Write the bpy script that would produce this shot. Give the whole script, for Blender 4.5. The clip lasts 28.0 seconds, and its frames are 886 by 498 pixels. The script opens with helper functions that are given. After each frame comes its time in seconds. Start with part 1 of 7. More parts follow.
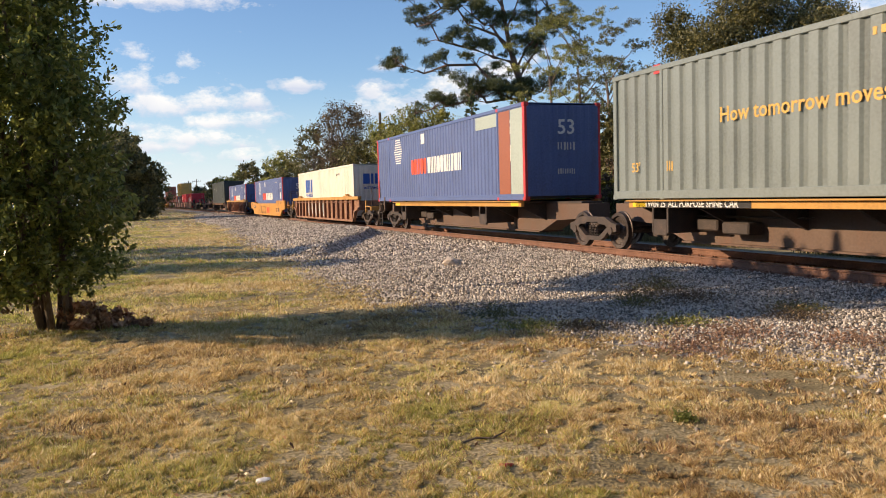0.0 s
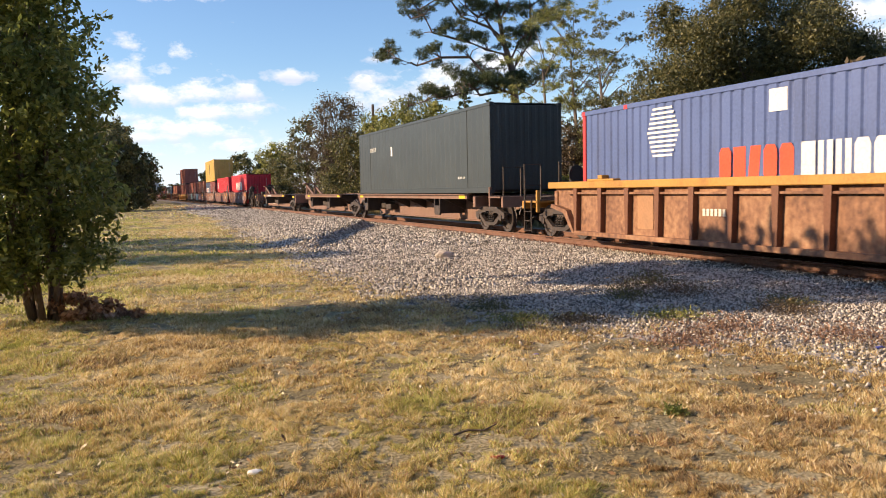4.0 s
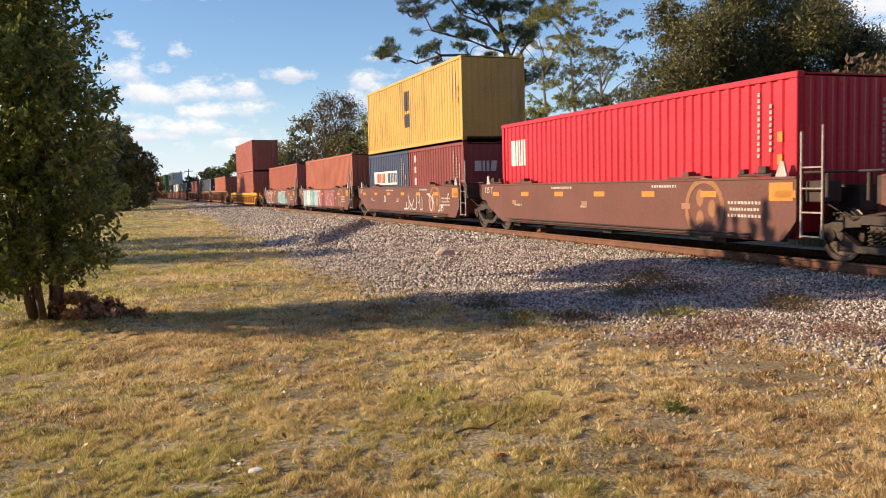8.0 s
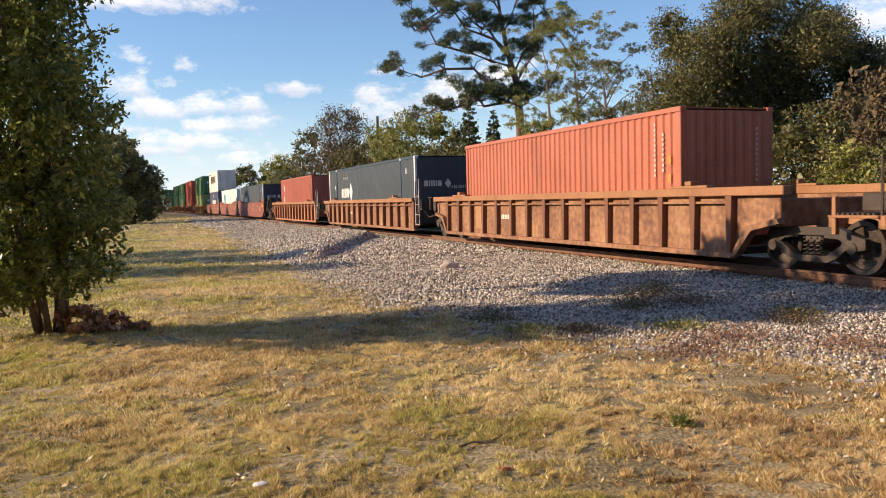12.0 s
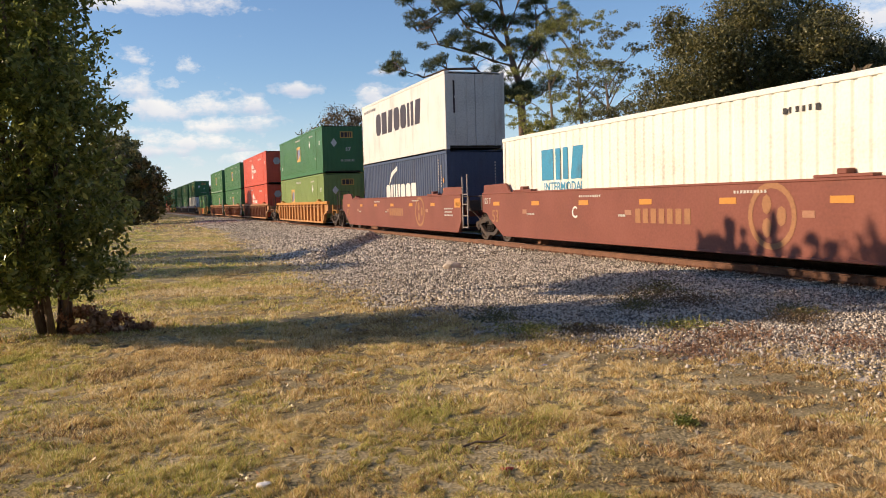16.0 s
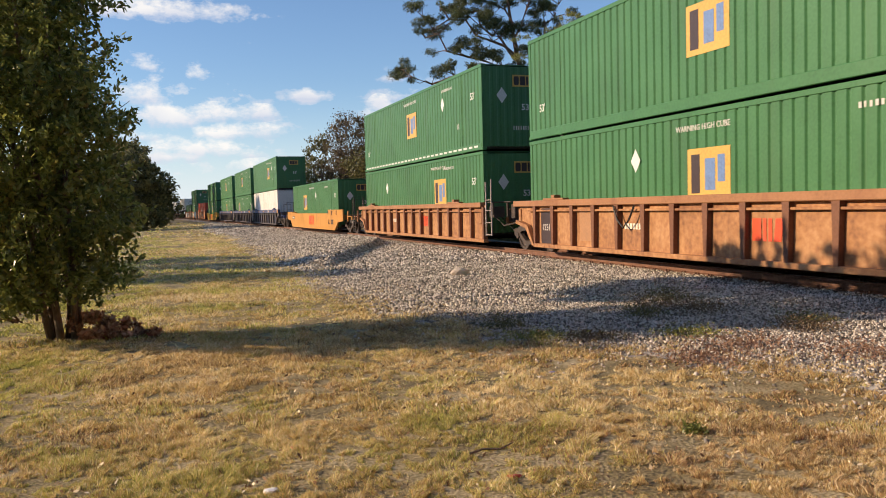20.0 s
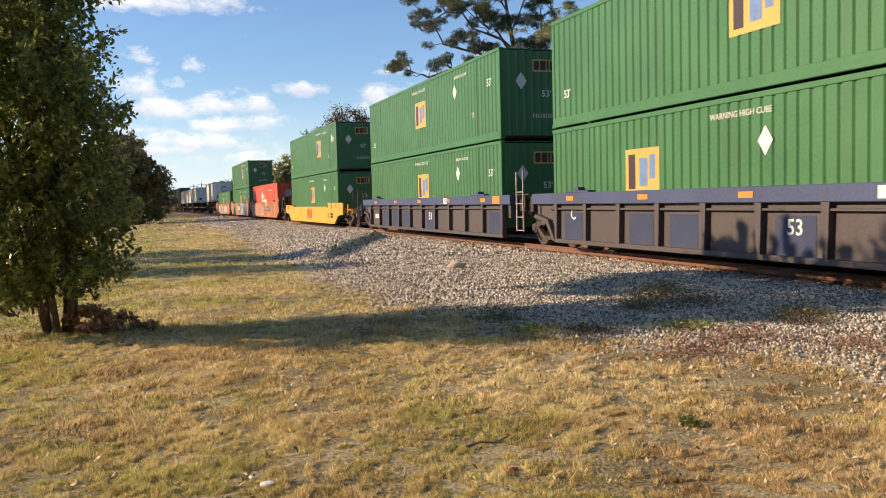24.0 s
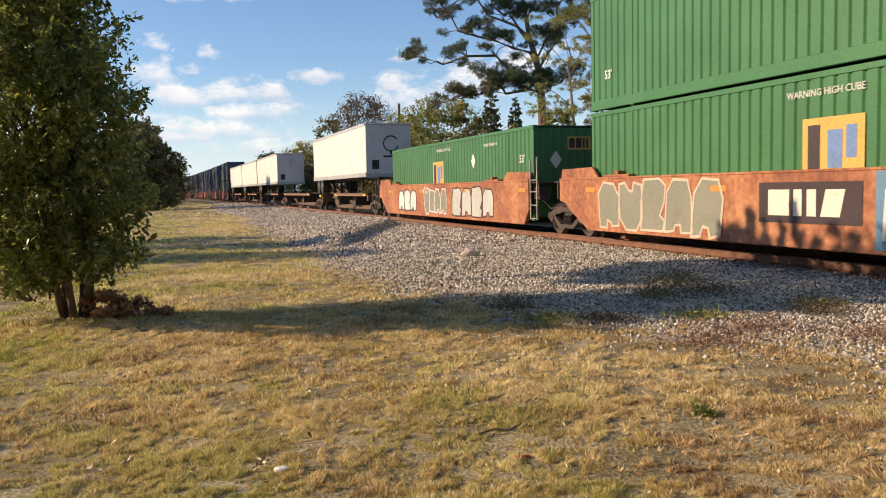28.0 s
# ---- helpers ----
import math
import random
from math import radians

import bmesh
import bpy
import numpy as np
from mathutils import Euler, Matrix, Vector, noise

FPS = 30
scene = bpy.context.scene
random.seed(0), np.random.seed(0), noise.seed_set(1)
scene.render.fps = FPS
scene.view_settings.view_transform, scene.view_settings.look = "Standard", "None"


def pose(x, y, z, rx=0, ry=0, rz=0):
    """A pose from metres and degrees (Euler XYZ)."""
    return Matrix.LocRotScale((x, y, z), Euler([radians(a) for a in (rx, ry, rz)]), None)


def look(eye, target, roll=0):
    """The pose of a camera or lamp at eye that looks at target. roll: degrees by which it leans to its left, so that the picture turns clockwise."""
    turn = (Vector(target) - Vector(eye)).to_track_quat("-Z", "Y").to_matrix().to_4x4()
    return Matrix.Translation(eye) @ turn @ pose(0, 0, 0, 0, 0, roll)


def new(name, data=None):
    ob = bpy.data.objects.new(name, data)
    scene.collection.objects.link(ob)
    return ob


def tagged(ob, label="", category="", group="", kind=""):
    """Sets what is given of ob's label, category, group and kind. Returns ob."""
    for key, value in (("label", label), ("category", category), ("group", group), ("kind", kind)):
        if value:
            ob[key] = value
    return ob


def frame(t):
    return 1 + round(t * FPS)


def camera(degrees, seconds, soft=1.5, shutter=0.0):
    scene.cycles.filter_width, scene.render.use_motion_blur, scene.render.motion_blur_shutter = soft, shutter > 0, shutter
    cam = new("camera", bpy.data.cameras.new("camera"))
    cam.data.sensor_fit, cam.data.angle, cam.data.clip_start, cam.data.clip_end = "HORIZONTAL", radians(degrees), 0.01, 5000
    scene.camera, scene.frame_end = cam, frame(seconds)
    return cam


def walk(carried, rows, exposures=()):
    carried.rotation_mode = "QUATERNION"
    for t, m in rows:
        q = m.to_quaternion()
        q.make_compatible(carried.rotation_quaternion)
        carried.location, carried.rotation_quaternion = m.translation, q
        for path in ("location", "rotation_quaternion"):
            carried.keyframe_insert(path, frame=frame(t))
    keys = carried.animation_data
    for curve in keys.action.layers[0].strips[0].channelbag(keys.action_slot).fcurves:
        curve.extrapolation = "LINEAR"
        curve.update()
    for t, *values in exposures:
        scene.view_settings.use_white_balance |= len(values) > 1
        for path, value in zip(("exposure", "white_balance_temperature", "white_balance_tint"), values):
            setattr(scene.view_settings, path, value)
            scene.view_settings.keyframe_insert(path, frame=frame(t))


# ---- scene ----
RAIL_Z = 0.28          # top of the rails over the lawn
EYE = (0.0, 0.0, 1.71)
cam = camera(56.49, 28.0, soft=0.95, shutter=0.04)
# seconds, turn to the right of the track, tilt, roll
AIM = [
    (0, 19.55, -3.68, -1.49), (0.5, 19.57, -3.67, -1.50), (1, 19.71, -3.72, -1.43), (1.5, 19.79, -3.78, -1.36), (2, 19.83, -3.94, -1.31), (2.5, 19.86,
    -4.11, -1.37), (3, 19.94, -4.24, -1.39), (3.5, 19.97, -4.22, -1.25), (5.5, 20.28, -4.19, -1.22), (6, 20.17, -4.38, -1.32), (6.5, 20.04, -4.41,
    -1.48), (7, 19.87, -4.43, -1.58), (7.5, 19.91, -4.46, -1.45), (8, 20.04, -4.34, -1.37), (8.5, 20.08, -4.39, -1.46), (9, 20.02, -4.41, -1.44),
    (9.5, 19.83, -4.34, -1.49), (10, 19.86, -4.13, -1.59), (10.5, 19.91, -4.10, -1.55), (11, 19.80, -3.85, -1.40), (11.5, 19.80, -3.63, -1.50), (12,
    19.74, -3.43, -1.45), (12.5, 19.76, -3.25, -1.45), (14.5, 19.85, -3.48, -1.63), (15, 19.68, -3.47, -1.57), (15.5, 19.57, -3.44, -1.61), (16,
    19.55, -3.42, -1.60), (16.5, 19.57, -3.26, -1.63), (17, 19.58, -3.13, -1.64), (17.5, 19.61, -3.27, -1.59), (18, 19.55, -3.31, -1.52), (18.5,
    19.51, -3.21, -1.42), (19, 19.39, -3.18, -1.56), (19.5, 19.16, -3.11, -1.58), (20, 19.02, -2.96, -1.48), (20.5, 19.00, -2.96, -1.52), (21, 18.98,
    -2.93, -1.56), (21.5, 18.84, -2.98, -1.66), (23.5, 18.94, -3.29, -1.53), (24, 19.24, -3.42, -1.47), (24.5, 19.43, -3.60, -1.34), (25, 19.19,
    -3.87, -1.51), (25.5, 18.47, -3.93, -1.42), (26, 18.16, -3.99, -1.13), (26.5, 18.20, -4.18, -1.07), (27, 18.13, -4.34, -1.09), (27.5, 18.12,
    -4.35, -1.23), (28, 18.27, -4.25, -1.22)]
walk(cam, [(t, pose(*EYE, 90 + tilt, 0, -turn) @ pose(0, 0, 0, 0, 0, roll)) for t, turn, tilt, roll in AIM],
     exposures=[(0.0, 0.44), (1.0, 0.49), (2.0, 0.12), (3.0, 0.44), (6.0, 0.75), (7.0, 0.64), (8.0, 0.49), (9.0, 0.33), (10.0, 0.46), (12.0, 0.54), (15.0, 0.52), (16.0, 0.31), (17.0, 0.2), (18.0, 0.36), (19.0, 0.32), (21.0, 0.45), (24.0, 0.54), (26.0, 0.46), (27.0, 0.34), (28.0, 0.43)])

# ---- world, sun ----
SUN_FROM = Vector((-1.0, 0.25, 0.0)).normalized()
SUN_EL = radians(21)
sun_dir = Vector((SUN_FROM.x * math.cos(SUN_EL), SUN_FROM.y * math.cos(SUN_EL), math.sin(SUN_EL)))
sun = new("sun", bpy.data.lights.new("sun", "SUN"))
sun.data.energy, sun.data.angle, sun.data.color = 5.0, radians(0.6), (1.0, 0.75, 0.5)
sun.matrix_world = look((0, 0, 50), Vector((0, 0, 50)) - sun_dir)

world = bpy.data.worlds.new("sky")
scene.world = world
world.use_nodes = True


def build_sky():
    nt = world.node_tree
    nt.nodes.clear()
    N, L = nt.nodes.new, nt.links.new
    out, bg, sky = N("ShaderNodeOutputWorld"), N("ShaderNodeBackground"), N("ShaderNodeTexSky")
    sky.sky_type, sky.sun_disc = "NISHITA", False
    sky.sun_elevation, sky.sun_rotation = SUN_EL, math.atan2(SUN_FROM.x, SUN_FROM.y)
    sky.air_density, sky.dust_density, sky.ozone_density = 1.0, 0.3, 3.0
    bg.inputs["Strength"].default_value = 0.109
    co = N("ShaderNodeTexCoord")

    def m(op, a, b=None, c=None, clamp=False):
        n = N("ShaderNodeMath")
        n.operation, n.use_clamp = op, clamp
        for i, v in enumerate((a, b, c)):
            if v is None:
                continue
            if isinstance(v, (int, float)):
                n.inputs[i].default_value = v
            else:
                L(v, n.inputs[i])
        return n.outputs[0]

    sep = N("ShaderNodeSeparateXYZ")
    L(co.outputs["Generated"], sep.inputs[0])
    az = m("ARCTAN2", sep.outputs[0], sep.outputs[1])
    el = m("ARCSINE", sep.outputs[2])
    # ragged edges
    wob = N("ShaderNodeTexNoise")
    wob.inputs["Scale"].default_value, wob.inputs["Detail"].default_value, wob.inputs["Roughness"].default_value = 34.0, 8.0, 0.62
    flat = N("ShaderNodeMapping")
    flat.inputs["Scale"].default_value = (1, 1, 1.7)
    L(co.outputs["Generated"], flat.inputs["Vector"])
    L(flat.outputs[0], wob.inputs["Vector"])
    edge = m("SUBTRACT", wob.outputs["Fac"], 0.5)
    total = lift = mass = None
    # heaps of cloud: azimuth, elevation, half width, half height (degrees), weight
    for a, e, w, h, k in CLOUDS:
        x = m("DIVIDE", m("SUBTRACT", az, radians(a)), radians(w * 1.12))
        y0 = m("SUBTRACT", el, radians(e))
        y = m("DIVIDE", y0, radians(h * 1.25))
        y = m("MINIMUM", y, m("MULTIPLY", y, 1.7))          # flat bases
        r = m("SQRT", m("ADD", m("MULTIPLY", x, x), m("MULTIPLY", y, y)))
        v = m("MULTIPLY", m("SUBTRACT", 1.0, r), k)
        total = v if total is None else m("MAXIMUM", total, v)
        wgt = m("MAXIMUM", v, 0.0)
        lift = m("MULTIPLY", wgt, y) if lift is None else m("MULTIPLY_ADD", wgt, y, lift)
        mass = wgt if mass is None else m("ADD", mass, wgt)
    # thin broken cloud over the rest of the sky
    far = N("ShaderNodeTexNoise")
    far.inputs["Scale"].default_value, far.inputs["Detail"].default_value = 3.2, 6.0
    mp = N("ShaderNodeMapping")
    mp.inputs["Scale"].default_value = (1, 1, 3.5)
    L(co.outputs["Generated"], mp.inputs["Vector"])
    L(mp.outputs[0], far.inputs["Vector"])
    total = m("MAXIMUM", total, m("MULTIPLY", m("SUBTRACT", far.outputs["Fac"], 1.0), 1.2))
    cover = m("MULTIPLY_ADD", m("MULTIPLY_ADD", edge, 3.0, m("ADD", total, 0.08)), 1.35, 0.0, clamp=True)
    low = m("MULTIPLY_ADD", el, -1.0 / radians(9), 1.0, clamp=True)      # milky air over the horizon
    cover = m("MULTIPLY", cover, 0.86)
    shade = N("ShaderNodeTexNoise")
    shade.inputs["Scale"].default_value, shade.inputs["Detail"].default_value = 14.0, 4.0
    L(co.outputs["Generated"], shade.inputs["Vector"])
    tone = N("ShaderNodeMix")
    tone.data_type = "RGBA"
    tone.inputs[6].default_value, tone.inputs[7].default_value = (4.9, 5.1, 5.9, 1), (7.6, 7.2, 6.8, 1)
    height_in = m("DIVIDE", lift, m("MAXIMUM", mass, 0.01))
    L(m("MULTIPLY_ADD", m("SUBTRACT", shade.outputs["Fac"], 0.5), 2.0, m("MULTIPLY_ADD", height_in, 0.9, 0.55), clamp=True), tone.inputs[0])
    mix = N("ShaderNodeMix")
    mix.data_type = "RGBA"
    L(cover, mix.inputs[0])
    tint = N("ShaderNodeMix")
    tint.data_type, tint.blend_type = "RGBA", "MULTIPLY"
    tint.inputs[0].default_value, tint.inputs[7].default_value = 1.0, (0.98, 1.02, 1.13, 1)
    L(sky.outputs[0], tint.inputs[6])
    veil = N("ShaderNodeMix")
    veil.data_type = "RGBA"
    L(m("MULTIPLY", m("MULTIPLY", low, low), 0.75), veil.inputs[0])
    L(tint.outputs[2], veil.inputs[6])
    veil.inputs[7].default_value = (6.2, 6.9, 8.0, 1)
    L(veil.outputs[2], mix.inputs[6])
    L(tone.outputs[2], mix.inputs[7])
    L(mix.outputs[2], bg.inputs["Color"])
    L(bg.outputs[0], out.inputs["Surface"])


CLOUDS = [
    (4.6, 6.4, 3.38, 0.78, 0.90), (1.0, 6.2, 2.16, 1.08, 0.90), (6.9, 6.5, 1.58, 0.59, 0.70), (5.4, 5.2, 3.16, 0.69, 0.90), (2.5, 4.2, 3.38, 0.69,
    0.80), (0.6, 3.7, 2.71, 0.69, 0.70), (4.6, 3.9, 2.71, 0.59, 0.50), (10.0, 7.6, 1.44, 0.59, 1.00), (-0.2, 9.5, 0.63, 0.44, 0.33), (2.8, 9.0, 0.54,
    0.54, 0.42), (-0.1, 7.6, 1.80, 0.88, 0.70), (-0.4, 8.1, 0.68, 0.49, 0.36), (-0.7, 5.0, 1.35, 0.49, 0.50), (14.9, 7.0, 0.81, 0.69, 0.80), (16.0,
    7.5, 0.63, 0.44, 0.42), (15.4, 6.0, 1.80, 0.98, 0.70), (19.9, 6.9, 3.16, 1.27, 0.80), (24.2, 8.3, 2.71, 1.47, 0.60), (15.7, 8.8, 1.08, 0.44,
    0.70), (6.4, 2.9, 2.71, 0.59, 0.50), (-0.8, 3.9, 1.13, 0.59, 0.60), (0.5, 12.9, 5.50, 0.75, 0.90), (47.1, 9.9, 2.60, 1.20, 0.80), (48.1, 8.5,
    2.60, 1.20, 0.80)]
build_sky()


# ---- materials ----
def mat(name, base, rough=0.6, metal=0.0, dark=None, light=None, scale=3.0, fine=40.0, amount=0.5, bump=0.15, bump_scale=None,
        streaks=None, island=0.0, rnd=0.0, stretch=(1, 1, 1), trans=0.0, coat=0.0):
    """Grain at two scales between dark and light round the base colour; streaks: colour and strength of runs of dirt or rust."""
    ma = bpy.data.materials.new(name)
    ma.use_nodes = True
    nt = ma.node_tree
    N, L = nt.nodes.new, nt.links.new
    bs = nt.nodes["Principled BSDF"]
    dark = dark or tuple(c * 0.72 for c in base)
    light = light or tuple(min(1, c * 1.18) for c in base)
    co = N("ShaderNodeTexCoord")
    mp = N("ShaderNodeMapping")
    mp.inputs["Scale"].default_value = stretch
    L(co.outputs["Object"], mp.inputs["Vector"])
    big, small = N("ShaderNodeTexNoise"), N("ShaderNodeTexNoise")
    big.inputs["Scale"].default_value, big.inputs["Detail"].default_value = scale, 5
    small.inputs["Scale"].default_value, small.inputs["Detail"].default_value = fine, 3
    L(mp.outputs[0], big.inputs["Vector"])
    L(mp.outputs[0], small.inputs["Vector"])
    add = N("ShaderNodeMath")
    add.operation = "ADD"
    L(big.outputs["Fac"], add.inputs[0])
    L(small.outputs["Fac"], add.inputs[1])
    ramp = N("ShaderNodeValToRGB")
    e = ramp.color_ramp.elements
    e[0].position, e[0].color = 0.5 - 0.5 * amount + 0.0, (*dark, 1)
    e[1].position, e[1].color = 0.5 + 0.5 * amount, (*light, 1)
    mid = e.new(0.5)
    mid.color = (*base, 1)
    half = N("ShaderNodeMath")
    half.operation = "MULTIPLY"
    half.inputs[1].default_value = 0.5
    L(add.outputs[0], half.inputs[0])
    fac = half.outputs[0]
    if island or rnd:
        src = N("ShaderNodeNewGeometry").outputs["Random Per Island"] if island else N("ShaderNodeObjectInfo").outputs["Random"]
        j = N("ShaderNodeMath")
        j.operation = "MULTIPLY_ADD"
        L(src, j.inputs[0])
        j.inputs[1].default_value = island or rnd
        L(fac, j.inputs[2])
        k = N("ShaderNodeMath")
        k.operation = "SUBTRACT"
        L(j.outputs[0], k.inputs[0])
        k.inputs[1].default_value = (island or rnd) / 2
        fac = k.outputs[0]
    L(fac, ramp.inputs[0])
    col = ramp.outputs[0]
    if streaks:
        c, strength, size = streaks
        st = N("ShaderNodeTexNoise")
        st.inputs["Scale"].default_value, st.inputs["Detail"].default_value, st.inputs["Roughness"].default_value = size, 6, 0.65
        m2 = N("ShaderNodeMapping")
        m2.inputs["Scale"].default_value = (1, 1, 0.16)
        L(co.outputs["Object"], m2.inputs["Vector"])
        L(m2.outputs[0], st.inputs["Vector"])
        r2 = N("ShaderNodeValToRGB")
        r2.color_ramp.elements[0].position, r2.color_ramp.elements[1].position = 0.52, 0.74
        r2.color_ramp.elements[0].color, r2.color_ramp.elements[1].color = (0, 0, 0, 1), (strength, strength, strength, 1)
        L(st.outputs["Fac"], r2.inputs[0])
        mx = N("ShaderNodeMix")
        mx.data_type = "RGBA"
        L(r2.outputs[0], mx.inputs[0])
        L(col, mx.inputs[6])
        mx.inputs[7].default_value = (*c, 1)
        col = mx.outputs[2]
    L(col, bs.inputs["Base Color"])
    bs.inputs["Roughness"].default_value, bs.inputs["Metallic"].default_value = rough, metal
    if coat:
        bs.inputs["Coat Weight"].default_value = coat
    if bump:
        bp = N("ShaderNodeBump")
        bp.inputs["Strength"].default_value, bp.inputs["Distance"].default_value = bump, 0.02
        L(small.outputs["Fac"], bp.inputs["Height"])
        L(bp.outputs[0], bs.inputs["Normal"])
    if trans:
        tr = N("ShaderNodeBsdfTranslucent")
        L(col, tr.inputs["Color"])
        ms = N("ShaderNodeMixShader")
        ms.inputs[0].default_value = trans
        L(bs.outputs[0], ms.inputs[1])
        L(tr.outputs[0], ms.inputs[2])
        L(ms.outputs[0], nt.nodes["Material Output"].inputs["Surface"])
    return ma


RUST = (0.17, 0.06, 0.03)
GRIME = (0.06, 0.045, 0.035)
_paints = {}


def paint(name, base, rough=0.45, streak=0.35, rust=False):
    """Weathered steel paint, made once a colour."""
    if name not in _paints:
        base = tuple(c * 0.88 for c in base)
        _paints[name] = mat(name, base, rough, scale=0.8, fine=18, amount=0.4, bump=0.05, dark=tuple(c * 0.74 for c in base),
                            light=tuple(min(1, c * 1.1 + 0.01) for c in base), streaks=(RUST if rust else GRIME, streak, 1.6))
    return _paints[name]


M_black = mat("black_steel", (0.02, 0.018, 0.017), 0.6, scale=2, light=(0.06, 0.045, 0.035))
# grime, its base darkened further for shade over trucks and under spine decks
M_grimyshade = mat("grimy_shaded_steel", (0.05, 0.036, 0.029), 0.7, dark=(0.02, 0.017, 0.015), light=(0.12, 0.075, 0.052), scale=4)
M_ladder = mat("weathered_galvanised_steel", (0.36, 0.31, 0.28), 0.6, dark=(0.12, 0.09, 0.08), light=(0.55, 0.5, 0.46), scale=5)
M_wheel = mat("wheel_steel", (0.06, 0.045, 0.038), 0.5, metal=0.5, light=(0.25, 0.2, 0.17))
M_rail = mat("rusty_rail", (0.16, 0.075, 0.045), 0.75, dark=(0.08, 0.035, 0.02), light=(0.26, 0.13, 0.08), fine=25)
M_railtop = mat("rail_head", (0.35, 0.3, 0.27), 0.3, metal=0.8)
M_tie = mat("creosote_timber", (0.085, 0.06, 0.045), 0.9, light=(0.2, 0.15, 0.11), rnd=0.5, stretch=(1, 6, 1))
M_white = paint("white_lettering", (0.78, 0.77, 0.73), streak=0.15)
M_amber = paint("amber_reflector", (0.62, 0.27, 0.045), streak=0.45)
M_grass = mat("dry_lawn", (0.27, 0.21, 0.095), 0.95, dark=(0.09, 0.07, 0.032), light=(0.52, 0.43, 0.26), scale=1.6, fine=40, amount=0.26, bump=1.0)
M_gravel = mat("ballast_ground", (0.36, 0.32, 0.275), 0.95, dark=(0.14, 0.12, 0.1), light=(0.6, 0.55, 0.48), scale=2.5, fine=24, amount=0.25, bump=1.0)
M_stone = mat("ballast_stone", (0.405, 0.355, 0.295), 0.9, dark=(0.13, 0.11, 0.092), light=(0.66, 0.595, 0.51), scale=1.0, fine=30, amount=0.5, island=0.7)
M_blade = mat("straw_blades", (0.8, 0.62, 0.28), 0.8, dark=(0.48, 0.33, 0.12), light=(0.97, 0.86, 0.58), scale=0.45, fine=2.2, amount=0.4, island=0.5, bump=0, trans=0.35)
M_bladegreen = mat("green_blades", (0.53, 0.51, 0.13), 0.8, dark=(0.25, 0.27, 0.06), light=(0.8, 0.74, 0.26), scale=0.45, fine=2.2, amount=0.4, island=0.5, bump=0, trans=0.35)
M_bladebrown = mat("dead_blades", (0.4, 0.25, 0.12), 0.85, dark=(0.14, 0.09, 0.045), light=(0.68, 0.46, 0.25), scale=0.45, fine=2.2, amount=0.4, island=0.5, bump=0, trans=0.3)
M_bark = mat("bark", (0.16, 0.12, 0.09), 0.95, dark=(0.06, 0.045, 0.035), light=(0.3, 0.24, 0.19), scale=6, fine=40, stretch=(1, 1, 0.25), bump=0.8)
M_barkpine = mat("pine_bark", (0.15, 0.095, 0.065), 0.95, dark=(0.05, 0.035, 0.03), light=(0.28, 0.2, 0.15), scale=3, fine=15, bump=0.8)


def leafmat(name, base, dark, light, trans=0.3, rough=0.5):
    return mat(name, base, rough, dark=dark, light=light, scale=0.7, fine=2.0, amount=0.7, island=0.6, bump=0, trans=trans)


M_leaf = leafmat("glossy_leaves", (0.2, 0.235, 0.06), (0.085, 0.11, 0.03), (0.42, 0.44, 0.13), 0.5, 0.28)
M_oak = leafmat("oak_leaves", (0.13, 0.125, 0.042), (0.05, 0.055, 0.022), (0.27, 0.235, 0.085))
M_pine = leafmat("pine_needles", (0.085, 0.105, 0.035), (0.03, 0.045, 0.018), (0.16, 0.17, 0.055), 0.2)
M_green = leafmat("bush_leaves", (0.235, 0.24, 0.06), (0.09, 0.1, 0.028), (0.48, 0.45, 0.13), 0.35)
M_vine = leafmat("dry_vine", (0.14, 0.1, 0.06), (0.07, 0.05, 0.035), (0.24, 0.17, 0.1), 0.2, 0.9)
M_brownleaf = leafmat("sparse_brown_leaves", (0.12, 0.085, 0.045), (0.06, 0.045, 0.028), (0.2, 0.15, 0.075), 0.1, 0.8)
M_straw = leafmat("tall_dry_grass", (0.34, 0.27, 0.12), (0.2, 0.17, 0.07), (0.5, 0.4, 0.2), 0.3, 0.9)


# ---- mesh helpers ----
def part(name, bm, material, parent=None, label="", category="", kind="", smooth=False):
    """One bmesh (or mesh) as one object under a thing or a part."""
    if isinstance(bm, bpy.types.Mesh):
        me = bm
    else:
        me = bpy.data.meshes.new(name)
        bm.to_mesh(me)
        bm.free()
    if material is not None and not me.materials:
        me.materials.append(material)
    if smooth:
        me.polygons.foreach_set("use_smooth", [True] * len(me.polygons))
    ob = new(name, me)
    ob.parent = parent
    return tagged(ob, label, category, "", kind)


def box(bm, x0, x1, y0, y1, z0, z1, bevel=0.0):
    """Adds a box, with chamfered edges where bevel is given."""
    r = bmesh.ops.create_cube(bm, size=1.0)
    for v in r["verts"]:
        v.co = Vector((x0 + (v.co.x + 0.5) * (x1 - x0), y0 + (v.co.y + 0.5) * (y1 - y0), z0 + (v.co.z + 0.5) * (z1 - z0)))
    if bevel:
        bmesh.ops.bevel(bm, geom=list({e for v in r["verts"] for e in v.link_edges}), offset=bevel, segments=1, affect="EDGES")
    return bm


def boxes(*specs, bevel=0.0):
    bm = bmesh.new()
    for s in specs:
        box(bm, *s, bevel=bevel)
    return bm


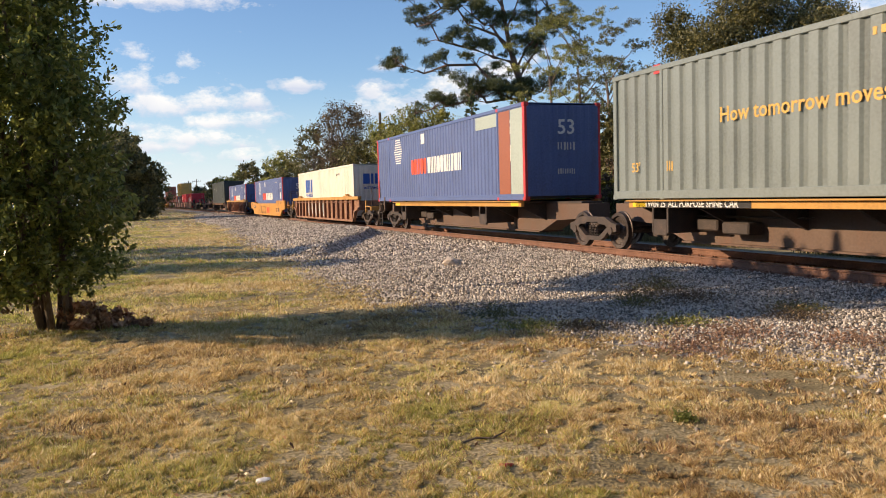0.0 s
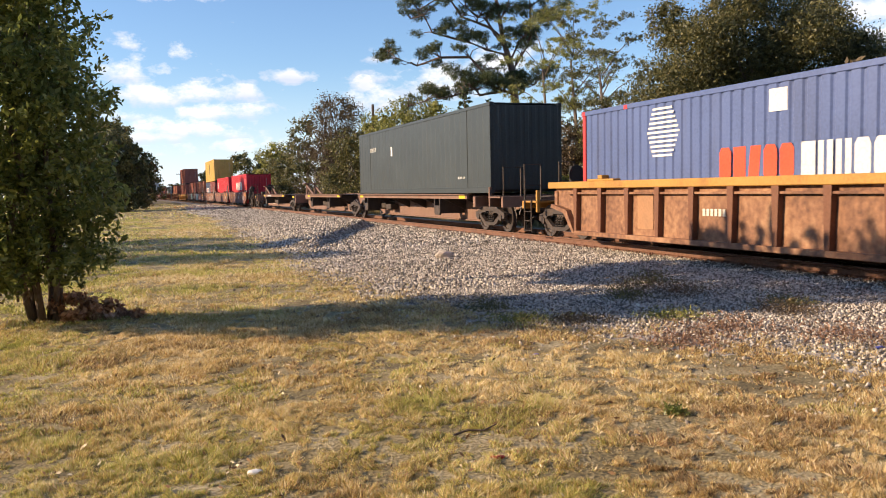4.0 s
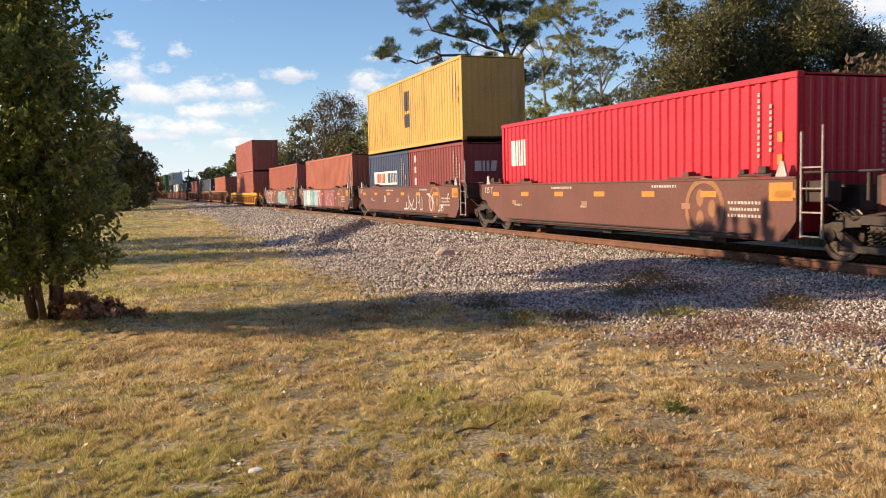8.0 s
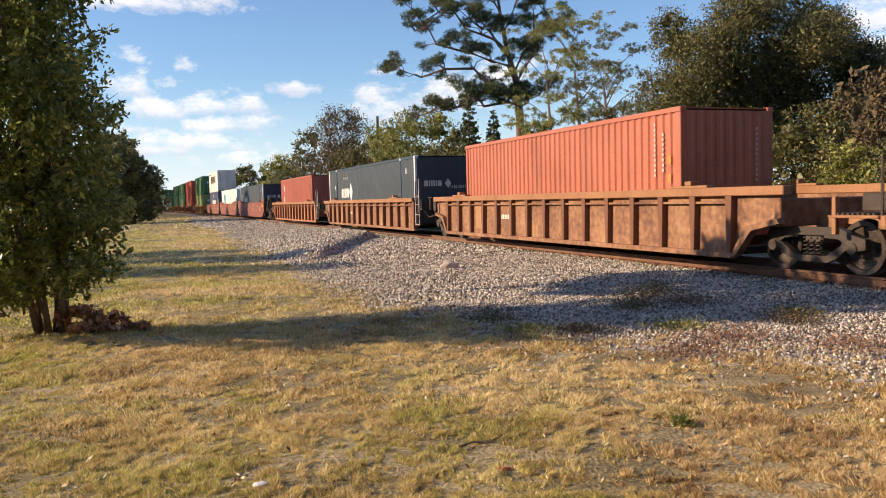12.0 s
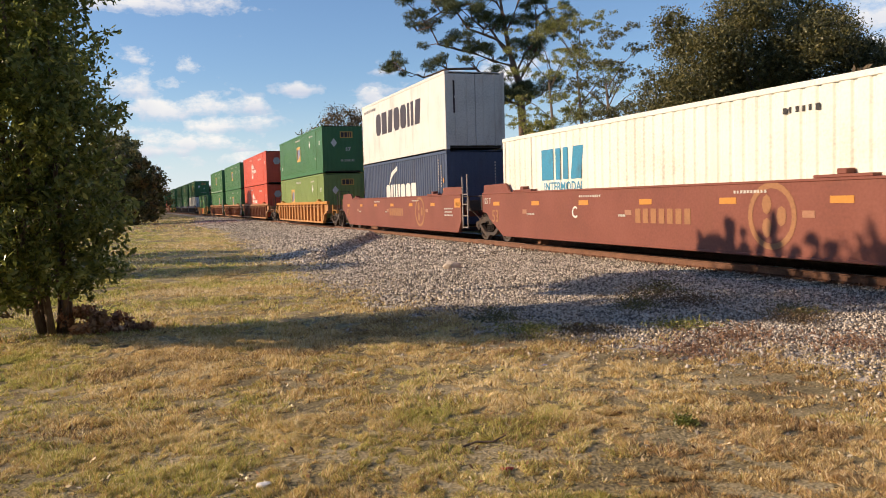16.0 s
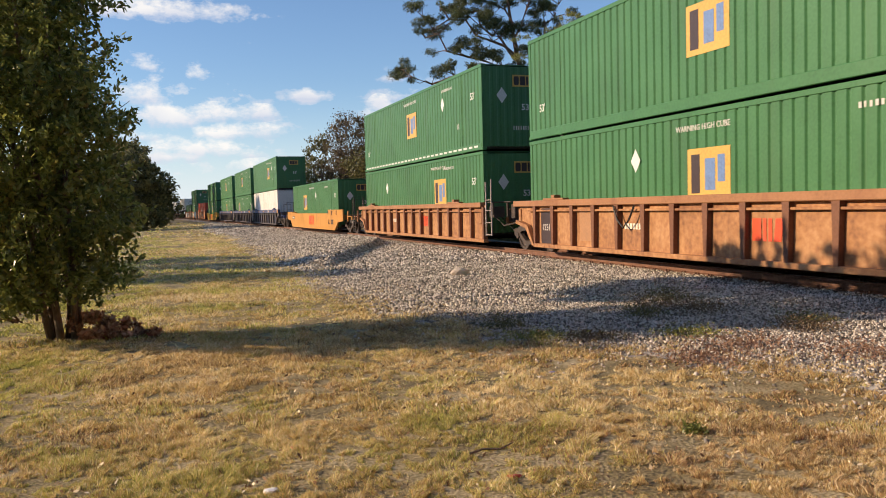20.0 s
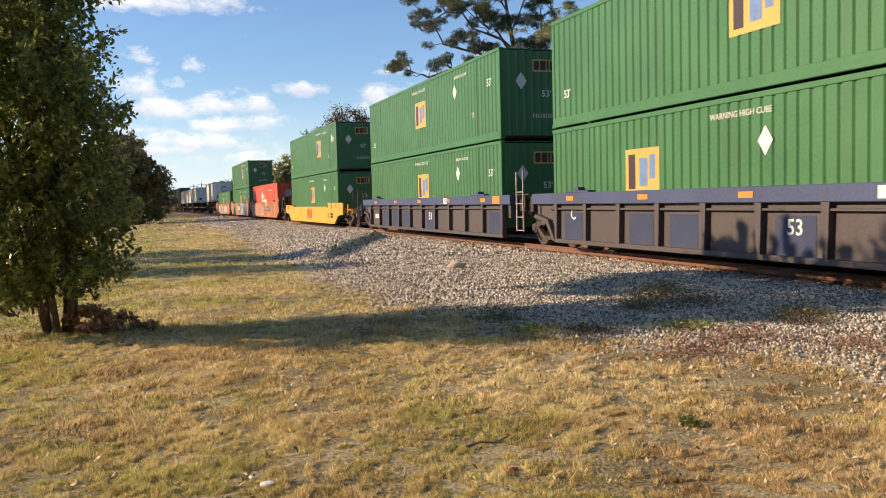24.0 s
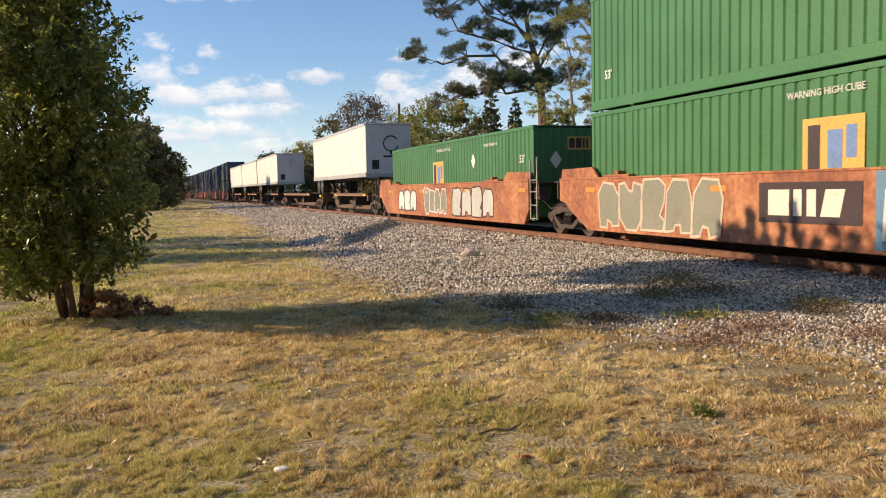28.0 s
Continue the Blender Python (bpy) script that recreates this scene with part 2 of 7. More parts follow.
def slab(bm, outline, x0, x1):
    """A plate between x0 and x1 whose outline is given in (y, z)."""
    a = [bm.verts.new((x0, y, z)) for y, z in outline]
    b = [bm.verts.new((x1, y, z)) for y, z in outline]
    n = len(outline)
    bm.faces.new(a)
    bm.faces.new(list(reversed(b)))
    for i in range(n):
        bm.faces.new((a[i], b[i], b[(i + 1) % n], a[(i + 1) % n]))
    bmesh.ops.recalc_face_normals(bm, faces=bm.faces)
    return bm


def tube(bm, pts, radii, sides=7):
    """A tapering tube along points."""
    rings = []
    pts = [Vector(p) for p in pts]
    for i, p in enumerate(pts):
        d = (pts[min(i + 1, len(pts) - 1)] - pts[max(i - 1, 0)]).normalized()
        a = d.orthogonal().normalized()
        b = d.cross(a)
        r = radii[i] if isinstance(radii, (list, tuple)) else radii
        rings.append([bm.verts.new(p + r * (math.cos(2 * math.pi * k / sides) * a + math.sin(2 * math.pi * k / sides) * b)) for k in range(sides)])
    for r0, r1 in zip(rings, rings[1:]):
        # keep neighbouring rings unturned
        off = min(range(sides), key=lambda o: (r1[o].co - r0[0].co).length)
        for k in range(sides):
            bm.faces.new((r0[k], r0[(k + 1) % sides], r1[(k + 1 + off) % sides], r1[(k + off) % sides]))
    bm.faces.new(rings[-1])
    bm.faces.new(list(reversed(rings[0])))
    return bm


def soup(name, corners, material, tri=False):
    """A mesh of loose quads (or triangles) from an array (n, 4 or 3, 3)."""
    n, k = corners.shape[:2]
    me = bpy.data.meshes.new(name)
    me.vertices.add(n * k)
    me.vertices.foreach_set("co", corners.reshape(-1).astype(np.float32))
    me.loops.add(n * k)
    me.loops.foreach_set("vertex_index", np.arange(n * k, dtype=np.int32))
    me.polygons.add(n)
    me.polygons.foreach_set("loop_start", np.arange(0, n * k, k, dtype=np.int32))
    me.polygons.foreach_set("loop_total", np.full(n, k, dtype=np.int32))
    me.update(calc_edges=True)
    me.validate()
    me.materials.append(material)
    return me


rng = np.random.default_rng(7)


# ---- lie of the land ----
TRACK_X, CURVE_Y, CURVE_K = 11.887, -15.8, 1.4259e-4


def track_point(s, off=0.0):
    """Place and turn on the track s metres along it; off: to the right of its middle."""
    if s <= CURVE_Y:
        return TRACK_X + off, s, 0.0
    a = (s - CURVE_Y) * CURVE_K
    return (TRACK_X - (1 - math.cos(a)) / CURVE_K + off * math.cos(a), CURVE_Y + math.sin(a) / CURVE_K + off * math.sin(a), math.degrees(a))


def sstep(a, b, x):
    t = np.clip((x - a) / (b - a), 0, 1)
    return t * t * (3 - 2 * t)


def track_x(y):
    return TRACK_X - 0.5 * CURVE_K * np.maximum(np.asarray(y, float) - CURVE_Y, 0) ** 2


def height(x, y):
    """The ground's height: lawn, rising ballast, track bed, brush beyond it."""
    x, y = np.asarray(x, float), np.asarray(y, float)
    u = x - track_x(y)
    z = 0.05 * np.sin(0.31 * x + 0.4) * np.sin(0.23 * y) + 0.02 * np.sin(1.3 * x + 0.8 * y)
    z = z * (1 - sstep(-9.0, -5.0, u))
    z = z + (RAIL_Z - 0.20) * sstep(-8.2, -3.0, u) * 1.0
    # a bank across the gravel, steep on the side away from the sun
    side = (x - 5.8) * 0.927 - (y - 27.4) * 0.374
    bank = (1 - sstep(0.0, 0.4, side)) * sstep(-9.0, -1.0, side) * sstep(-7.8, -6.3, u) * (1 - sstep(-2.4, -1.3, u))
    z = z + 0.27 * bank * sstep(20, 27, y) * (1 - sstep(42, 60, y))
    z = z - 0.12 * sstep(2.4, 5.0, u) + 0.4 * sstep(5.0, 12.0, u)
    return z


def toe(y):
    """Where gravel gives way to grass, by the distance along the track."""
    y = np.asarray(y, float)
    return 3.95 + 2.25 * (1 - sstep(5.2, 9.6, y)) - 0.55 * sstep(12, 15, y) * (1 - sstep(19, 26, y)) + 0.25 * np.sin(0.9 * y) + 0.15 * np.sin(2.3 * y) - (TRACK_X - track_x(y)) + 0.9 * sstep(30, 60, y) + 3.6 * sstep(75, 140, y)


def build_ground():
    """One sheet to the horizon, fine near the camera."""
    def axis(fine0, fine1, step, far):
        a = list(np.arange(fine0, fine1, step))
        s, lo, hi = step, fine0, fine1
        while hi < far:
            s *= 1.22
            hi += s
            a.append(hi)
        s = step
        while lo > -far:
            s *= 1.25
            lo -= s
            a.insert(0, lo)
        return np.array(a)
    xs, ys = axis(-9, 15, 0.25, 3000), axis(2, 60, 0.3, 3000)
    X, Y = np.meshgrid(xs, ys)
    Z = height(X, np.clip(Y, -300, 600))
    co = np.stack([X, Y, Z], -1).reshape(-1, 3)
    nx, ny = len(xs), len(ys)
    i = np.arange(nx * ny).reshape(ny, nx)
    f = np.stack([i[:-1, :-1], i[:-1, 1:], i[1:, 1:], i[1:, :-1]], -1).reshape(-1, 4)
    me = bpy.data.meshes.new("ground")
    me.vertices.add(len(co))
    me.vertices.foreach_set("co", co.reshape(-1).astype(np.float32))
    me.loops.add(f.size)
    me.loops.foreach_set("vertex_index", f.reshape(-1).astype(np.int32))
    me.polygons.add(len(f))
    me.polygons.foreach_set("loop_start", np.arange(0, f.size, 4, dtype=np.int32))
    me.polygons.foreach_set("loop_total", np.full(len(f), 4, dtype=np.int32))
    me.update(calc_edges=True)
    me.materials.append(M_grass)
    me.materials.append(M_gravel)
    c = co[f].mean(1)
    gravel = (c[:, 0] > toe(c[:, 1]) + 0.35 * np.sin(c[:, 1] * 7 + c[:, 0] * 5)) & (c[:, 0] < track_x(c[:, 1]) + 3.2) & (c[:, 1] < 700)
    me.polygons.foreach_set("material_index", gravel.astype(np.int32))
    me.polygons.foreach_set("use_smooth", [True] * len(f))
    return part("ground", me, None, None, "dry yellow-green lawn running up to grey railway ballast", "ground", "structure")


ground = build_ground()


def build_track():
    """Two rusty rails on ties; runs past the camera and away round the slight bend."""
    track = tagged(new("railway_track"), "single railway track with rusty rails on timber ties", "railway track", "", "structure")
    prof = [(-0.07, -0.18), (0.07, -0.18), (0.07, -0.165), (0.012, -0.145), (0.012, -0.045), (0.037, -0.035), (0.037, 0.0), (-0.037, 0.0), (-0.037, -0.035),
            (-0.012, -0.045), (-0.012, -0.145), (-0.07, -0.165)]
    ss = [-120, -60, -16] + list(range(0, 200, 10)) + list(range(200, 721, 40))
    for side in (-0.7535, 0.7535):
        bm = bmesh.new()
        rings = []
        for s in ss:
            rings.append([bm.verts.new((*track_point(s, side + px)[:2], RAIL_Z + pz)) for px, pz in prof])
        n = len(prof)
        for a, b in zip(rings, rings[1:]):
            for k in range(n):
                f = bm.faces.new((a[k], a[(k + 1) % n], b[(k + 1) % n], b[k]))
                f.material_index = 1 if k == 6 else 0
        bmesh.ops.recalc_face_normals(bm, faces=bm.faces)
        r = part("rail", bm, M_rail, track)
        r.data.materials.append(M_railtop)
    bm = boxes((-1.3, 1.3, -0.115, 0.115, -0.36, -0.187), bevel=0.012)
    tie = bpy.data.meshes.new("tie")
    bm.to_mesh(tie)
    bm.free()
    tie.materials.append(M_tie)
    plate_bm = bmesh.new()
    for s in (-0.7535, 0.7535):
        box(plate_bm, s - 0.19, s + 0.19, -0.09, 0.09, -0.187, -0.174)
        for dx in (-0.1, 0.1):
            for dy in (-0.05, 0.05):
                box(plate_bm, s + dx - 0.02, s + dx + 0.02, dy - 0.015, dy + 0.015, -0.174, -0.14)
    plate = bpy.data.meshes.new("tie_plate")
    plate_bm.to_mesh(plate)
    plate_bm.free()
    plate.materials.append(M_rail)
    r = random.Random(3)
    s = 2.0
    while s < 120:
        x, y, a = track_point(s)
        t = part("tie", tie, None, track)
        t.matrix_basis = pose(x + r.uniform(-0.03, 0.03), y, RAIL_Z, 0, 0, a + r.uniform(-0.8, 0.8))
        p = part("tie_plate", plate, None, t)
        s += 0.5 + r.uniform(-0.02, 0.02)
    return track


track = build_track()


# ---- freight containers ----
_mesh = {}


def shared(key, maker, material):
    """A mesh that alike parts share."""
    k = (key, material.name)
    if k not in _mesh:
        bm = maker()
        me = bpy.data.meshes.new(key[0])
        bm.to_mesh(me)
        bm.free()
        me.materials.append(material)
        _mesh[k] = me
    return _mesh[k]


SIDE = Matrix(((0, 0, -1, 0), (-1, 0, 0, 0), (0, 1, 0, 0), (0, 0, 0, 1)))     # a marking on the side that faces the lawn
FRONT = Matrix(((1, 0, 0, 0), (0, 0, -1, 0), (0, 1, 0, 0), (0, 0, 0, 1)))     # a marking on the leading end


def put(ob, face, x, y, z):
    ob.matrix_basis = Matrix.Translation((x, y, z)) @ face
    return ob


def plate2d(*rects, poly=None, thick=0.004):
    """Flat marks, u to the right and v up, a few millimetres thick."""
    bm = bmesh.new()
    for u0, u1, v0, v1 in rects:
        box(bm, u0, u1, v0, v1, 0, thick)
    for p in poly or ():
        vs = [bm.verts.new((u, v, thick)) for u, v in p]
        f = bm.faces.new(vs)
    return bm


def corrugated(y0, y1, z0, z1, pitch, depth, flat):
    """A steel side folded into upright ridges; outer face at x = 0."""
    bm = bmesh.new()
    n = max(3, round((y1 - y0) / pitch))
    p = (y1 - y0) / n
    prof = []
    for i in range(n):
        a = y0 + i * p
        prof += [(a, 0.0), (a + p * flat, 0.0), (a + p * (flat + 0.12), depth), (a + p * 0.88, depth)]
    prof.append((y1, 0.0))
    lo = [bm.verts.new((x, y, z0)) for y, x in prof]
    hi = [bm.verts.new((x, y, z1)) for y, x in prof]
    for k in range(len(prof) - 1):
        bm.faces.new((lo[k + 1], lo[k], hi[k], hi[k + 1]))
    # back skin
    b = [bm.verts.new(v) for v in ((0.05, y0, z0), (0.05, y1, z0), (0.05, y1, z1), (0.05, y0, z1))]
    bm.faces.new(b)
    return bm


def end_wall(w, h, doors):
    """Leading or trailing end: ridged, or a pair of doors with lock rods. Outer face at y = 0, towards -y."""
    bm = bmesh.new()
    if not doors:
        n = 9
        p = (w - 0.2) / n
        prof = []
        for i in range(n):
            a = -w / 2 + 0.1 + i * p
            prof += [(a, 0.014), (a + p * 0.12, 0.014), (a + p * 0.3, 0.0), (a + p * 0.7, 0.0), (a + p * 0.88, 0.014)]
        prof += [(w / 2 - 0.1, 0.014), (w / 2 - 0.1, 0.07), (-w / 2 + 0.1, 0.07)]
        lo = [bm.verts.new((x, y, 0.12)) for x, y in prof]
        hi = [bm.verts.new((x, y, h - 0.08)) for x, y in prof]
        m = len(prof)
        for k in range(m):
            bm.faces.new((lo[k], lo[(k + 1) % m], hi[(k + 1) % m], hi[k]))
        bm.faces.new(hi)
        bm.faces.new(list(reversed(lo)))
        bmesh.ops.recalc_face_normals(bm, faces=bm.faces)
    else:
        for s in (-1, 1):
            x0, x1 = sorted((s * 0.012, s * (w / 2 - 0.1)))
            box(bm, x0, x1, 0.01, 0.06, 0.14, h - 0.1, bevel=0.008)
            for q in (0.3, 0.72):
                x = s * (w / 2 - 0.1) * q
                box(bm, x - 0.018, x + 0.018, -0.03, 0.008, 0.12, h - 0.08)
                box(bm, x - 0.16, x + 0.02, -0.035, -0.005, 1.05, 1.1)
                for z in (0.2, 0.9, 1.9, h - 0.25):
                    box(bm, x - 0.05, x + 0.05, -0.02, 0.009, z, z + 0.08)
    return bm


def container(color, label, L=16.15, h=2.9, w=2.59, pitch=0.3, depth=0.03, flat=0.6, doors=False, trim=None, posts=True, rail=0.2, name="shipping_container",
              group="containers on the train"):
    """A steel box: folded sides, roof, ends, rails, posts and corner castings. Origin under its middle."""
    c = tagged(new(name), label, "container", group)
    trim = trim or color
    long53 = posts and L > 14
    side = shared(("side_panel", L, h, pitch, flat, depth, rail), lambda: corrugated(-L / 2 + 0.1, L / 2 - 0.1, rail - 0.02, h - 0.1, pitch, depth, flat), color)
    for s in (-1, 1):
        ob = part("side_panel", side, None, c)
        ob.matrix_basis = Matrix.Translation((s * (w / 2 - 0.02), 0, 0)) @ (Matrix() if s < 0 else pose(0, 0, 0, 0, 0, 180))
        tr = shared(("top_rail", L), lambda: boxes((-0.04, 0.04, -L / 2 + 0.12, L / 2 - 0.12, -0.11, 0.0), bevel=0.01), color)
        part("top_rail", tr, None, c).location = (s * (w / 2 - 0.042), 0, h)
        br = shared(("bottom_rail", L, rail), lambda: boxes((-0.04, 0.04, -L / 2 + 0.12, L / 2 - 0.12, 0.02, rail), bevel=0.012), color)
        part("bottom_rail", br, None, c).location = (s * (w / 2 - 0.042), 0, 0)
    part("roof", shared(("roof", L, w), lambda: boxes((-w / 2 + 0.06, w / 2 - 0.06, -L / 2 + 0.06, L / 2 - 0.06, -0.04, -0.012)), color), None, c).location = (0, 0, h)
    part("floor", shared(("floor", L, w), lambda: boxes((-w / 2 + 0.09, w / 2 - 0.09, -L / 2 + 0.09, L / 2 - 0.09, 0.05, 0.14)), M_black), None, c)
    ew = shared(("end_wall", w, h, doors), lambda: end_wall(w, h, doors), color)
    part("end_wall", ew, None, c).matrix_basis = pose(0, -L / 2, 0)
    part("end_wall", shared(("end_wall", w, h, False), lambda: end_wall(w, h, False), color), None, c).matrix_basis = pose(0, L / 2, 0, 0, 0, 180)
    post = shared(("corner_post", h), lambda: boxes((-0.07, 0.07, -0.07, 0.07, 0.1, h - 0.1), bevel=0.012), trim)
    cast = shared(("corner_casting",), lambda: boxes((-0.085, 0.085, -0.085, 0.085, -0.06, 0.06), bevel=0.015), trim)
    ys = [-L / 2 + 0.09, L / 2 - 0.09] + ([-L / 2 + 1.98, L / 2 - 1.98] if long53 else [])
    for x in (-w / 2 + 0.084, w / 2 - 0.084):
        for i, y in enumerate(ys):
            inner = i > 1
            part("stacking_post" if inner else "corner_post", post if not inner else
                 shared(("stacking_post", h), lambda: boxes((-0.084, 0.04, -0.05, 0.05, 0.02, h - 0.1), bevel=0.012), color), None, c).matrix_basis = \
                Matrix.Translation((x, y, 0)) @ (Matrix() if x < 0 else pose(0, 0, 0, 0, 0, 180))
            for z in (0.06, h - 0.06):
                part("corner_casting", cast, None, c).location = (x, y, z)
    c["size"] = (w, L, h)
    return c


def mark(c, bm, material, y, z, face="side", name="marking", label="", key=None, proud=0.0):
    """A painted mark on the side, y and z from the box's middle and foot, or on the leading end (y is then x)."""
    w, L, h = c["size"]
    if name in ("wordmark", "emblem") and callable(bm):      # one part a block
        whole = bm()
        obs = []
        for k, f in enumerate(whole.faces):
            corners = [v.co.copy() for v in f.verts]
            one = shared((name, key, k), lambda: plate2d(poly=[[(q.x, q.y) for q in corners]]), material)
            obs.append(part(name + "_block", one, None, c, label))
            put(obs[-1], SIDE, -w / 2 + 0.017 - proud, y, z) if face == "side" else put(obs[-1], FRONT, y, -L / 2 - 0.004 - proud, z)
        whole.free()
        return obs[0]
    if key:
        me = shared((name, key), bm, material)
    else:
        me = bm() if callable(bm) else bm
    ob = part(name, me, material, c, label, kind="stuff" if name == "small_print" else "")
    if face == "side":
        return put(ob, SIDE, -w / 2 + 0.017, y, z)
    return put(ob, FRONT, y, -L / 2 - 0.004, z)


def lettering(text, size, spread=1.0, thick=0.003):
    """Readable words with the built-in font, centred."""
    cu = bpy.data.curves.new("lettering", "FONT")
    cu.body, cu.size, cu.align_x, cu.align_y, cu.space_character, cu.extrude, cu.offset = text, size, "CENTER", "CENTER", spread, thick, size * 0.012
    cu.resolution_u = 2
    ob = bpy.data.objects.new("lettering", cu)
    me = bpy.data.meshes.new_from_object(ob)
    bpy.data.objects.remove(ob)
    bpy.data.curves.remove(cu)
    return me


_words = {}


def word_mesh(text, size, material):
    k = (text, size, material.name)
    if k not in _words:
        _words[k] = lettering(text, size)
        _words[k].materials.clear()
        _words[k].materials.append(material)
    return _words[k]


def word(c, text, size, y, z, material=None, face="side", label=""):
    return mark(c, word_mesh(text, size, material or M_white), None, y, z, face, "lettering", label)


P_print = paint("worn_white_print", (0.62, 0.6, 0.55), streak=0.35)


def bars(c, n, width, height, y, z, material=None, face="side", seed=1, name="small_print", label=""):
    """Writing too small or too worn to read: a row of bars."""
    r = random.Random(seed)
    k = 1 if n == 1 else round(n * 1.6)
    rects, u, step = [], -width / 2, width / k
    for i in range(k):
        rects.append((u + step * 0.12, u + step * (r.uniform(0.45, 0.75) if k > 1 else 0.85), -height * 0.42 * r.uniform(0.8, 1), height * 0.42 * r.uniform(0.8, 1)))
        u += step
    return mark(c, lambda: plate2d(*rects), material or P_print, y, z, face, name, label, key=(n, width, height, seed))


def glyphs(n, width, height, seed, gap=0.16, stroke=0.26):
    """A row of sturdy plain shapes, as a worn wordmark looks from afar: no letters."""
    r = random.Random(seed)
    polys, step = [], width / n
    for i in range(n):
        a = -width / 2 + i * step
        b, g = a + step * (1 - gap), height / 2
        c, e = (b - a) * stroke * 0.7, height * 0.16
        k = (i + r.randrange(2)) % 4
        if k == 0:        # block with cut corners
            polys.append([(a + c, -g), (b - c, -g), (b, -g + e), (b, g - e), (b - c, g), (a + c, g), (a, g - e), (a, -g + e)])
        elif k == 1:      # plain block
            polys.append([(a, -g), (b, -g), (b, g), (a, g)])
        elif k == 2:      # two uprights
            polys.append([(a, -g), (a + (b - a) * 0.38, -g), (a + (b - a) * 0.38, g), (a, g)])
            polys.append([(a + (b - a) * 0.6, -g), (b, -g), (b, g), (a + (b - a) * 0.6, g)])
        else:             # leaning block
            polys.append([(a, -g), (b - c, -g), (b, g), (a + c, g)])
    return lambda: plate2d(poly=polys)


def diamond(c, y, z, size=0.5, material=None, face="side"):
    s = size / 2
    return mark(c, lambda: plate2d(poly=[[(0, -s), (s * 0.72, 0), (0, s), (-s * 0.72, 0)]]), material or M_white, y, z, face, "placard", key=size)


# paints of the boxes
P_bluebox = paint("pacific_blue", (0.10, 0.145, 0.32), streak=0.25)
P_redpost = paint("signal_red", (0.62, 0.05, 0.05), streak=0.15)
P_greybox = paint("sage_grey", (0.21, 0.245, 0.235), streak=0.2)
P_cream = paint("cream_white", (0.8, 0.74, 0.6), streak=0.25, rust=True)
P_chalk = paint("chalky_white", (0.86, 0.85, 0.76), streak=0.12, rust=True)
P_black = paint("faded_black", (0.045, 0.055, 0.055), streak=0.15)
P_red = paint("scarlet", (0.62, 0.025, 0.045), streak=0.15)
P_yellow = paint("straw_yellow", (0.66, 0.43, 0.1), streak=0.45)
P_navy = paint("navy", (0.06, 0.085, 0.155), streak=0.4)
P_maroon = paint("maroon", (0.27, 0.06, 0.05), streak=0.25)
P_salmon = paint("salmon_orange", (0.48, 0.155, 0.09), streak=0.3)
P_oxide = paint("oxide_red", (0.43, 0.12, 0.078), streak=0.25)
P_slate = paint("slate_blue_grey", (0.042, 0.06, 0.078), streak=0.15)
P_green = paint("intermodal_green", (0.052, 0.178, 0.06), streak=0.2)
P_lime = paint("faded_lime_green", (0.215, 0.30, 0.085), streak=0.2)
P_orange = paint("vermilion", (0.60, 0.085, 0.04), streak=0.2)
P_white = paint("box_white", (0.76, 0.74, 0.68), streak=0.3, rust=True)
P_gold = paint("logo_gold", (0.66, 0.4, 0.09), streak=0.15)
P_logoblue = paint("logo_blue", (0.03, 0.11, 0.42), streak=0.1)
P_logodark = paint("logo_dark", (0.05, 0.03, 0.03), streak=0.1)
P_logored = paint("logo_red", (0.75, 0.09, 0.03), streak=0.1)
P_cyan = paint("logo_cyan", (0.05, 0.29, 0.48), streak=0.6)
P_faintblue = paint("faded_logo_blue", (0.16, 0.26, 0.5), streak=0.5)
P_faded = paint("faded_print", (0.56, 0.5, 0.45), streak=0.5)
P_patch = paint("rust_brown_patch", (0.34, 0.11, 0.05), streak=0.4, rust=True)
P_mint = paint("pale_mint_patch", (0.42, 0.48, 0.42), streak=0.2)

# ---- boxes by livery ----


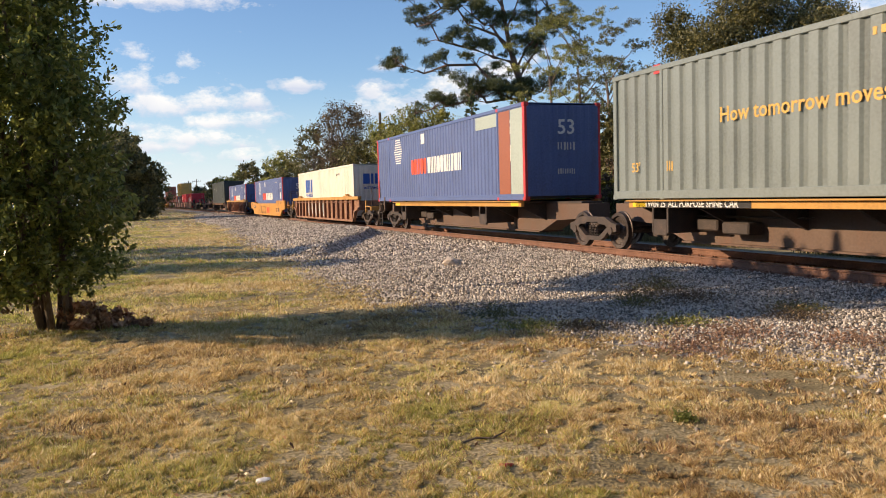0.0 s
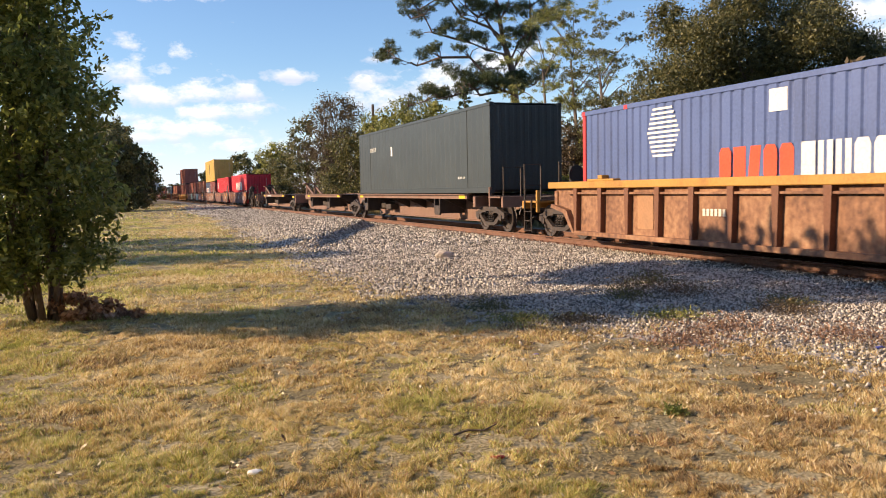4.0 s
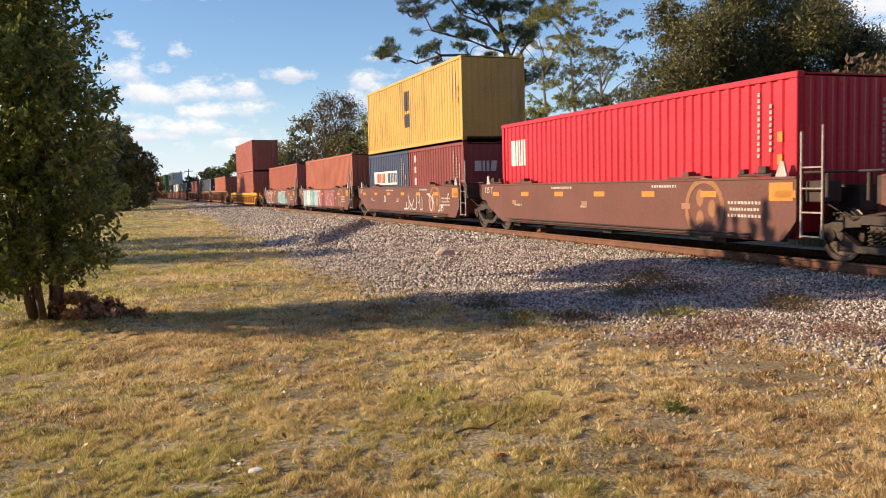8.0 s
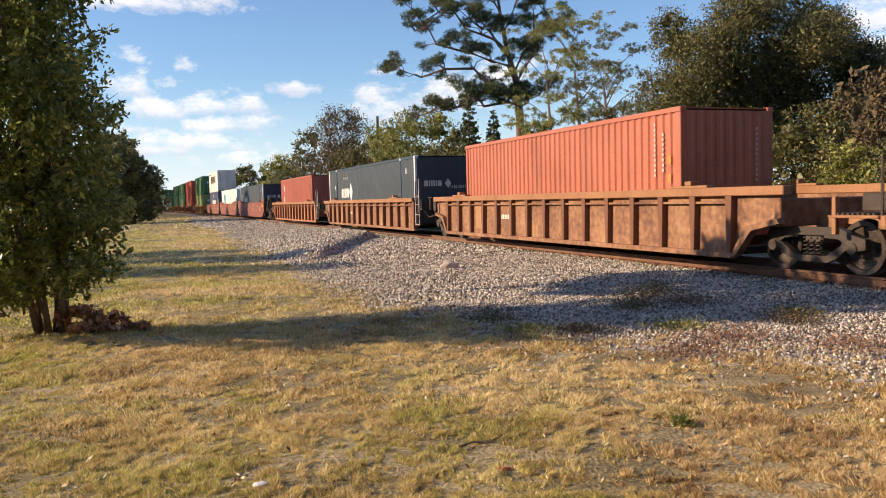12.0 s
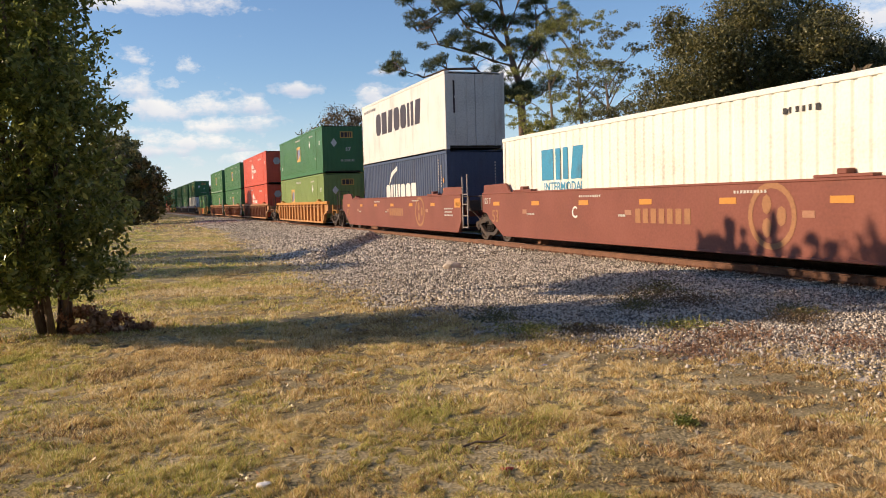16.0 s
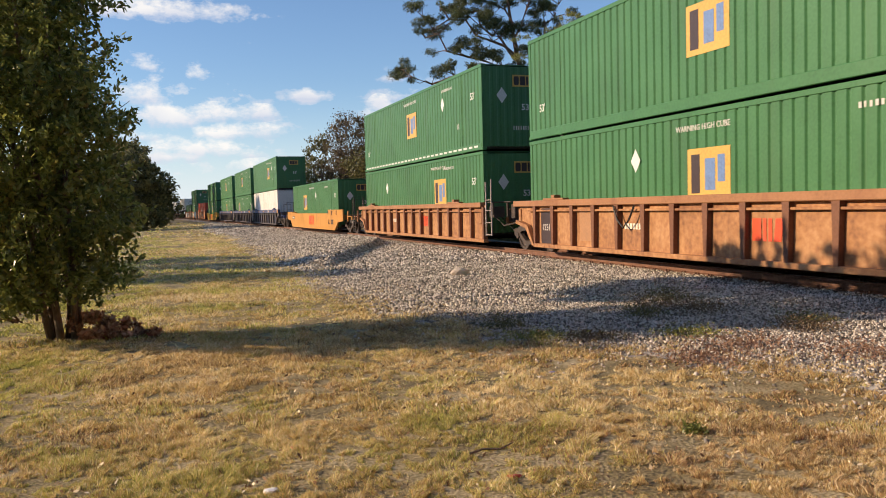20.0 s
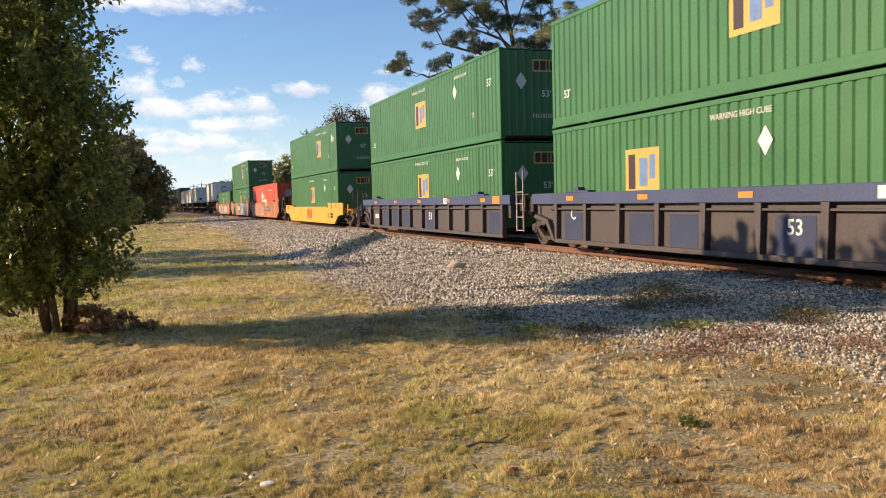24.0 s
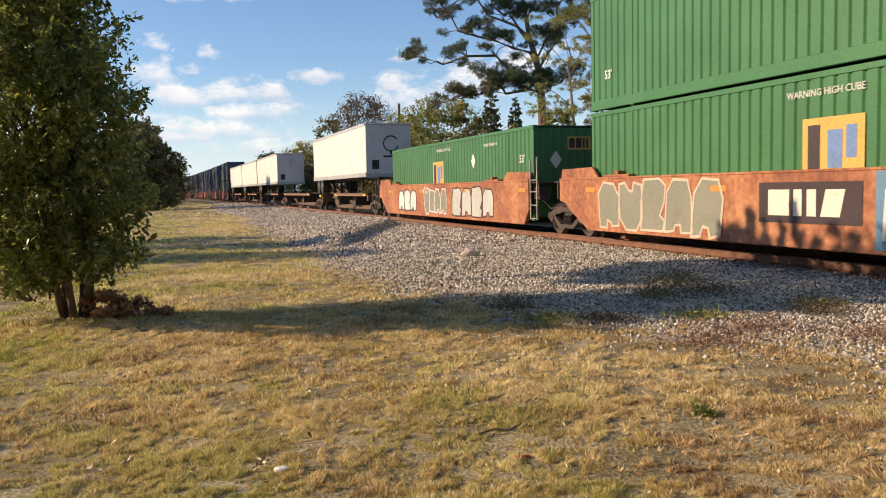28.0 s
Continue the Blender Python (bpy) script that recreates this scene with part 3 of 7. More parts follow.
def box_stack_blue(patched=False):
    c = container(P_bluebox, "blue ribbed 53-foot container with red posts" + (" and a rusty panel" if patched else ""), trim=P_redpost)
    mark(c, lambda: plate2d(*[(-0.55 + 0.04 * abs(i - 5), 0.6 - 0.05 * abs(i - 5), -0.5 + i * 0.1, -0.45 + i * 0.1) for i in range(11)]), M_white, 4.7, 2.15, name="globe_emblem",
         label="white striped round emblem", key="globe")
    mark(c, glyphs(5, 2.0, 0.62, 3), P_logored, 1.85, 1.42, name="wordmark", key="w1")
    mark(c, glyphs(10, 3.7, 0.62, 5), M_white, -1.1, 1.42, name="wordmark", key="w2")
    mark(c, lambda: plate2d((-0.22, 0.22, -0.2, 0.2)), M_white, 1.3, 2.5, name="white_panel", key="wp")
    bars(c, 7, 1.1, 0.13, -4.9, 2.55)
    word(c, "53", 0.62, -7.15, 2.2)
    word(c, "53", 0.62, 0.1, 2.15, face="front")
    bars(c, 4, 0.62, 0.3, 0.1, 1.6, face="front", seed=4)
    bars(c, 5, 0.62, 0.2, 0.1, 0.85, face="front", seed=5)
    mark(c, lambda: plate2d((-0.25, 0.25, -0.25, 0.25)), M_white, -7.15, 1.45, name="white_panel", key="wp2")
    if patched:
        w, L, h = c["size"]
        put(part("repair_panel", plate2d((-0.42, 0.42, 0.2, 2.76), thick=0.008), P_patch, c, "rust-brown bare panel"), SIDE, -w / 2 + 0.02, -6.62, 0)
        put(part("repair_panel", plate2d((-0.42, 0.42, 0.2, 2.76), thick=0.008), P_mint, c, "pale mint primer panel"), SIDE, -w / 2 + 0.02, -7.5, 0)
        put(part("repair_panel", plate2d((-0.9, 0.9, 2.35, 2.76), thick=0.008), P_mint, c, "pale mint primer panel"), SIDE, -w / 2 + 0.02, -5.2, 0)
    return c


def box_grey():
    c = container(P_greybox, "sage grey ribbed 53-foot container with a yellow slogan", pitch=0.42, depth=0.05, flat=0.5)
    word(c, "How tomorrow moves", 0.42, 2.2, 1.62, P_gold)
    word(c, "53'", 0.3, 7.1, 0.72, P_gold)
    bars(c, 2, 0.25, 0.28, 5.8, 0.72, P_gold)
    bars(c, 8, 2.0, 0.17, -0.4, 2.55, P_gold, seed=9)
    mark(c, lambda: plate2d((-0.12, 0.12, -0.1, 0.1)), P_redpost, 6.25, 2.83, name="red_tab", key="rt")
    return c


def box_cream(blue):
    pale = blue is P_cyan
    c = container(P_chalk if pale else P_cream, ("chalky white" if pale else "cream") + " ribbed 53-foot container with a " + ("worn cyan" if pale else "blue") + " emblem", pitch=0.36)
    mark(c, glyphs(3, 2.5, 0.85, 11, stroke=0.32), blue, 4.15, 1.95, name="emblem", label="blue block emblem", key="em")
    word(c, "INTERMODAL", 0.36, 4.15, 1.32, blue)
    mark(c, glyphs(3, 1.3, 0.55, 11, stroke=0.32), P_logoblue, -0.1, 2.1, "front", "emblem", "dark blue block emblem", key="emf")
    word(c, "INTERMODAL", 0.2, -0.1, 1.6, P_logoblue, "front")
    bars(c, 4, 0.9, 0.14, -4.4, 2.45, M_black, seed=2)
    return c


def box_gold(color, label, gold=0.0, placard=None):
    """Green boxes with the gold square; the square sits well ahead of the middle."""
    c = container(color, label, pitch=0.3, depth=0.035, flat=0.66, rail=0.26)
    s = mark(c, lambda: plate2d((-0.68, 0.68, -0.52, 0.52)), P_gold, gold, 1.6, name="gold_square", label="gold square emblem panel", key="g")
    for nm, rr, m, du in (("emblem_bar", ((-0.55, -0.27, -0.4, 0.4),), P_logodark, 0), ("emblem_block", ((-0.1, 0.22, -0.34, 0.3),), P_faintblue, 0), ("emblem_peak", ((0.3, 0.52, -0.18, 0.36),), P_faintblue, 0)):
        o = mark(c, lambda rr=rr: plate2d(*rr), m, gold, 1.6, name=nm, key=nm)
        o.matrix_basis = Matrix.Translation((-0.0045, 0, 0)) @ o.matrix_basis
    diamond(c, placard if placard is not None else gold - 4.0 if gold > -3 else gold - 2.2, 2.0, 0.55)
    word(c, "53'", 0.34, -7.2, 1.9)
    word(c, "53'", 0.3, 7.2, 0.85)
    bars(c, 7, 1.2, 0.13, -4.6, 2.5, seed=6)
    word(c, "WARNING HIGH CUBE", 0.17, gold + 0.2 if gold < 1 else 0.4, 2.55, P_print)
    bars(c, 2, 0.22, 0.26, -5.75, 1.0, seed=8)
    mark(c, lambda: plate2d((-0.4, 0.4, -0.2, 0.2)), P_gold, 0.25, 2.35, "front", "emblem_panel", key="ep")
    o = mark(c, glyphs(3, 0.7, 0.3, 2), P_logodark, 0.25, 2.35, "front", "emblem_bar", key="epb")
    o.matrix_basis = Matrix.Translation((0, -0.0045, 0)) @ o.matrix_basis
    diamond(c, -0.55, 1.85, 0.55, M_white, "front")
    word(c, "53'", 0.3, 0.35, 1.45, None, "front")
    bars(c, 6, 0.9, 0.18, 0.3, 0.75, face="front", seed=3)
    return c


def box_slate():
    c = container(P_slate, "dark slate ribbed 53-foot container with white end posts", trim=M_white, pitch=0.32)
    mark(c, glyphs(4, 1.7, 0.5, 4, stroke=0.3), M_white, 4.1, 1.55, name="wordmark", key="um")
    mark(c, lambda: plate2d(poly=[[(0, -0.5), (0.36, 0), (0, 0.5), (-0.36, 0)]]), M_white, 2.85, 1.6, name="diamond_emblem", key="ud")
    bars(c, 7, 1.2, 0.15, 4.0, 2.35, seed=3)
    diamond(c, 6.5, 1.9, 0.3)
    word(c, "53", 0.3, -6.9, 2.3)
    mark(c, glyphs(4, 0.8, 0.24, 4, stroke=0.3), M_white, -0.5, 1.75, "front", "wordmark", key="umf")
    diamond(c, 0.15, 1.75, 0.4, None, "front")
    bars(c, 6, 0.8, 0.18, 0.65, 1.6, face="front", seed=4)
    return c


def box_house(single=False):
    c = container(P_orange, "orange-red smooth-ribbed 53-foot container with a white house emblem", pitch=0.26, depth=0.012, flat=0.75, rail=0.26)
    mark(c, lambda: plate2d((-0.5, -0.32, -0.75, 0.35), (0.32, 0.5, -0.75, 0.35), (-0.32, 0.32, -0.75, -0.5), (-0.32, 0.32, -0.12, -0.02), (-0.05, 0.05, -0.5, -0.12), (-0.05, 0.05, -0.02, 0.2), (-0.32, 0.32, 0.2, 0.35), poly=[[(-0.5, 0.352), (0.5, 0.352), (0.42, 0.5), (0.16, 0.66), (0, 0.85), (-0.16, 0.66), (-0.42, 0.5)]]), M_white, 1.25, 1.5, name="house_emblem",
         label="white house-shaped emblem", key="h")
    mark(c, glyphs(3, 0.75, 0.3, 5), M_white, 0.15, 1.78, name="wordmark", key="h1")
    mark(c, glyphs(8, 2.0, 0.3, 6), M_white, -0.5, 1.38, name="wordmark", key="h2")
    bars(c, 8, 1.5, 0.14, 2.2, 2.55, seed=6)
    bars(c, 8, 1.7, 0.2, -3.9, 2.35, seed=9)
    word(c, "53'", 0.3, -7.2, 1.9)
    mark(c, lambda: plate2d(poly=[[(0.34, 0.0), (0.17, 0.3), (-0.17, 0.3), (-0.34, 0), (-0.17, -0.3), (0.17, -0.3)]]), paint("pale_grey_mark", (0.5, 0.48, 0.46)), -0.35, 2.0, "front", "hexagon_emblem", key="hx")
    bars(c, 5, 0.7, 0.2, 0.5, 1.95, paint("pale_grey_mark", (0.5, 0.48, 0.46)), "front", seed=2)
    word(c, "53'", 0.32, 0.1, 1.3, None, "front")
    return c


def box40(color, label, emblem=None, ec=None, L=12.19, h=2.9, doors=False):
    c = container(color, label, L=L, h=h, w=2.44, pitch=0.278, depth=0.036, flat=0.38, posts=False, rail=0.16, doors=doors)
    f = -L / 2
    # data plate columns by the leading end
    for dy, z, n in ((0.95, h - 0.85, 11), (0.65, h - 0.75, 8)):
        mark(c, lambda n=n: plate2d(*[(-0.028, 0.028, -0.6 + 0.11 * k, -0.53 + 0.11 * k) for k in range(n)]), P_faded, f + dy, z, name="small_print", key=("col", n))
    for i, z in enumerate((h - 1.1, h - 1.5)):
        mark(c, lambda: plate2d((-0.06, 0.06, -0.09, 0.09)), M_amber, f + 0.42, z, name="label_panel", key="lp")
    mark(c, lambda: plate2d(*[(-0.025, 0.025, -0.6 + 0.11 * k, -0.53 + 0.11 * k) for k in range(11)]), P_faded, 0.75, h - 1.0, "front", "small_print", key="colf")
    if emblem:
        n, width, hgt, y, z, seed = emblem
        mark(c, glyphs(n, width, hgt, seed, stroke=0.34), ec, y, z, name="wordmark", key=emblem)
    return c


# ---- running gear ----
def side_frame_bm():
    bm = bmesh.new()
    for x0, x1 in ((-0.055, 0.055),):
        slab(bm, [(-1.15, 0.62), (-0.95, 0.66), (-0.6, 0.8), (-0.3, 0.8), (-0.3, 0.62), (-0.62, 0.6), (-0.82, 0.46), (-0.98, 0.42), (-1.15, 0.45)], x0, x1)
        slab(bm, [(1.15, 0.62), (1.15, 0.45), (0.98, 0.42), (0.82, 0.46), (0.62, 0.6), (0.3, 0.62), (0.3, 0.8), (0.6, 0.8), (0.95, 0.66)], x0, x1)
        slab(bm, [(-0.3, 0.66), (-0.3, 0.8), (0.3, 0.8), (0.3, 0.66)], x0, x1)
        slab(bm, [(-0.82, 0.47), (-0.7, 0.53), (-0.36, 0.32), (-0.36, 0.2), (-0.55, 0.27)], x0, x1)
        slab(bm, [(0.82, 0.47), (0.55, 0.27), (0.36, 0.2), (0.36, 0.32), (0.7, 0.53)], x0, x1)
        slab(bm, [(-0.36, 0.2), (-0.36, 0.31), (0.36, 0.31), (0.36, 0.2)], x0, x1)
    for y in (-0.89, 0.89):
        bmesh.ops.create_cone(bm, cap_ends=True, segments=12, radius1=0.1, radius2=0.1, depth=0.16, matrix=Matrix.Translation((0.0, y, 0.46)) @ pose(0, 0, 0, 0, 90, 0))
    return bm


def wheelset_bm():
    bm = bmesh.new()
    for s in (-1, 1):
        rings = []
        prof = [(0.66, 0.0), (0.66, 0.36), (0.70, 0.36), (0.70, 0.485), (0.725, 0.485), (0.735, 0.46), (0.825, 0.45), (0.825, 0.37), (0.775, 0.35), (0.76, 0.2), (0.80, 0.16), (0.80, 0.0)]
        for a in range(24):
            ca, sa = math.cos(a * math.pi / 12), math.sin(a * math.pi / 12)
            rings.append([bm.verts.new((s * x, r * ca, 0.46 + r * sa)) for x, r in prof])
        for a in range(24):
            p, q = rings[a], rings[(a + 1) % 24]
            for k in range(len(prof) - 1):
                bm.faces.new((p[k], q[k], q[k + 1], p[k + 1]))
    bmesh.ops.remove_doubles(bm, verts=bm.verts, dist=1e-4)
    bmesh.ops.create_cone(bm, cap_ends=True, segments=10, radius1=0.085, radius2=0.085, depth=2.1, matrix=Matrix.Translation((0, 0, 0.46)) @ pose(0, 0, 0, 0, 90, 0))
    bmesh.ops.recalc_face_normals(bm, faces=bm.faces)
    return bm


def spring_bm():
    bm = bmesh.new()
    for y in (-0.14, 0.0, 0.14):
        pts = [(0.05 * math.cos(k * 1.1), y + 0.05 * math.sin(k * 1.1), 0.31 + 0.012 * k) for k in range(26)]
        tube(bm, pts, 0.014, 4)
    return bm


def bogie(car, y):
    """Two-axle truck under a car, at y along it."""
    b = part("bogie", shared(("bogie",), lambda: boxes((-1.0, 1.0, -0.2, 0.2, 0.5, 0.72), (-0.25, 0.25, -0.35, 0.35, 0.66, 0.8), bevel=0.03), M_grimyshade), None, car, "grimy two-axle steel truck")
    b.location = (0, y, 0)
    for yy in (-0.89, 0.89):
        part("wheelset", shared(("wheelset",), wheelset_bm, M_wheel), None, b, "worn steel wheels on an axle").location = (0, yy, 0)
    for x in (-1.0, 1.0):
        part("side_frame", shared(("side_frame",), side_frame_bm, M_grimyshade), None, b).location = (x, 0, 0)
        part("spring_nest", shared(("spring_nest",), spring_bm, M_grimyshade), None, b).location = (x, 0, 0)
    part("brake_beam", shared(("brake_beam",), lambda: boxes((-0.75, 0.75, -0.42, -0.34, 0.34, 0.42), (-0.75, 0.75, 0.34, 0.42, 0.34, 0.42)), M_grimyshade), None, b)
    return b


def coupler(car, y, sgn):
    o = part("coupler", shared(("coupler",), lambda: boxes((-0.09, 0.09, -0.1, 0.55, 0.72, 0.92), (-0.17, 0.13, 0.5, 0.8, 0.68, 0.98), bevel=0.03), M_grimyshade), None, car)
    o.matrix_basis = pose(0, y, 0, 0, 0, 0 if sgn > 0 else 180)
    hose = bmesh.new()
    tube(hose, [(0.3, 0, 0.8), (0.32, 0.2, 0.55), (0.3, 0.45, 0.4), (0.26, 0.75, 0.5)], 0.025, 5)
    h = part("air_hose", hose, M_black, car)
    h.matrix_basis = pose(0, y, 0, 0, 0, 0 if sgn > 0 else 180)


def platform(car, y, sgn, paint_m, half=1.6, z=1.0):
    """End deck over the truck, with grab irons, a ladder and a hand brake."""
    d = part("end_platform", shared(("end_platform", half), lambda: boxes((-0.3, 0.3, -half, half, 0.82, z), (-1.35, 1.35, half - 1.0, half - 0.1, z - 0.05, z), (-1.3, 1.3, half - 0.14, half, 0.8, z - 0.004),
                                                                         (-1.3, 1.3, -half, -half + 0.2, 0.78, z - 0.004), bevel=0.01), paint_m), None, car)
    d.matrix_basis = pose(0, y, 0, 0, 0, 0 if sgn > 0 else 180)
    def rail_one():
        b = bmesh.new()
        tube(b, [(-1.28, half - 0.15, z), (-1.28, half - 0.15, z + 1.05), (-0.75, half - 0.15, z + 1.05), (-0.75, half - 0.15, z)], 0.028, 6)
        return tube(b, [(-1.28, half - 0.15, z + 0.45), (-0.75, half - 0.15, z + 0.45)], 0.016, 5)
    def rail_two():
        return tube(bmesh.new(), [(1.2, half - 0.15, z), (1.2, half - 0.15, z + 0.9), (0.6, half - 0.15, z + 0.9), (0.6, half - 0.15, z)], 0.028, 6)
    for k, mk in enumerate((rail_one, rail_two)):
        part("grab_rail", shared(("grab_rail", k, half, z), mk, M_grimyshade), None, car, "bent steel hand rail").matrix_basis = pose(0, y, 0, 0, 0, 0 if sgn > 0 else 180)
    face = pose(0, y, 0, 0, 0, 0 if sgn > 0 else 180)
    part("cut_lever", shared(("cut_lever", half), lambda: tube(bmesh.new(), [(-1.36, half + 0.06, 0.62), (-1.3, half + 0.06, 0.86), (-0.3, half + 0.08, 0.9), (-0.1, half + 0.2, 0.86)], 0.016, 5), M_ladder), None, car).matrix_basis = face
    part("tread", shared(("tread", half, z), lambda: boxes(*[(-1.3, 1.3, half - 0.95 + 0.1 * k, half - 0.9 + 0.1 * k, z + 0.003, z + 0.03) for k in range(8)]), M_grimyshade), None, car, "open steel tread", kind="stuff").matrix_basis = face
    for x in (-1.28, 1.28):
        part("end_post", shared(("end_post", z), lambda: boxes((-0.05, 0.05, -0.04, 0.04, z - 0.32, z + 0.3), bevel=0.008), paint_m), None, car).matrix_basis = face @ Matrix.Translation((x, half - 0.98, 0))
    part("valve_box", shared(("valve_box_deck", half, z), lambda: boxes((-0.62, -0.25, -0.45, 0.1, z + 0.003, z + 0.34), bevel=0.03), M_grimyshade), None, car).matrix_basis = face
    part("pipe", shared(("deck_pipe", half, z), lambda: tube(bmesh.new(), [(-0.9, -half + 0.3, z + 0.05), (-0.8, 0.0, z + 0.16), (-0.95, half - 0.4, z + 0.1), (-1.1, half - 0.1, z - 0.2)], 0.022, 5), M_grimyshade), None, car).matrix_basis = face
    lad = bmesh.new()
    for yy in (half - 0.75, half - 0.32):
        tube(lad, [(-1.38, yy, 0.15), (-1.38, yy, z + 0.02)], 0.024, 5)
    for zz in (0.18, 0.45, 0.72):
        tube(lad, [(-1.38, half - 0.75, zz), (-1.38, half - 0.32, zz)], 0.014, 5)
    l = part("ladder", lad, M_grimyshade, car)
    l.matrix_basis = pose(0, y, 0, 0, 0, 0 if sgn > 0 else 180)
    if sgn > 0:
        bw = bmesh.new()
        bmesh.ops.create_cone(bw, cap_ends=True, segments=16, radius1=0.26, radius2=0.26, depth=0.03, matrix=Matrix.Translation((0.35, half - 0.3, z + 0.75)) @ pose(0, 0, 0, 90, 0, 0))
        box(bw, 0.2, 0.5, half - 0.28, half - 0.12, z + 0.4, z + 1.0)
        box(bw, 0.3, 0.4, half - 0.24, half - 0.16, z, z + 0.42)
        part("hand_brake", bw, M_black, car).matrix_basis = pose(0, y, 0)


# ---- well cars ----
def well_car(style, half, color, label, front, rear, chord=None, pitch=1.1, top=None, bot=None):
    """A container well. half: half the length of its sides; front, rear: 'deck' with its own truck, 'joint' (bare end), 'shared' (truck of the next unit too)."""
    car = tagged(new("well_car"), label, "rail car", "well cars of the train")
    chord = chord or color
    X = 1.47
    hf = half - (1.15 if front == "joint" and style != "ribbed_tall" else 0.0)          # reach of the sides forward and back
    wf = -hf + (1.75 if front != "joint" else 1.0 if style == "ribbed_tall" else 0.15)      # where a ribbed web begins
    hr = half - (0.25 if rear == "shared" else 0.0)
    if style == "smooth":            # deep plain side, bottom corners cut away over the trucks
        top, bot = top or 1.58, bot or 0.28
        nose = [(-hf, top), (-hf, 0.7), (-hf + 0.3, bot)] if front == "joint" else [(-hf, top), (-hf, 0.8), (-hf + 0.5, 0.62), (-hf + 1.25, bot)]
        out = nose + [(hr - 1.55, bot), (hr - 0.55, 0.78), (hr - 0.35, 0.95), (hr, 1.0), (hr, top)]
    elif style == "fish":            # shallow plain side, raised at both ends
        top, bot = 1.18, 0.15
        out = [(-hf, 1.4), (-hf, 0.72), (-hf + 1.3, 0.66), (-hf + 2.3, bot), (hr - 2.3, bot), (hr - 1.3, 0.66), (hr, 0.72), (hr, 1.3), (hr - 2.2, 1.3), (hr - 2.35, top), (-hf + 4.3, top), (-hf + 4.1, 1.4)]
    else:                            # ribbed side
        top, bot = top or 1.53, bot or 0.22
        out = None
    for s in (-1, 1):
        if out:
            sm = shared(("side_sill", style, hf, hr, front, top, bot), lambda: slab(bmesh.new(), out, -0.05, 0.05), color)
            part("side_sill", sm, None, car).location = (s * (X - 0.05), 0, 0)
            if style == "smooth":
                part("top_chord", shared(("top_chord", hf, hr, top), lambda: boxes((-0.075, 0.075, -hf, hr, top - 0.02, top + 0.03), bevel=0.01), color), None, car).location = (s * (X - 0.06), 0, 0)
                part("bottom_flange", shared(("bottom_flange", hf, hr, front, bot), lambda: boxes((-0.09, 0.09, -hf + (0.35 if front == "joint" else 1.3), hr - 1.6, bot - 0.03, bot + 0.02), bevel=0.008), color), None, car).location = (s * (X - 0.08), 0, 0)
        else:
            ch = 0.3 if style == "ribbed_tall" else 0.24 if top < 1.4 else 0.17
            part("side_web", shared(("side_web", hf, hr, front, style, top), lambda: slab(bmesh.new(), ([(-hf + 0.55, top - 0.1), (-hf + 0.6, 0.95), (-hf + 1.35, 0.8), (wf, bot + 0.02)] if front != "joint" else [(wf, top - 0.1), (wf, bot + 0.02)]) + [(hr - 1.75, bot + 0.02), (hr - 1.35, 0.8),
                                                                    (hr - 0.6, 0.95), (hr - 0.55, top - 0.1)], -0.015, 0.015), color), None, car).location = (s * (X - 0.16), 0, 0)
            part("top_chord", shared(("top_chord_box", hf, hr, ch, top), lambda: boxes((-0.1, 0.1, -hf + 0.35, hr - 0.35, top - ch, top), bevel=0.015), chord), None, car).location = (s * (X - 0.1), 0, 0)
            part("bottom_chord", shared(("bottom_chord", hf, hr, wf, bot), lambda: boxes((-0.09, 0.09, wf - 0.03, hr - 1.72, bot - 0.04, bot + 0.07), bevel=0.01), color), None, car).location = (s * (X - 0.1), 0, 0)
            part("stiffener", shared(("stiffener", hf, hr, ch, wf, top), lambda: boxes((-0.06, 0.06, wf + 0.05, hr - 1.3, top - ch - 0.15, top - ch - 0.1), bevel=0.008), color), None, car).location = (s * (X - 0.1), 0, 0)
            n = int((hr - 1.65 - wf) / pitch)
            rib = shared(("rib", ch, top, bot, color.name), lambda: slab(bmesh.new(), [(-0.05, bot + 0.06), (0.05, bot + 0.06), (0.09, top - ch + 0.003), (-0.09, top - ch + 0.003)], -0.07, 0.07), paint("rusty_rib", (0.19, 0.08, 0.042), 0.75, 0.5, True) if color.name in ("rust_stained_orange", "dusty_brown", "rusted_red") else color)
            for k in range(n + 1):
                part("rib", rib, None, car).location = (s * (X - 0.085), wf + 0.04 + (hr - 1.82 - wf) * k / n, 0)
            for e in ((-1, 1) if front != "joint" else (1,)):
                gus = shared(("arch_gusset", bot), lambda: slab(bmesh.new(), [(-0.9, 0.95), (-0.1, 0.8), (0.32, bot), (0.2, bot), (-0.25, 0.72), (-0.95, 0.86)], -0.08, 0.08), color)
                part("arch_gusset", gus, None, car).matrix_basis = Matrix.Translation((s * (X - 0.09), e * ((hr if e > 0 else hf) - 1.42), 0)) @ (pose(0, 0, 0, 0, 0, 180) if e > 0 else Matrix())
        # lifting pads along the chord
        for yy in (-hf + 3.0, hr - 3.0):
            part("guide_bracket", shared(("guide_bracket",), lambda: boxes((-0.1, 0.1, -0.6, 0.6, -0.004, 0.05), (-0.1, 0.1, -0.1, 0.1, 0.05, 0.14), bevel=0.01), chord), None, car).location = (s * (X - 0.1), yy, top + (0.035 if style == "smooth" else 0))
    for yy in (-hf + 2.2, 0.0, hr - 2.2):
        part("cross_member", shared(("cross_member",), lambda: boxes((-X + 0.2, X - 0.2, -0.2, 0.2, 0.22, 0.36)), M_black), None, car).location = (0, yy, 0)
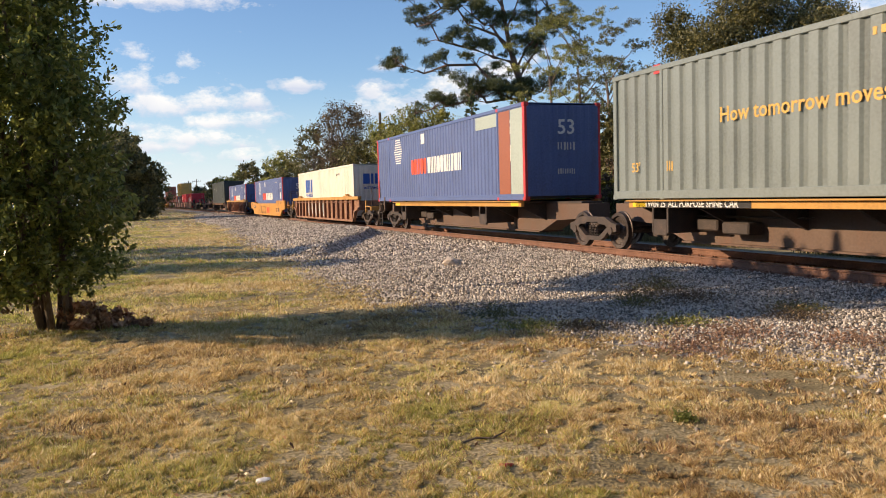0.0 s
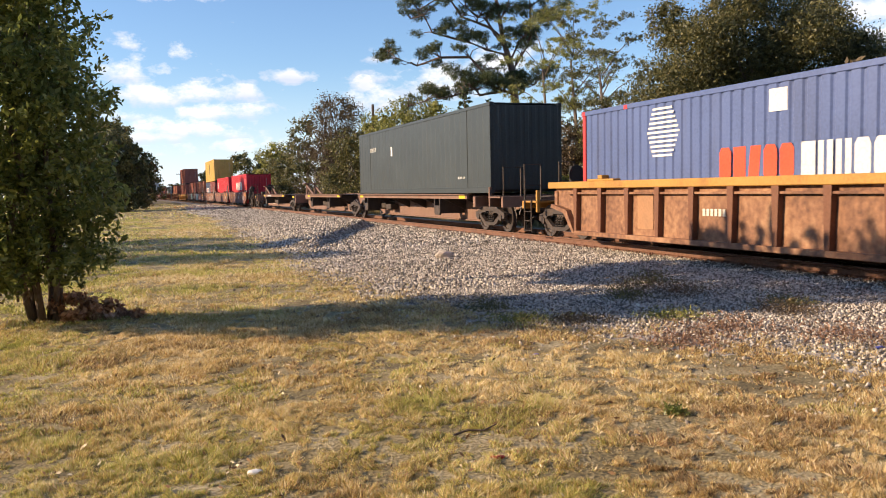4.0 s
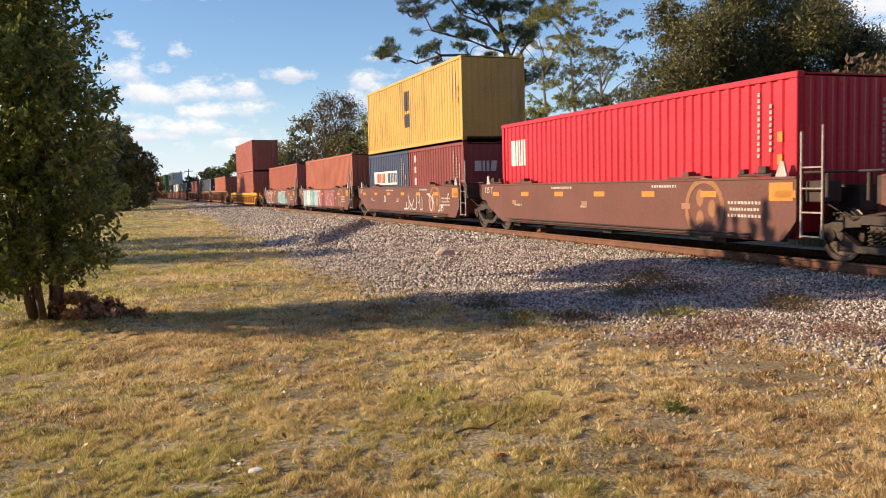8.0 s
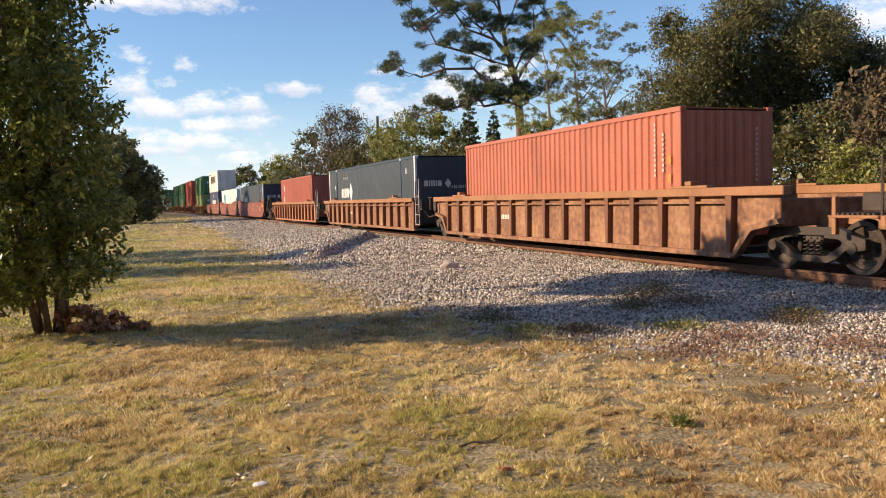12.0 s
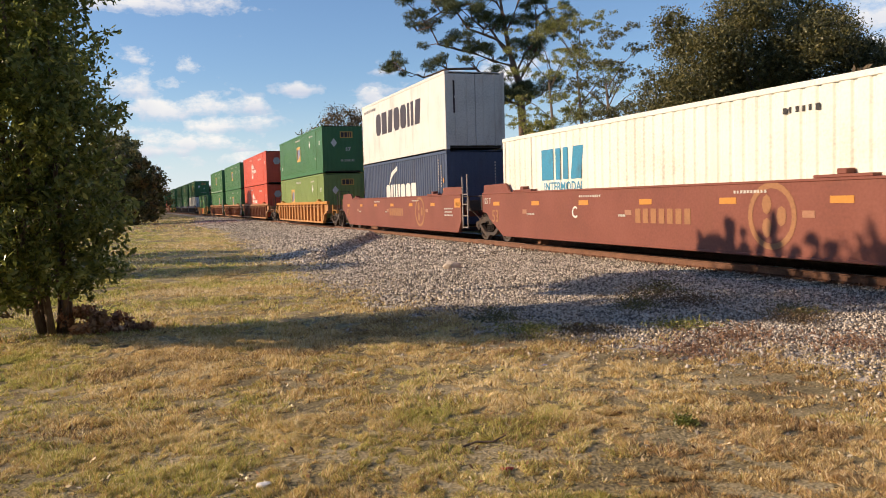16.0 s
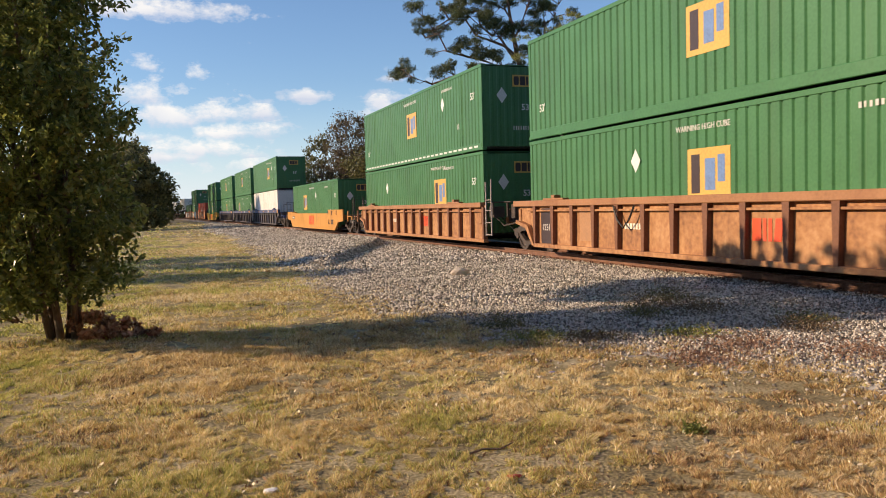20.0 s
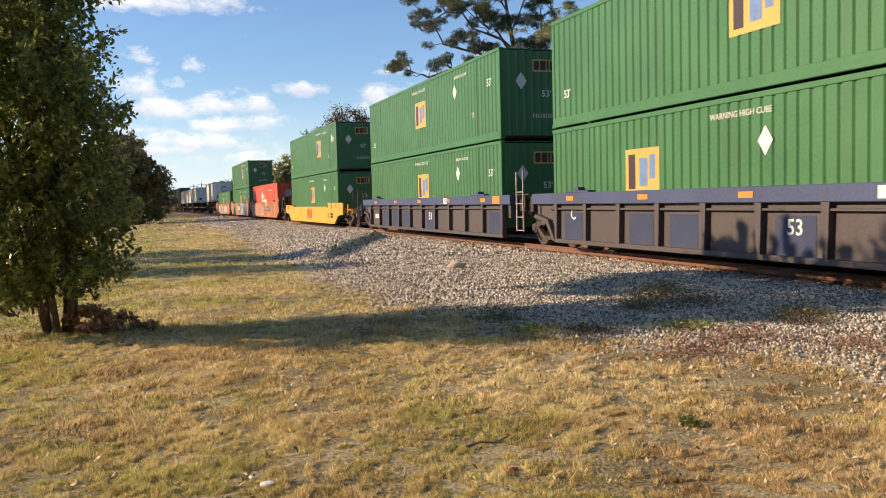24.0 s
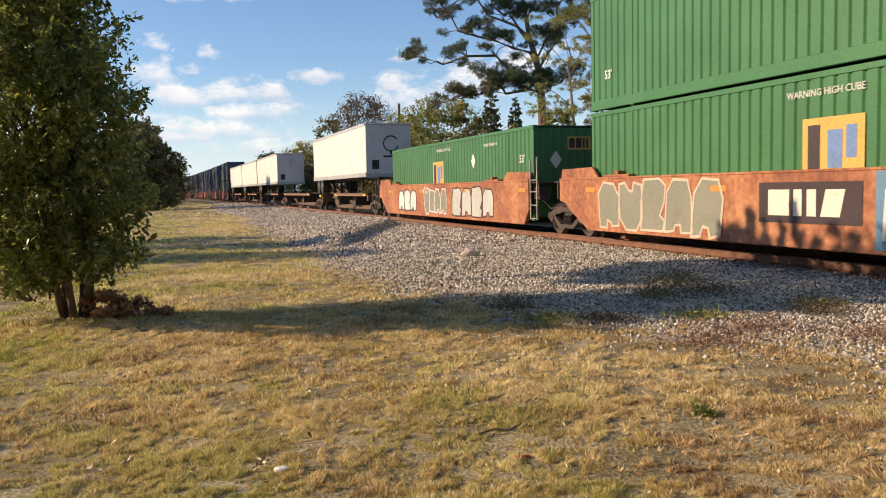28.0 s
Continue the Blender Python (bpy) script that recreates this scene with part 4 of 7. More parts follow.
    for e, kind in ((-1, front), (1, rear)):
        bulk = shared(("end_bulkhead", kind, top), lambda: boxes((-X + 0.1, X - 0.1, -0.08, 0.08, 0.8, min(1.3, top - 0.1)), (-0.5, 0.5, 0.0, 0.5, 0.75, 1.0), bevel=0.02), color)
        part("end_bulkhead", bulk, None, car).matrix_basis = pose(0, e * ((hr if e > 0 else hf) - 0.6), 0, 0, 0, 0 if e > 0 else 180)
        if kind == "deck":
            platform(car, e * (half + 0.15), e, chord if style != "smooth" else M_grimyshade, 1.45, 1.02)
            bogie(car, e * (half - 0.15))
            coupler(car, e * (half + 1.45), e)
            if style == "smooth" and e < 0:
                def reservoir():
                    b = bmesh.new()
                    bmesh.ops.create_cone(b, cap_ends=True, segments=16, radius1=0.19, radius2=0.19, depth=0.85, matrix=Matrix.Translation((-0.85, -0.25, 1.82)) @ pose(0, 0, 0, 90, 0, 0))
                    for y in (-0.55, 0.05):
                        box(b, -0.95, -0.75, y - 0.04, y + 0.04, 1.0, 1.7)
                    box(b, -1.3, -0.4, -0.9, 0.3, 1.55, 1.6)
                    box(b, -1.25, -1.0, -1.2, -0.95, 1.0, 1.75)
                    return b
                part("air_reservoir", shared(("air_reservoir",), reservoir, M_black), None, car, "black steel air tank on brackets").location = (0, -half + 0.35, 0)
        elif kind == "shared":
            bogie(car, e * (half - (0.9 if style.startswith("ribbed") else -0.2)))
            for nm, spec in (("valve_box", (-1.25, -0.75, 0.02, 0.3, 1.0, 1.45)), ("end_step", (-1.4, -0.4, 0.02, 0.5, 1.5, 1.54)), ("end_bracket", (-1.38, -1.3, 0.3, 0.36, 1.05, 1.5)), ("valve_box", (0.6, 1.2, 0.02, 0.4, 1.1, 1.5))):
                part(nm, shared((nm, spec), lambda: boxes(spec, bevel=0.015), M_grimyshade), None, car).location = (0, hr, 0)
            part("articulation", boxes((-0.35, 0.35, -0.5, 0.5, 0.75, 1.0), bevel=0.04), M_grimyshade, car).location = (0, e * (half + 0.2), 0)
        elif kind == "joint":
            def ladder_bm():
                b = bmesh.new()
                for yy, zt in ((-0.06, 2.2), (-0.52, 2.28)):
                    tube(b, [(-1.42, yy, 0.42), (-1.42, yy, zt)], 0.026, 6)
                for z in (0.45, 0.85, 1.25, 1.6):
                    tube(b, [(-1.42, -0.06, z), (-1.42, -0.52, z)], 0.016, 5)
                return b
            part("end_ladder", shared(("end_ladder",), ladder_bm, M_ladder), None, car, "pale steel ladder with tall stiles").location = (0, -hf, 0)

            def clutter_bm():
                b = boxes((-1.3, -0.9, -0.42, -0.02, 1.02, 1.38), (-1.4, 1.4, -0.5, -0.02, 1.5, 1.54), (-0.6, -0.2, -0.5, -0.05, 0.85, 1.3), (0.5, 1.0, -0.4, -0.02, 1.0, 1.45), (-1.42, -1.36, -0.62, -0.56, 1.1, 1.5), bevel=0.015)
                tube(b, [(-1.2, -0.3, 1.05), (-1.1, -0.8, 0.75), (-0.9, -1.3, 0.85), (-0.8, -1.8, 1.15)], 0.025, 5)
                return tube(b, [(-0.9, -0.2, 1.0), (-0.8, -0.9, 0.6), (-0.6, -1.6, 0.9)], 0.025, 5)
            part("brake_gear", shared(("brake_gear",), clutter_bm, M_grimyshade), None, car, "dark valve boxes and sagging hoses").location = (0, -hf, 0)
        if style == "smooth":
            for s in (-1, 1):
                if half > 9:
                    o = part("end_coaming", shared(("end_coaming",), lambda: slab(bmesh.new(), [(0, 1.61), (0.06, 1.86), (1.75, 1.88), (2.05, 1.61)], -0.03, 0.03), color), None, car)
                else:
                    o = part("guide_horn", shared(("guide_horn",), lambda: slab(bmesh.new(), [(0.28, 1.6), (0.36, 1.86), (0.44, 1.88), (0.56, 1.6)], -0.02, 0.02), P_print), None, car, "small white guide horn")
                    part("top_hardware", shared(("top_hardware",), lambda: boxes((-0.05, 0.05, 0.62, 1.5, 1.62, 1.67), (-0.06, 0.06, 0.75, 0.95, 1.67, 1.8), (-0.06, 0.06, 1.3, 1.42, 1.67, 1.76), bevel=0.01), M_grimyshade), None, car).matrix_basis = pose(s * (X - 0.08), e * (hr if e > 0 else hf), top - 1.58, 0, 0, 0 if e < 0 else 180)
                o.matrix_basis = pose(s * (X - 0.08), e * (hr if e > 0 else hf), top - 1.58, 0, 0, 0 if e < 0 else 180)
    car["size"] = (2 * X - 0.03, 2 * half, 1.6)
    return car


def spine_unit(half, label, color, stripe, front, rear, lettered=False, hitch=True):
    """One platform of a spine car: a narrow centre beam, side rails on outriggers, box pedestals."""
    car = tagged(new("spine_car"), label, "rail car", "spine car platforms of the train")
    part("centre_beam", shared(("centre_beam", half), lambda: slab(bmesh.new(), [(-half, 1.12), (-half, 0.72), (-half + 1.9, 0.62), (-half + 2.9, 0.27), (half - 2.9, 0.27), (half - 1.9, 0.62), (half, 0.72), (half, 1.12)], -0.33, 0.33), color), None, car)
    part("beam_flange", shared(("beam_flange", half), lambda: boxes((-0.42, 0.42, -half + 2.9, half - 2.9, 0.23, 0.274), bevel=0.005), color), None, car)
    r0, r1 = -half + (1.8 if hitch else 2.2), half - (6.9 if hitch else 2.2)          # reach of the side rails
    for s in (-1, 1):
        part("side_rail", shared(("side_rail", half, hitch), lambda: boxes((-0.05, 0.05, r0, r1, 1.05, 1.22), (-0.14, 0.05, r0, r1, 1.19, 1.222), bevel=0.006), stripe), None, car).location = (s * 1.3, 0, 0)
    n = 7
    for k in range(n):
        y = r0 + 0.4 + (r1 - r0 - 0.8) * k / (n - 1)
        def arm():
            o = bmesh.new()
            vs = [(0.3, 1.1), (1.26, 1.18), (1.26, 1.06), (0.3, 0.6)]
            a = [o.verts.new((x, -0.035, z)) for x, z in vs]
            b = [o.verts.new((x, 0.035, z)) for x, z in vs]
            o.faces.new(a)
            o.faces.new(list(reversed(b)))
            for i in range(4):
                o.faces.new((a[i], b[i], b[(i + 1) % 4], a[(i + 1) % 4]))
            bmesh.ops.recalc_face_normals(o, faces=o.faces)
            return o
        # outriggers and deck plate in this dark steel to blacken the shade below
        for turn in (0, 180):
            part("outrigger", shared(("outrigger",), arm, M_grimyshade), None, car).matrix_basis = pose(0, y, 0, 0, 0, turn)
    part("deck_plate", shared(("deck_plate", half, hitch), lambda: boxes((-1.24, 1.24, r0 + 0.1, r1 - 0.1, 1.183, 1.2), (-0.34, 0.34, -half + 0.4, half - 0.4, 1.12, 1.178), bevel=0.004), M_grimyshade), None, car)
    for y in (r0 + 0.2, r1 - 0.2):
        for s in (-1, 1):
            part("pedestal", shared(("pedestal",), lambda: boxes((-0.12, 0.12, -0.16, 0.16, 1.203, 1.228), bevel=0.008), color), None, car).location = (s * 1.15, y, 0)
    for y in (r0 + 0.45, r1 - 0.45):
        put(part("reflector", shared(("reflector",), lambda: plate2d((-0.28, 0.28, -0.06, 0.06)), paint("yellow_reflector", (0.85, 0.6, 0.02), streak=0.05)), None, car), SIDE, -1.352, y, 1.125)
    for y in (r0 + 3.0, r1 - 1.2):
        for s in (-1, 1):
            part("bolster", shared(("bolster",), lambda: boxes((-0.5, 0.5, -0.3, -0.24, 0.5, 1.18), (-0.5, 0.5, 0.24, 0.3, 0.5, 1.18), (0.42, 0.5, -0.24, 0.24, 0.45, 0.8), bevel=0.01), M_grimyshade), None, car).matrix_basis = pose(s * 0.84, y, 0, 0, 0, 0 if s > 0 else 180)
    if lettered:
        put(part("lettering_panel", plate2d((-1.9, 1.9, -0.075, 0.075)), M_black, car), SIDE, -1.352, half - 4.4, 1.13)
        put(part("lettering", word_mesh("TWIN 25' ALL PURPOSE SPINE CAR", 0.2, M_white), None, car), SIDE, -1.3575, half - 4.4, 1.13)
    brake = boxes((-0.75, -0.36, -0.5, 0.3, 0.5, 0.75), (-0.7, -0.4, 0.5, 1.2, 0.55, 0.8), (-0.6, -0.5, -2.0, 2.4, 0.83, 0.87), bevel=0.03)
    part("brake_gear", brake, M_grimyshade, car).location = (0, r1 - 2.8, 0)
    if hitch:
        h = bmesh.new()
        for s in (-0.28, 0.28):
            tube(h, [(s, 0, 1.15), (s, -0.08, 1.95)], 0.075, 6)
            tube(h, [(s, -2.3, 1.17), (s, -0.1, 1.82)], 0.07, 6)
            tube(h, [(s, -0.55, 1.16), (s, -0.3, 1.7)], 0.035, 5)
        box(h, -0.5, 0.5, -0.4, 0.22, 1.93, 2.0)
        box(h, -0.42, 0.42, -2.6, -2.0, 1.16, 1.24)
        part("trailer_hitch", h, color, car, "raised fifth-wheel hitch").location = (0, half - 1.55, 0)
        part("deck_beam", shared(("deck_beam", half), lambda: boxes((-0.52, 0.52, r1 + 0.1, half - 2.0, 0.86, 1.16), (-1.2, 1.2, half - 2.0, half - 1.85, 0.62, 1.17), bevel=0.015), color), None, car)
        part("step_panel", shared(("step_panel",), lambda: boxes((-1.25, -1.05, -0.9, 0.0, 0.95, 1.12), (1.05, 1.25, -0.9, 0.0, 0.95, 1.12), bevel=0.01), M_black), None, car).location = (0, half - 1.0, 0)
        put(part("reflector", shared(("reflector",), lambda: plate2d((-0.28, 0.28, -0.06, 0.06)), paint("yellow_reflector", (0.85, 0.6, 0.02), streak=0.05)), None, car), SIDE, -1.254, half - 1.4, 1.03)
    for e, kind in ((-1, front), (1, rear)):
        if kind in ("deck", "shared"):
            bogie(car, e * (half - (1.0 if kind == "deck" else 0.0)))
        if kind == "deck":
            coupler(car, e * half, e)
            platform(car, e * (half - 0.6), e, color, 1.2, 1.14)
    return car


# ---- trailers ----
def trailer(L, label, front_mark):
    """A dry van on its landing gear and wheels, loaded on a spine car."""
    t = tagged(new("semi_trailer"), label, "trailer", "trailers on the train")
    h0, h1, w = 0.98, 3.87, 2.59
    part("van_body", boxes((-w / 2, w / 2, -L / 2, L / 2, h0, h1), bevel=0.03), P_white, t)
    for s in (-1, 1):
        part("bottom_rail", boxes((-0.03, 0.03, -L / 2, L / 2, h0 - 0.05, h0 + 0.2), bevel=0.008), paint("aluminium", (0.5, 0.5, 0.5), 0.3), t).location = (s * (w / 2 + 0.012), 0, 0)
        part("top_rail", boxes((-0.03, 0.03, -L / 2, L / 2, h1 - 0.15, h1), bevel=0.008), paint("aluminium", (0.5, 0.5, 0.5), 0.3), t).location = (s * (w / 2 + 0.012), 0, 0)
    part("nose_frame", boxes((-w / 2 + 0.02, w / 2 - 0.02, -0.02, 0.02, h0 - 0.1, h0 + 0.12), (-w / 2 + 0.02, w / 2 - 0.02, -0.02, 0.02, h1 - 0.12, h1 - 0.02)), paint("aluminium", (0.5, 0.5, 0.5), 0.3), t).location = (0, -L / 2 - 0.015, 0)
    part("underframe", boxes((-0.5, 0.5, -L / 2 + 0.4, L / 2 - 0.3, h0 - 0.16, h0 - 0.004)), M_black, t)
    for y in (L / 2 - 1.4, L / 2 - 2.65):
        for s in (-1, 1):
            w_bm = bmesh.new()
            bmesh.ops.create_cone(w_bm, cap_ends=True, segments=20, radius1=0.5, radius2=0.5, depth=0.52, matrix=pose(0, 0, 0, 0, 90, 0))
            bmesh.ops.bevel(w_bm, geom=w_bm.edges[:], offset=0.03, segments=1, affect="EDGES")
            wh = part("wheel", w_bm, M_black, t)
            wh.location = (s * 0.98, y, 0.5)
            hub = bmesh.new()
            bmesh.ops.create_cone(hub, cap_ends=True, segments=14, radius1=0.28, radius2=0.2, depth=0.06, matrix=pose(0, 0, 0, 0, 90 * s, 0))
            part("rim", hub, M_wheel, wh).location = (s * 0.27, 0, 0)
    gear = bmesh.new()
    for s in (-0.8, 0.8):
        box(gear, s - 0.06, s + 0.06, -0.06, 0.06, 0.25, h0 - 0.05)
        box(gear, s - 0.12, s + 0.12, -0.12, 0.12, 0.22, 0.26)
    part("landing_gear", gear, M_grimyshade, t).location = (0, -L / 2 + 2.9, 0)
    if front_mark:
        r = bmesh.new()
        pts = [(0.42 * math.cos(a), 0.42 * math.sin(a), 0) for a in np.linspace(0.6, 6.0, 18)]
        tube(r, pts, 0.05, 4)
        o = part("ring_emblem", r, M_black, t)
        o.matrix_basis = Matrix.Translation((0.15, -L / 2 - 0.005, 2.75)) @ FRONT @ Matrix.Diagonal((1, 1, 0.15, 1))
        bm = plate2d((-0.5, 0.5, -0.05, 0.05), (-0.1, 0.1, 0.1, 0.35))
        put(part("small_print", bm, M_black, t), FRONT, 0.2, -L / 2 - 0.006, 2.05)
    put(part("dark_panel", plate2d((-0.2, 0.2, -0.25, 0.25)), M_black, t), FRONT, -0.75, -L / 2 - 0.006, 1.6)
    return t


# ---- the train, from its head to its tail: metres along the train, height over the rails ----
TRAIN = []


def aboard(ob, u, z=0.0):
    TRAIN.append((ob, u, z))
    if z > 2:       # twist locks between stacked boxes
        w, L, h = ob["size"]
        o = 1.98 if L > 14 else 0.09
        lock = shared(("twist_lock",), lambda: boxes((-0.06, 0.06, -0.07, 0.07, -0.04, 0.0), bevel=0.01), M_black)
        for x in (-w / 2 + 0.1, w / 2 - 0.1):
            for y in (-L / 2 + o, L / 2 - o):
                part("twist_lock", lock, None, ob).location = (x, y, 0)
    return ob


W_rust = mat("weathered_orange", (0.44, 0.21, 0.065), 0.7, dark=(0.3, 0.13, 0.045), light=(0.52, 0.28, 0.11), scale=1.1, fine=8, amount=0.3, bump=0.08, streaks=((0.13, 0.055, 0.03), 0.5, 1.8))
W_rustbrown = mat("rust_stained_orange", (0.35, 0.165, 0.065), 0.7, dark=(0.2, 0.085, 0.04), light=(0.46, 0.245, 0.11), scale=1.1, fine=8, amount=0.3, bump=0.08, streaks=((0.13, 0.055, 0.03), 0.5, 1.8))
W_brownrib = mat("dusty_brown", (0.25, 0.12, 0.062), 0.7, dark=(0.12, 0.055, 0.032), light=(0.38, 0.21, 0.11), scale=1.1, fine=8, amount=0.3, bump=0.08, streaks=((0.13, 0.055, 0.03), 0.5, 1.8))
W_chord = paint("faded_yellow_chord", (0.52, 0.27, 0.055), 0.6, 0.4, True)
W_yellow = paint("railcar_yellow", (0.56, 0.265, 0.05), 0.5, 0.45, True)
W_yellowbright = paint("bright_railcar_yellow", (0.70, 0.38, 0.045), 0.5, 0.35, True)
W_brown = paint("mineral_brown", (0.16, 0.062, 0.045), 0.65, 0.35, True)
W_brown2 = paint("mineral_red_brown", (0.22, 0.065, 0.042), 0.65, 0.35, True)
W_rustred = mat("rusted_red", (0.33, 0.125, 0.055), 0.75, dark=(0.19, 0.065, 0.035), light=(0.46, 0.22, 0.1), scale=0.9, fine=9, amount=0.3, bump=0.1, streaks=((0.14, 0.055, 0.03), 0.6, 1.3))
W_blue = paint("dull_navy_railcar", (0.055, 0.075, 0.16), 0.6, 0.3)
W_bluegrey = paint("grey_railcar", (0.082, 0.068, 0.066), 0.65, 0.5)
W_spine = paint("spine_brown", (0.24, 0.14, 0.1), 0.8, 0.6, True)
W_spinedark = paint("spine_dark", (0.13, 0.08, 0.055), 0.7, 0.4, True)
W_rustchord = paint("rusty_orange_chord", (0.36, 0.17, 0.075), 0.65, 0.5, True)
Z_WELL, Z_TOP, Z_SPINE = 0.362, 3.3, 1.23

S_SPINE = "brown spine car platform with yellow-tagged side rails"
# spine car with two boxes
aboard(spine_unit(8.6, "dark spine car platform with orange side rails and white lettering", W_spinedark, W_chord, "none", "shared", True, False), -296.6)
aboard(box_grey(), -297.5, Z_SPINE)
aboard(spine_unit(8.7, "dark spine car platform with orange side rails", W_spinedark, W_chord, "none", "deck", False, False), -277.9)
aboard(box_stack_blue(True), -276.5, Z_SPINE)
# single wells
L_RIB = "weathered well car with rusty ribs and yellow top chord"
aboard(well_car("ribbed", 9.95, W_brownrib, L_RIB, "deck", "deck", W_chord), -255.5)
aboard(box_cream(P_logoblue), -255.5, Z_WELL)
a = aboard(well_car("fish", 9.95, W_yellow, "smooth orange-yellow well car with dark scrawls", "deck", "deck"), -232.2)
aboard(box_stack_blue(), -232.2, Z_WELL)
aboard(well_car("ribbed", 9.95, W_brownrib, L_RIB, "deck", "deck", W_chord), -208.8)
aboard(box_stack_blue(), -208.8, Z_WELL)
# three-platform spine car, loaded once
aboard(spine_unit(9.3, S_SPINE, W_spine, W_spine, "deck", "shared", False, False), -186.0)
c = aboard(container(P_black, "faded black smooth-sided 53-foot container", pitch=0.5, depth=0.01, flat=0.8), -186.9, Z_SPINE)
bars(c, 6, 1.1, 0.25, 5.6, 2.05, seed=3)
mark(c, lambda: plate2d((-0.12, 0.12, -0.2, 0.2)), M_white, 2.6, 1.85, name="white_panel", key="bk")
bars(c, 3, 0.7, 0.1, -5.6, 0.55, seed=5)
aboard(spine_unit(8.85, S_SPINE, W_spine, W_spine, "none", "shared"), -167.75)
aboard(spine_unit(9.3, S_SPINE, W_spine, W_spine, "none", "deck"), -149.6)
# five-unit set of 40-foot wells
L_FIVE = "mineral brown smooth-sided well car with orange reflectors"
FIVE = [-129.4, -114.2, -98.7, -83.2, -68.0]
five = [aboard(well_car("smooth", 7.45, W_brown, L_FIVE + extra, "deck" if i == 0 else "joint", "deck" if i == 4 else "shared", top=1.43, bot=0.36), u)
        for i, (u, extra) in enumerate(zip(FIVE, ("", "", " and white scrawls", ", pale blue graffiti", ", cyan graffiti")))]
c = aboard(box40(P_red, "bright red ribbed 40-foot container with white mark", (5, 4.7, 0.8, -0.3, 1.72, 8), M_white), -129.4, Z_WELL)
c = aboard(box40(P_red, "red ribbed 40-foot container with small white mark", (3, 1.0, 0.75, 4.9, 2.0, 5), M_white), -114.15, Z_WELL)
c = aboard(box40(P_navy, "blue ribbed 20-foot container with white nameplate", None, None, 6.06, 2.59), -95.7, Z_WELL)
mark(c, lambda: plate2d((-1.8, 1.8, -0.3, 0.3)), M_white, 0.35, 1.5, name="nameplate", key="np")
mark(c, glyphs(3, 1.4, 0.42, 12), P_logored, 0.95, 1.5, name="wordmark", key="npw", proud=0.0045)
mark(c, glyphs(3, 1.4, 0.42, 13), P_navy, -0.75, 1.5, name="wordmark", key="npv", proud=0.0045)
c = aboard(box40(P_maroon, "maroon ribbed 20-foot container", None, None, 6.06, 2.59), -101.85, Z_WELL)
for i, z in enumerate((2.2, 1.75, 1.3)):
    bars(c, 1, 0.3, 0.34, 2.2, z, seed=i)
mark(c, glyphs(3, 0.9, 0.36, 17), M_white, -0.35, 1.75, "front", "wordmark", key="tx")
c = aboard(box40(P_yellow, "straw-yellow ribbed 40-foot container stacked on two small ones", None, None), -98.75, 3.022)
mark(c, glyphs(2, 0.75, 0.8, 21, stroke=0.3), P_logodark, 0.0, 1.95, name="emblem", key="ms1")
mark(c, glyphs(2, 0.75, 0.55, 22, stroke=0.3), P_logodark, 0.0, 1.15, name="emblem", key="ms2")
aboard(box40(P_salmon, "faded orange ribbed 40-foot container", None, None), -83.3, Z_WELL)
aboard(box40(P_oxide, "weathered red ribbed 40-foot container", None, None), -68.0, Z_WELL)
# single yellow well with two oxide boxes
aboard(well_car("ribbed", 9.95, W_yellow, "yellow ribbed well car with faded stencils", "deck", "deck", W_yellowbright, top=1.25, bot=0.24), -46.35)
c = aboard(box40(P_oxide, "oxide-red ribbed 40-foot container with white nameplate"), -46.35, Z_WELL)
mark(c, lambda: plate2d((-0.6, 0.6, -0.17, 0.17)), P_cream, 4.9, 2.2, name="nameplate", label="pale-edged sign", key="np2")
o = mark(c, lambda: plate2d((-0.56, 0.56, -0.14, 0.14)), P_logodark, 4.9, 2.2, name="sign_face", key="sf")
o.matrix_basis = Matrix.Translation((-0.0045, 0, 0)) @ o.matrix_basis
mark(c, glyphs(6, 1.0, 0.22, 41), M_white, 4.9, 2.2, name="wordmark", key="bc", proud=0.009)
aboard(box40(P_oxide, "oxide-red ribbed 40-foot container stacked on top"), -46.4, Z_TOP)
# three-unit ribbed set
RIB3 = [-23.2, -3.5, 16.3]
for i, u in enumerate(RIB3):
    aboard(well_car("ribbed", 9.55, W_brownrib if i != 2 else W_rustred, "dusty brown ribbed well car", "deck" if i == 0 else "joint", "deck" if i == 2 else "shared", W_rustchord), u)
aboard(box40(P_salmon, "salmon-orange ribbed 40-foot container"), -23.1, Z_WELL)
aboard(box_slate(), -3.5, Z_WELL)
c = aboard(box40(P_oxide, "dull red ribbed 40-foot container with white letters"), 16.2, Z_WELL)
bars(c, 1, 0.5, 0.6, 4.6, 2.2, seed=3)
bars(c, 1, 0.5, 0.6, 4.6, 1.4, seed=4)
# three-unit smooth brown set
for i, u in enumerate((39.9, 59.55, 79.3)):
    aboard(well_car("smooth", 9.6, W_brown2, "red-brown smooth-sided well car with orange reflectors", "deck" if i == 0 else "joint", "deck" if i == 2 else "shared"), u)
aboard(box_slate(), 39.9, Z_WELL)
aboard(box_cream(P_cyan), 59.55, Z_WELL)
c = aboard(box40(P_navy, "navy ribbed 40-foot container with white block letters"), 78.95, Z_WELL)
mark(c, glyphs(6, 4.5, 0.62, 31, stroke=0.32), M_white, -0.2, 1.5, name="wordmark", key="cm")
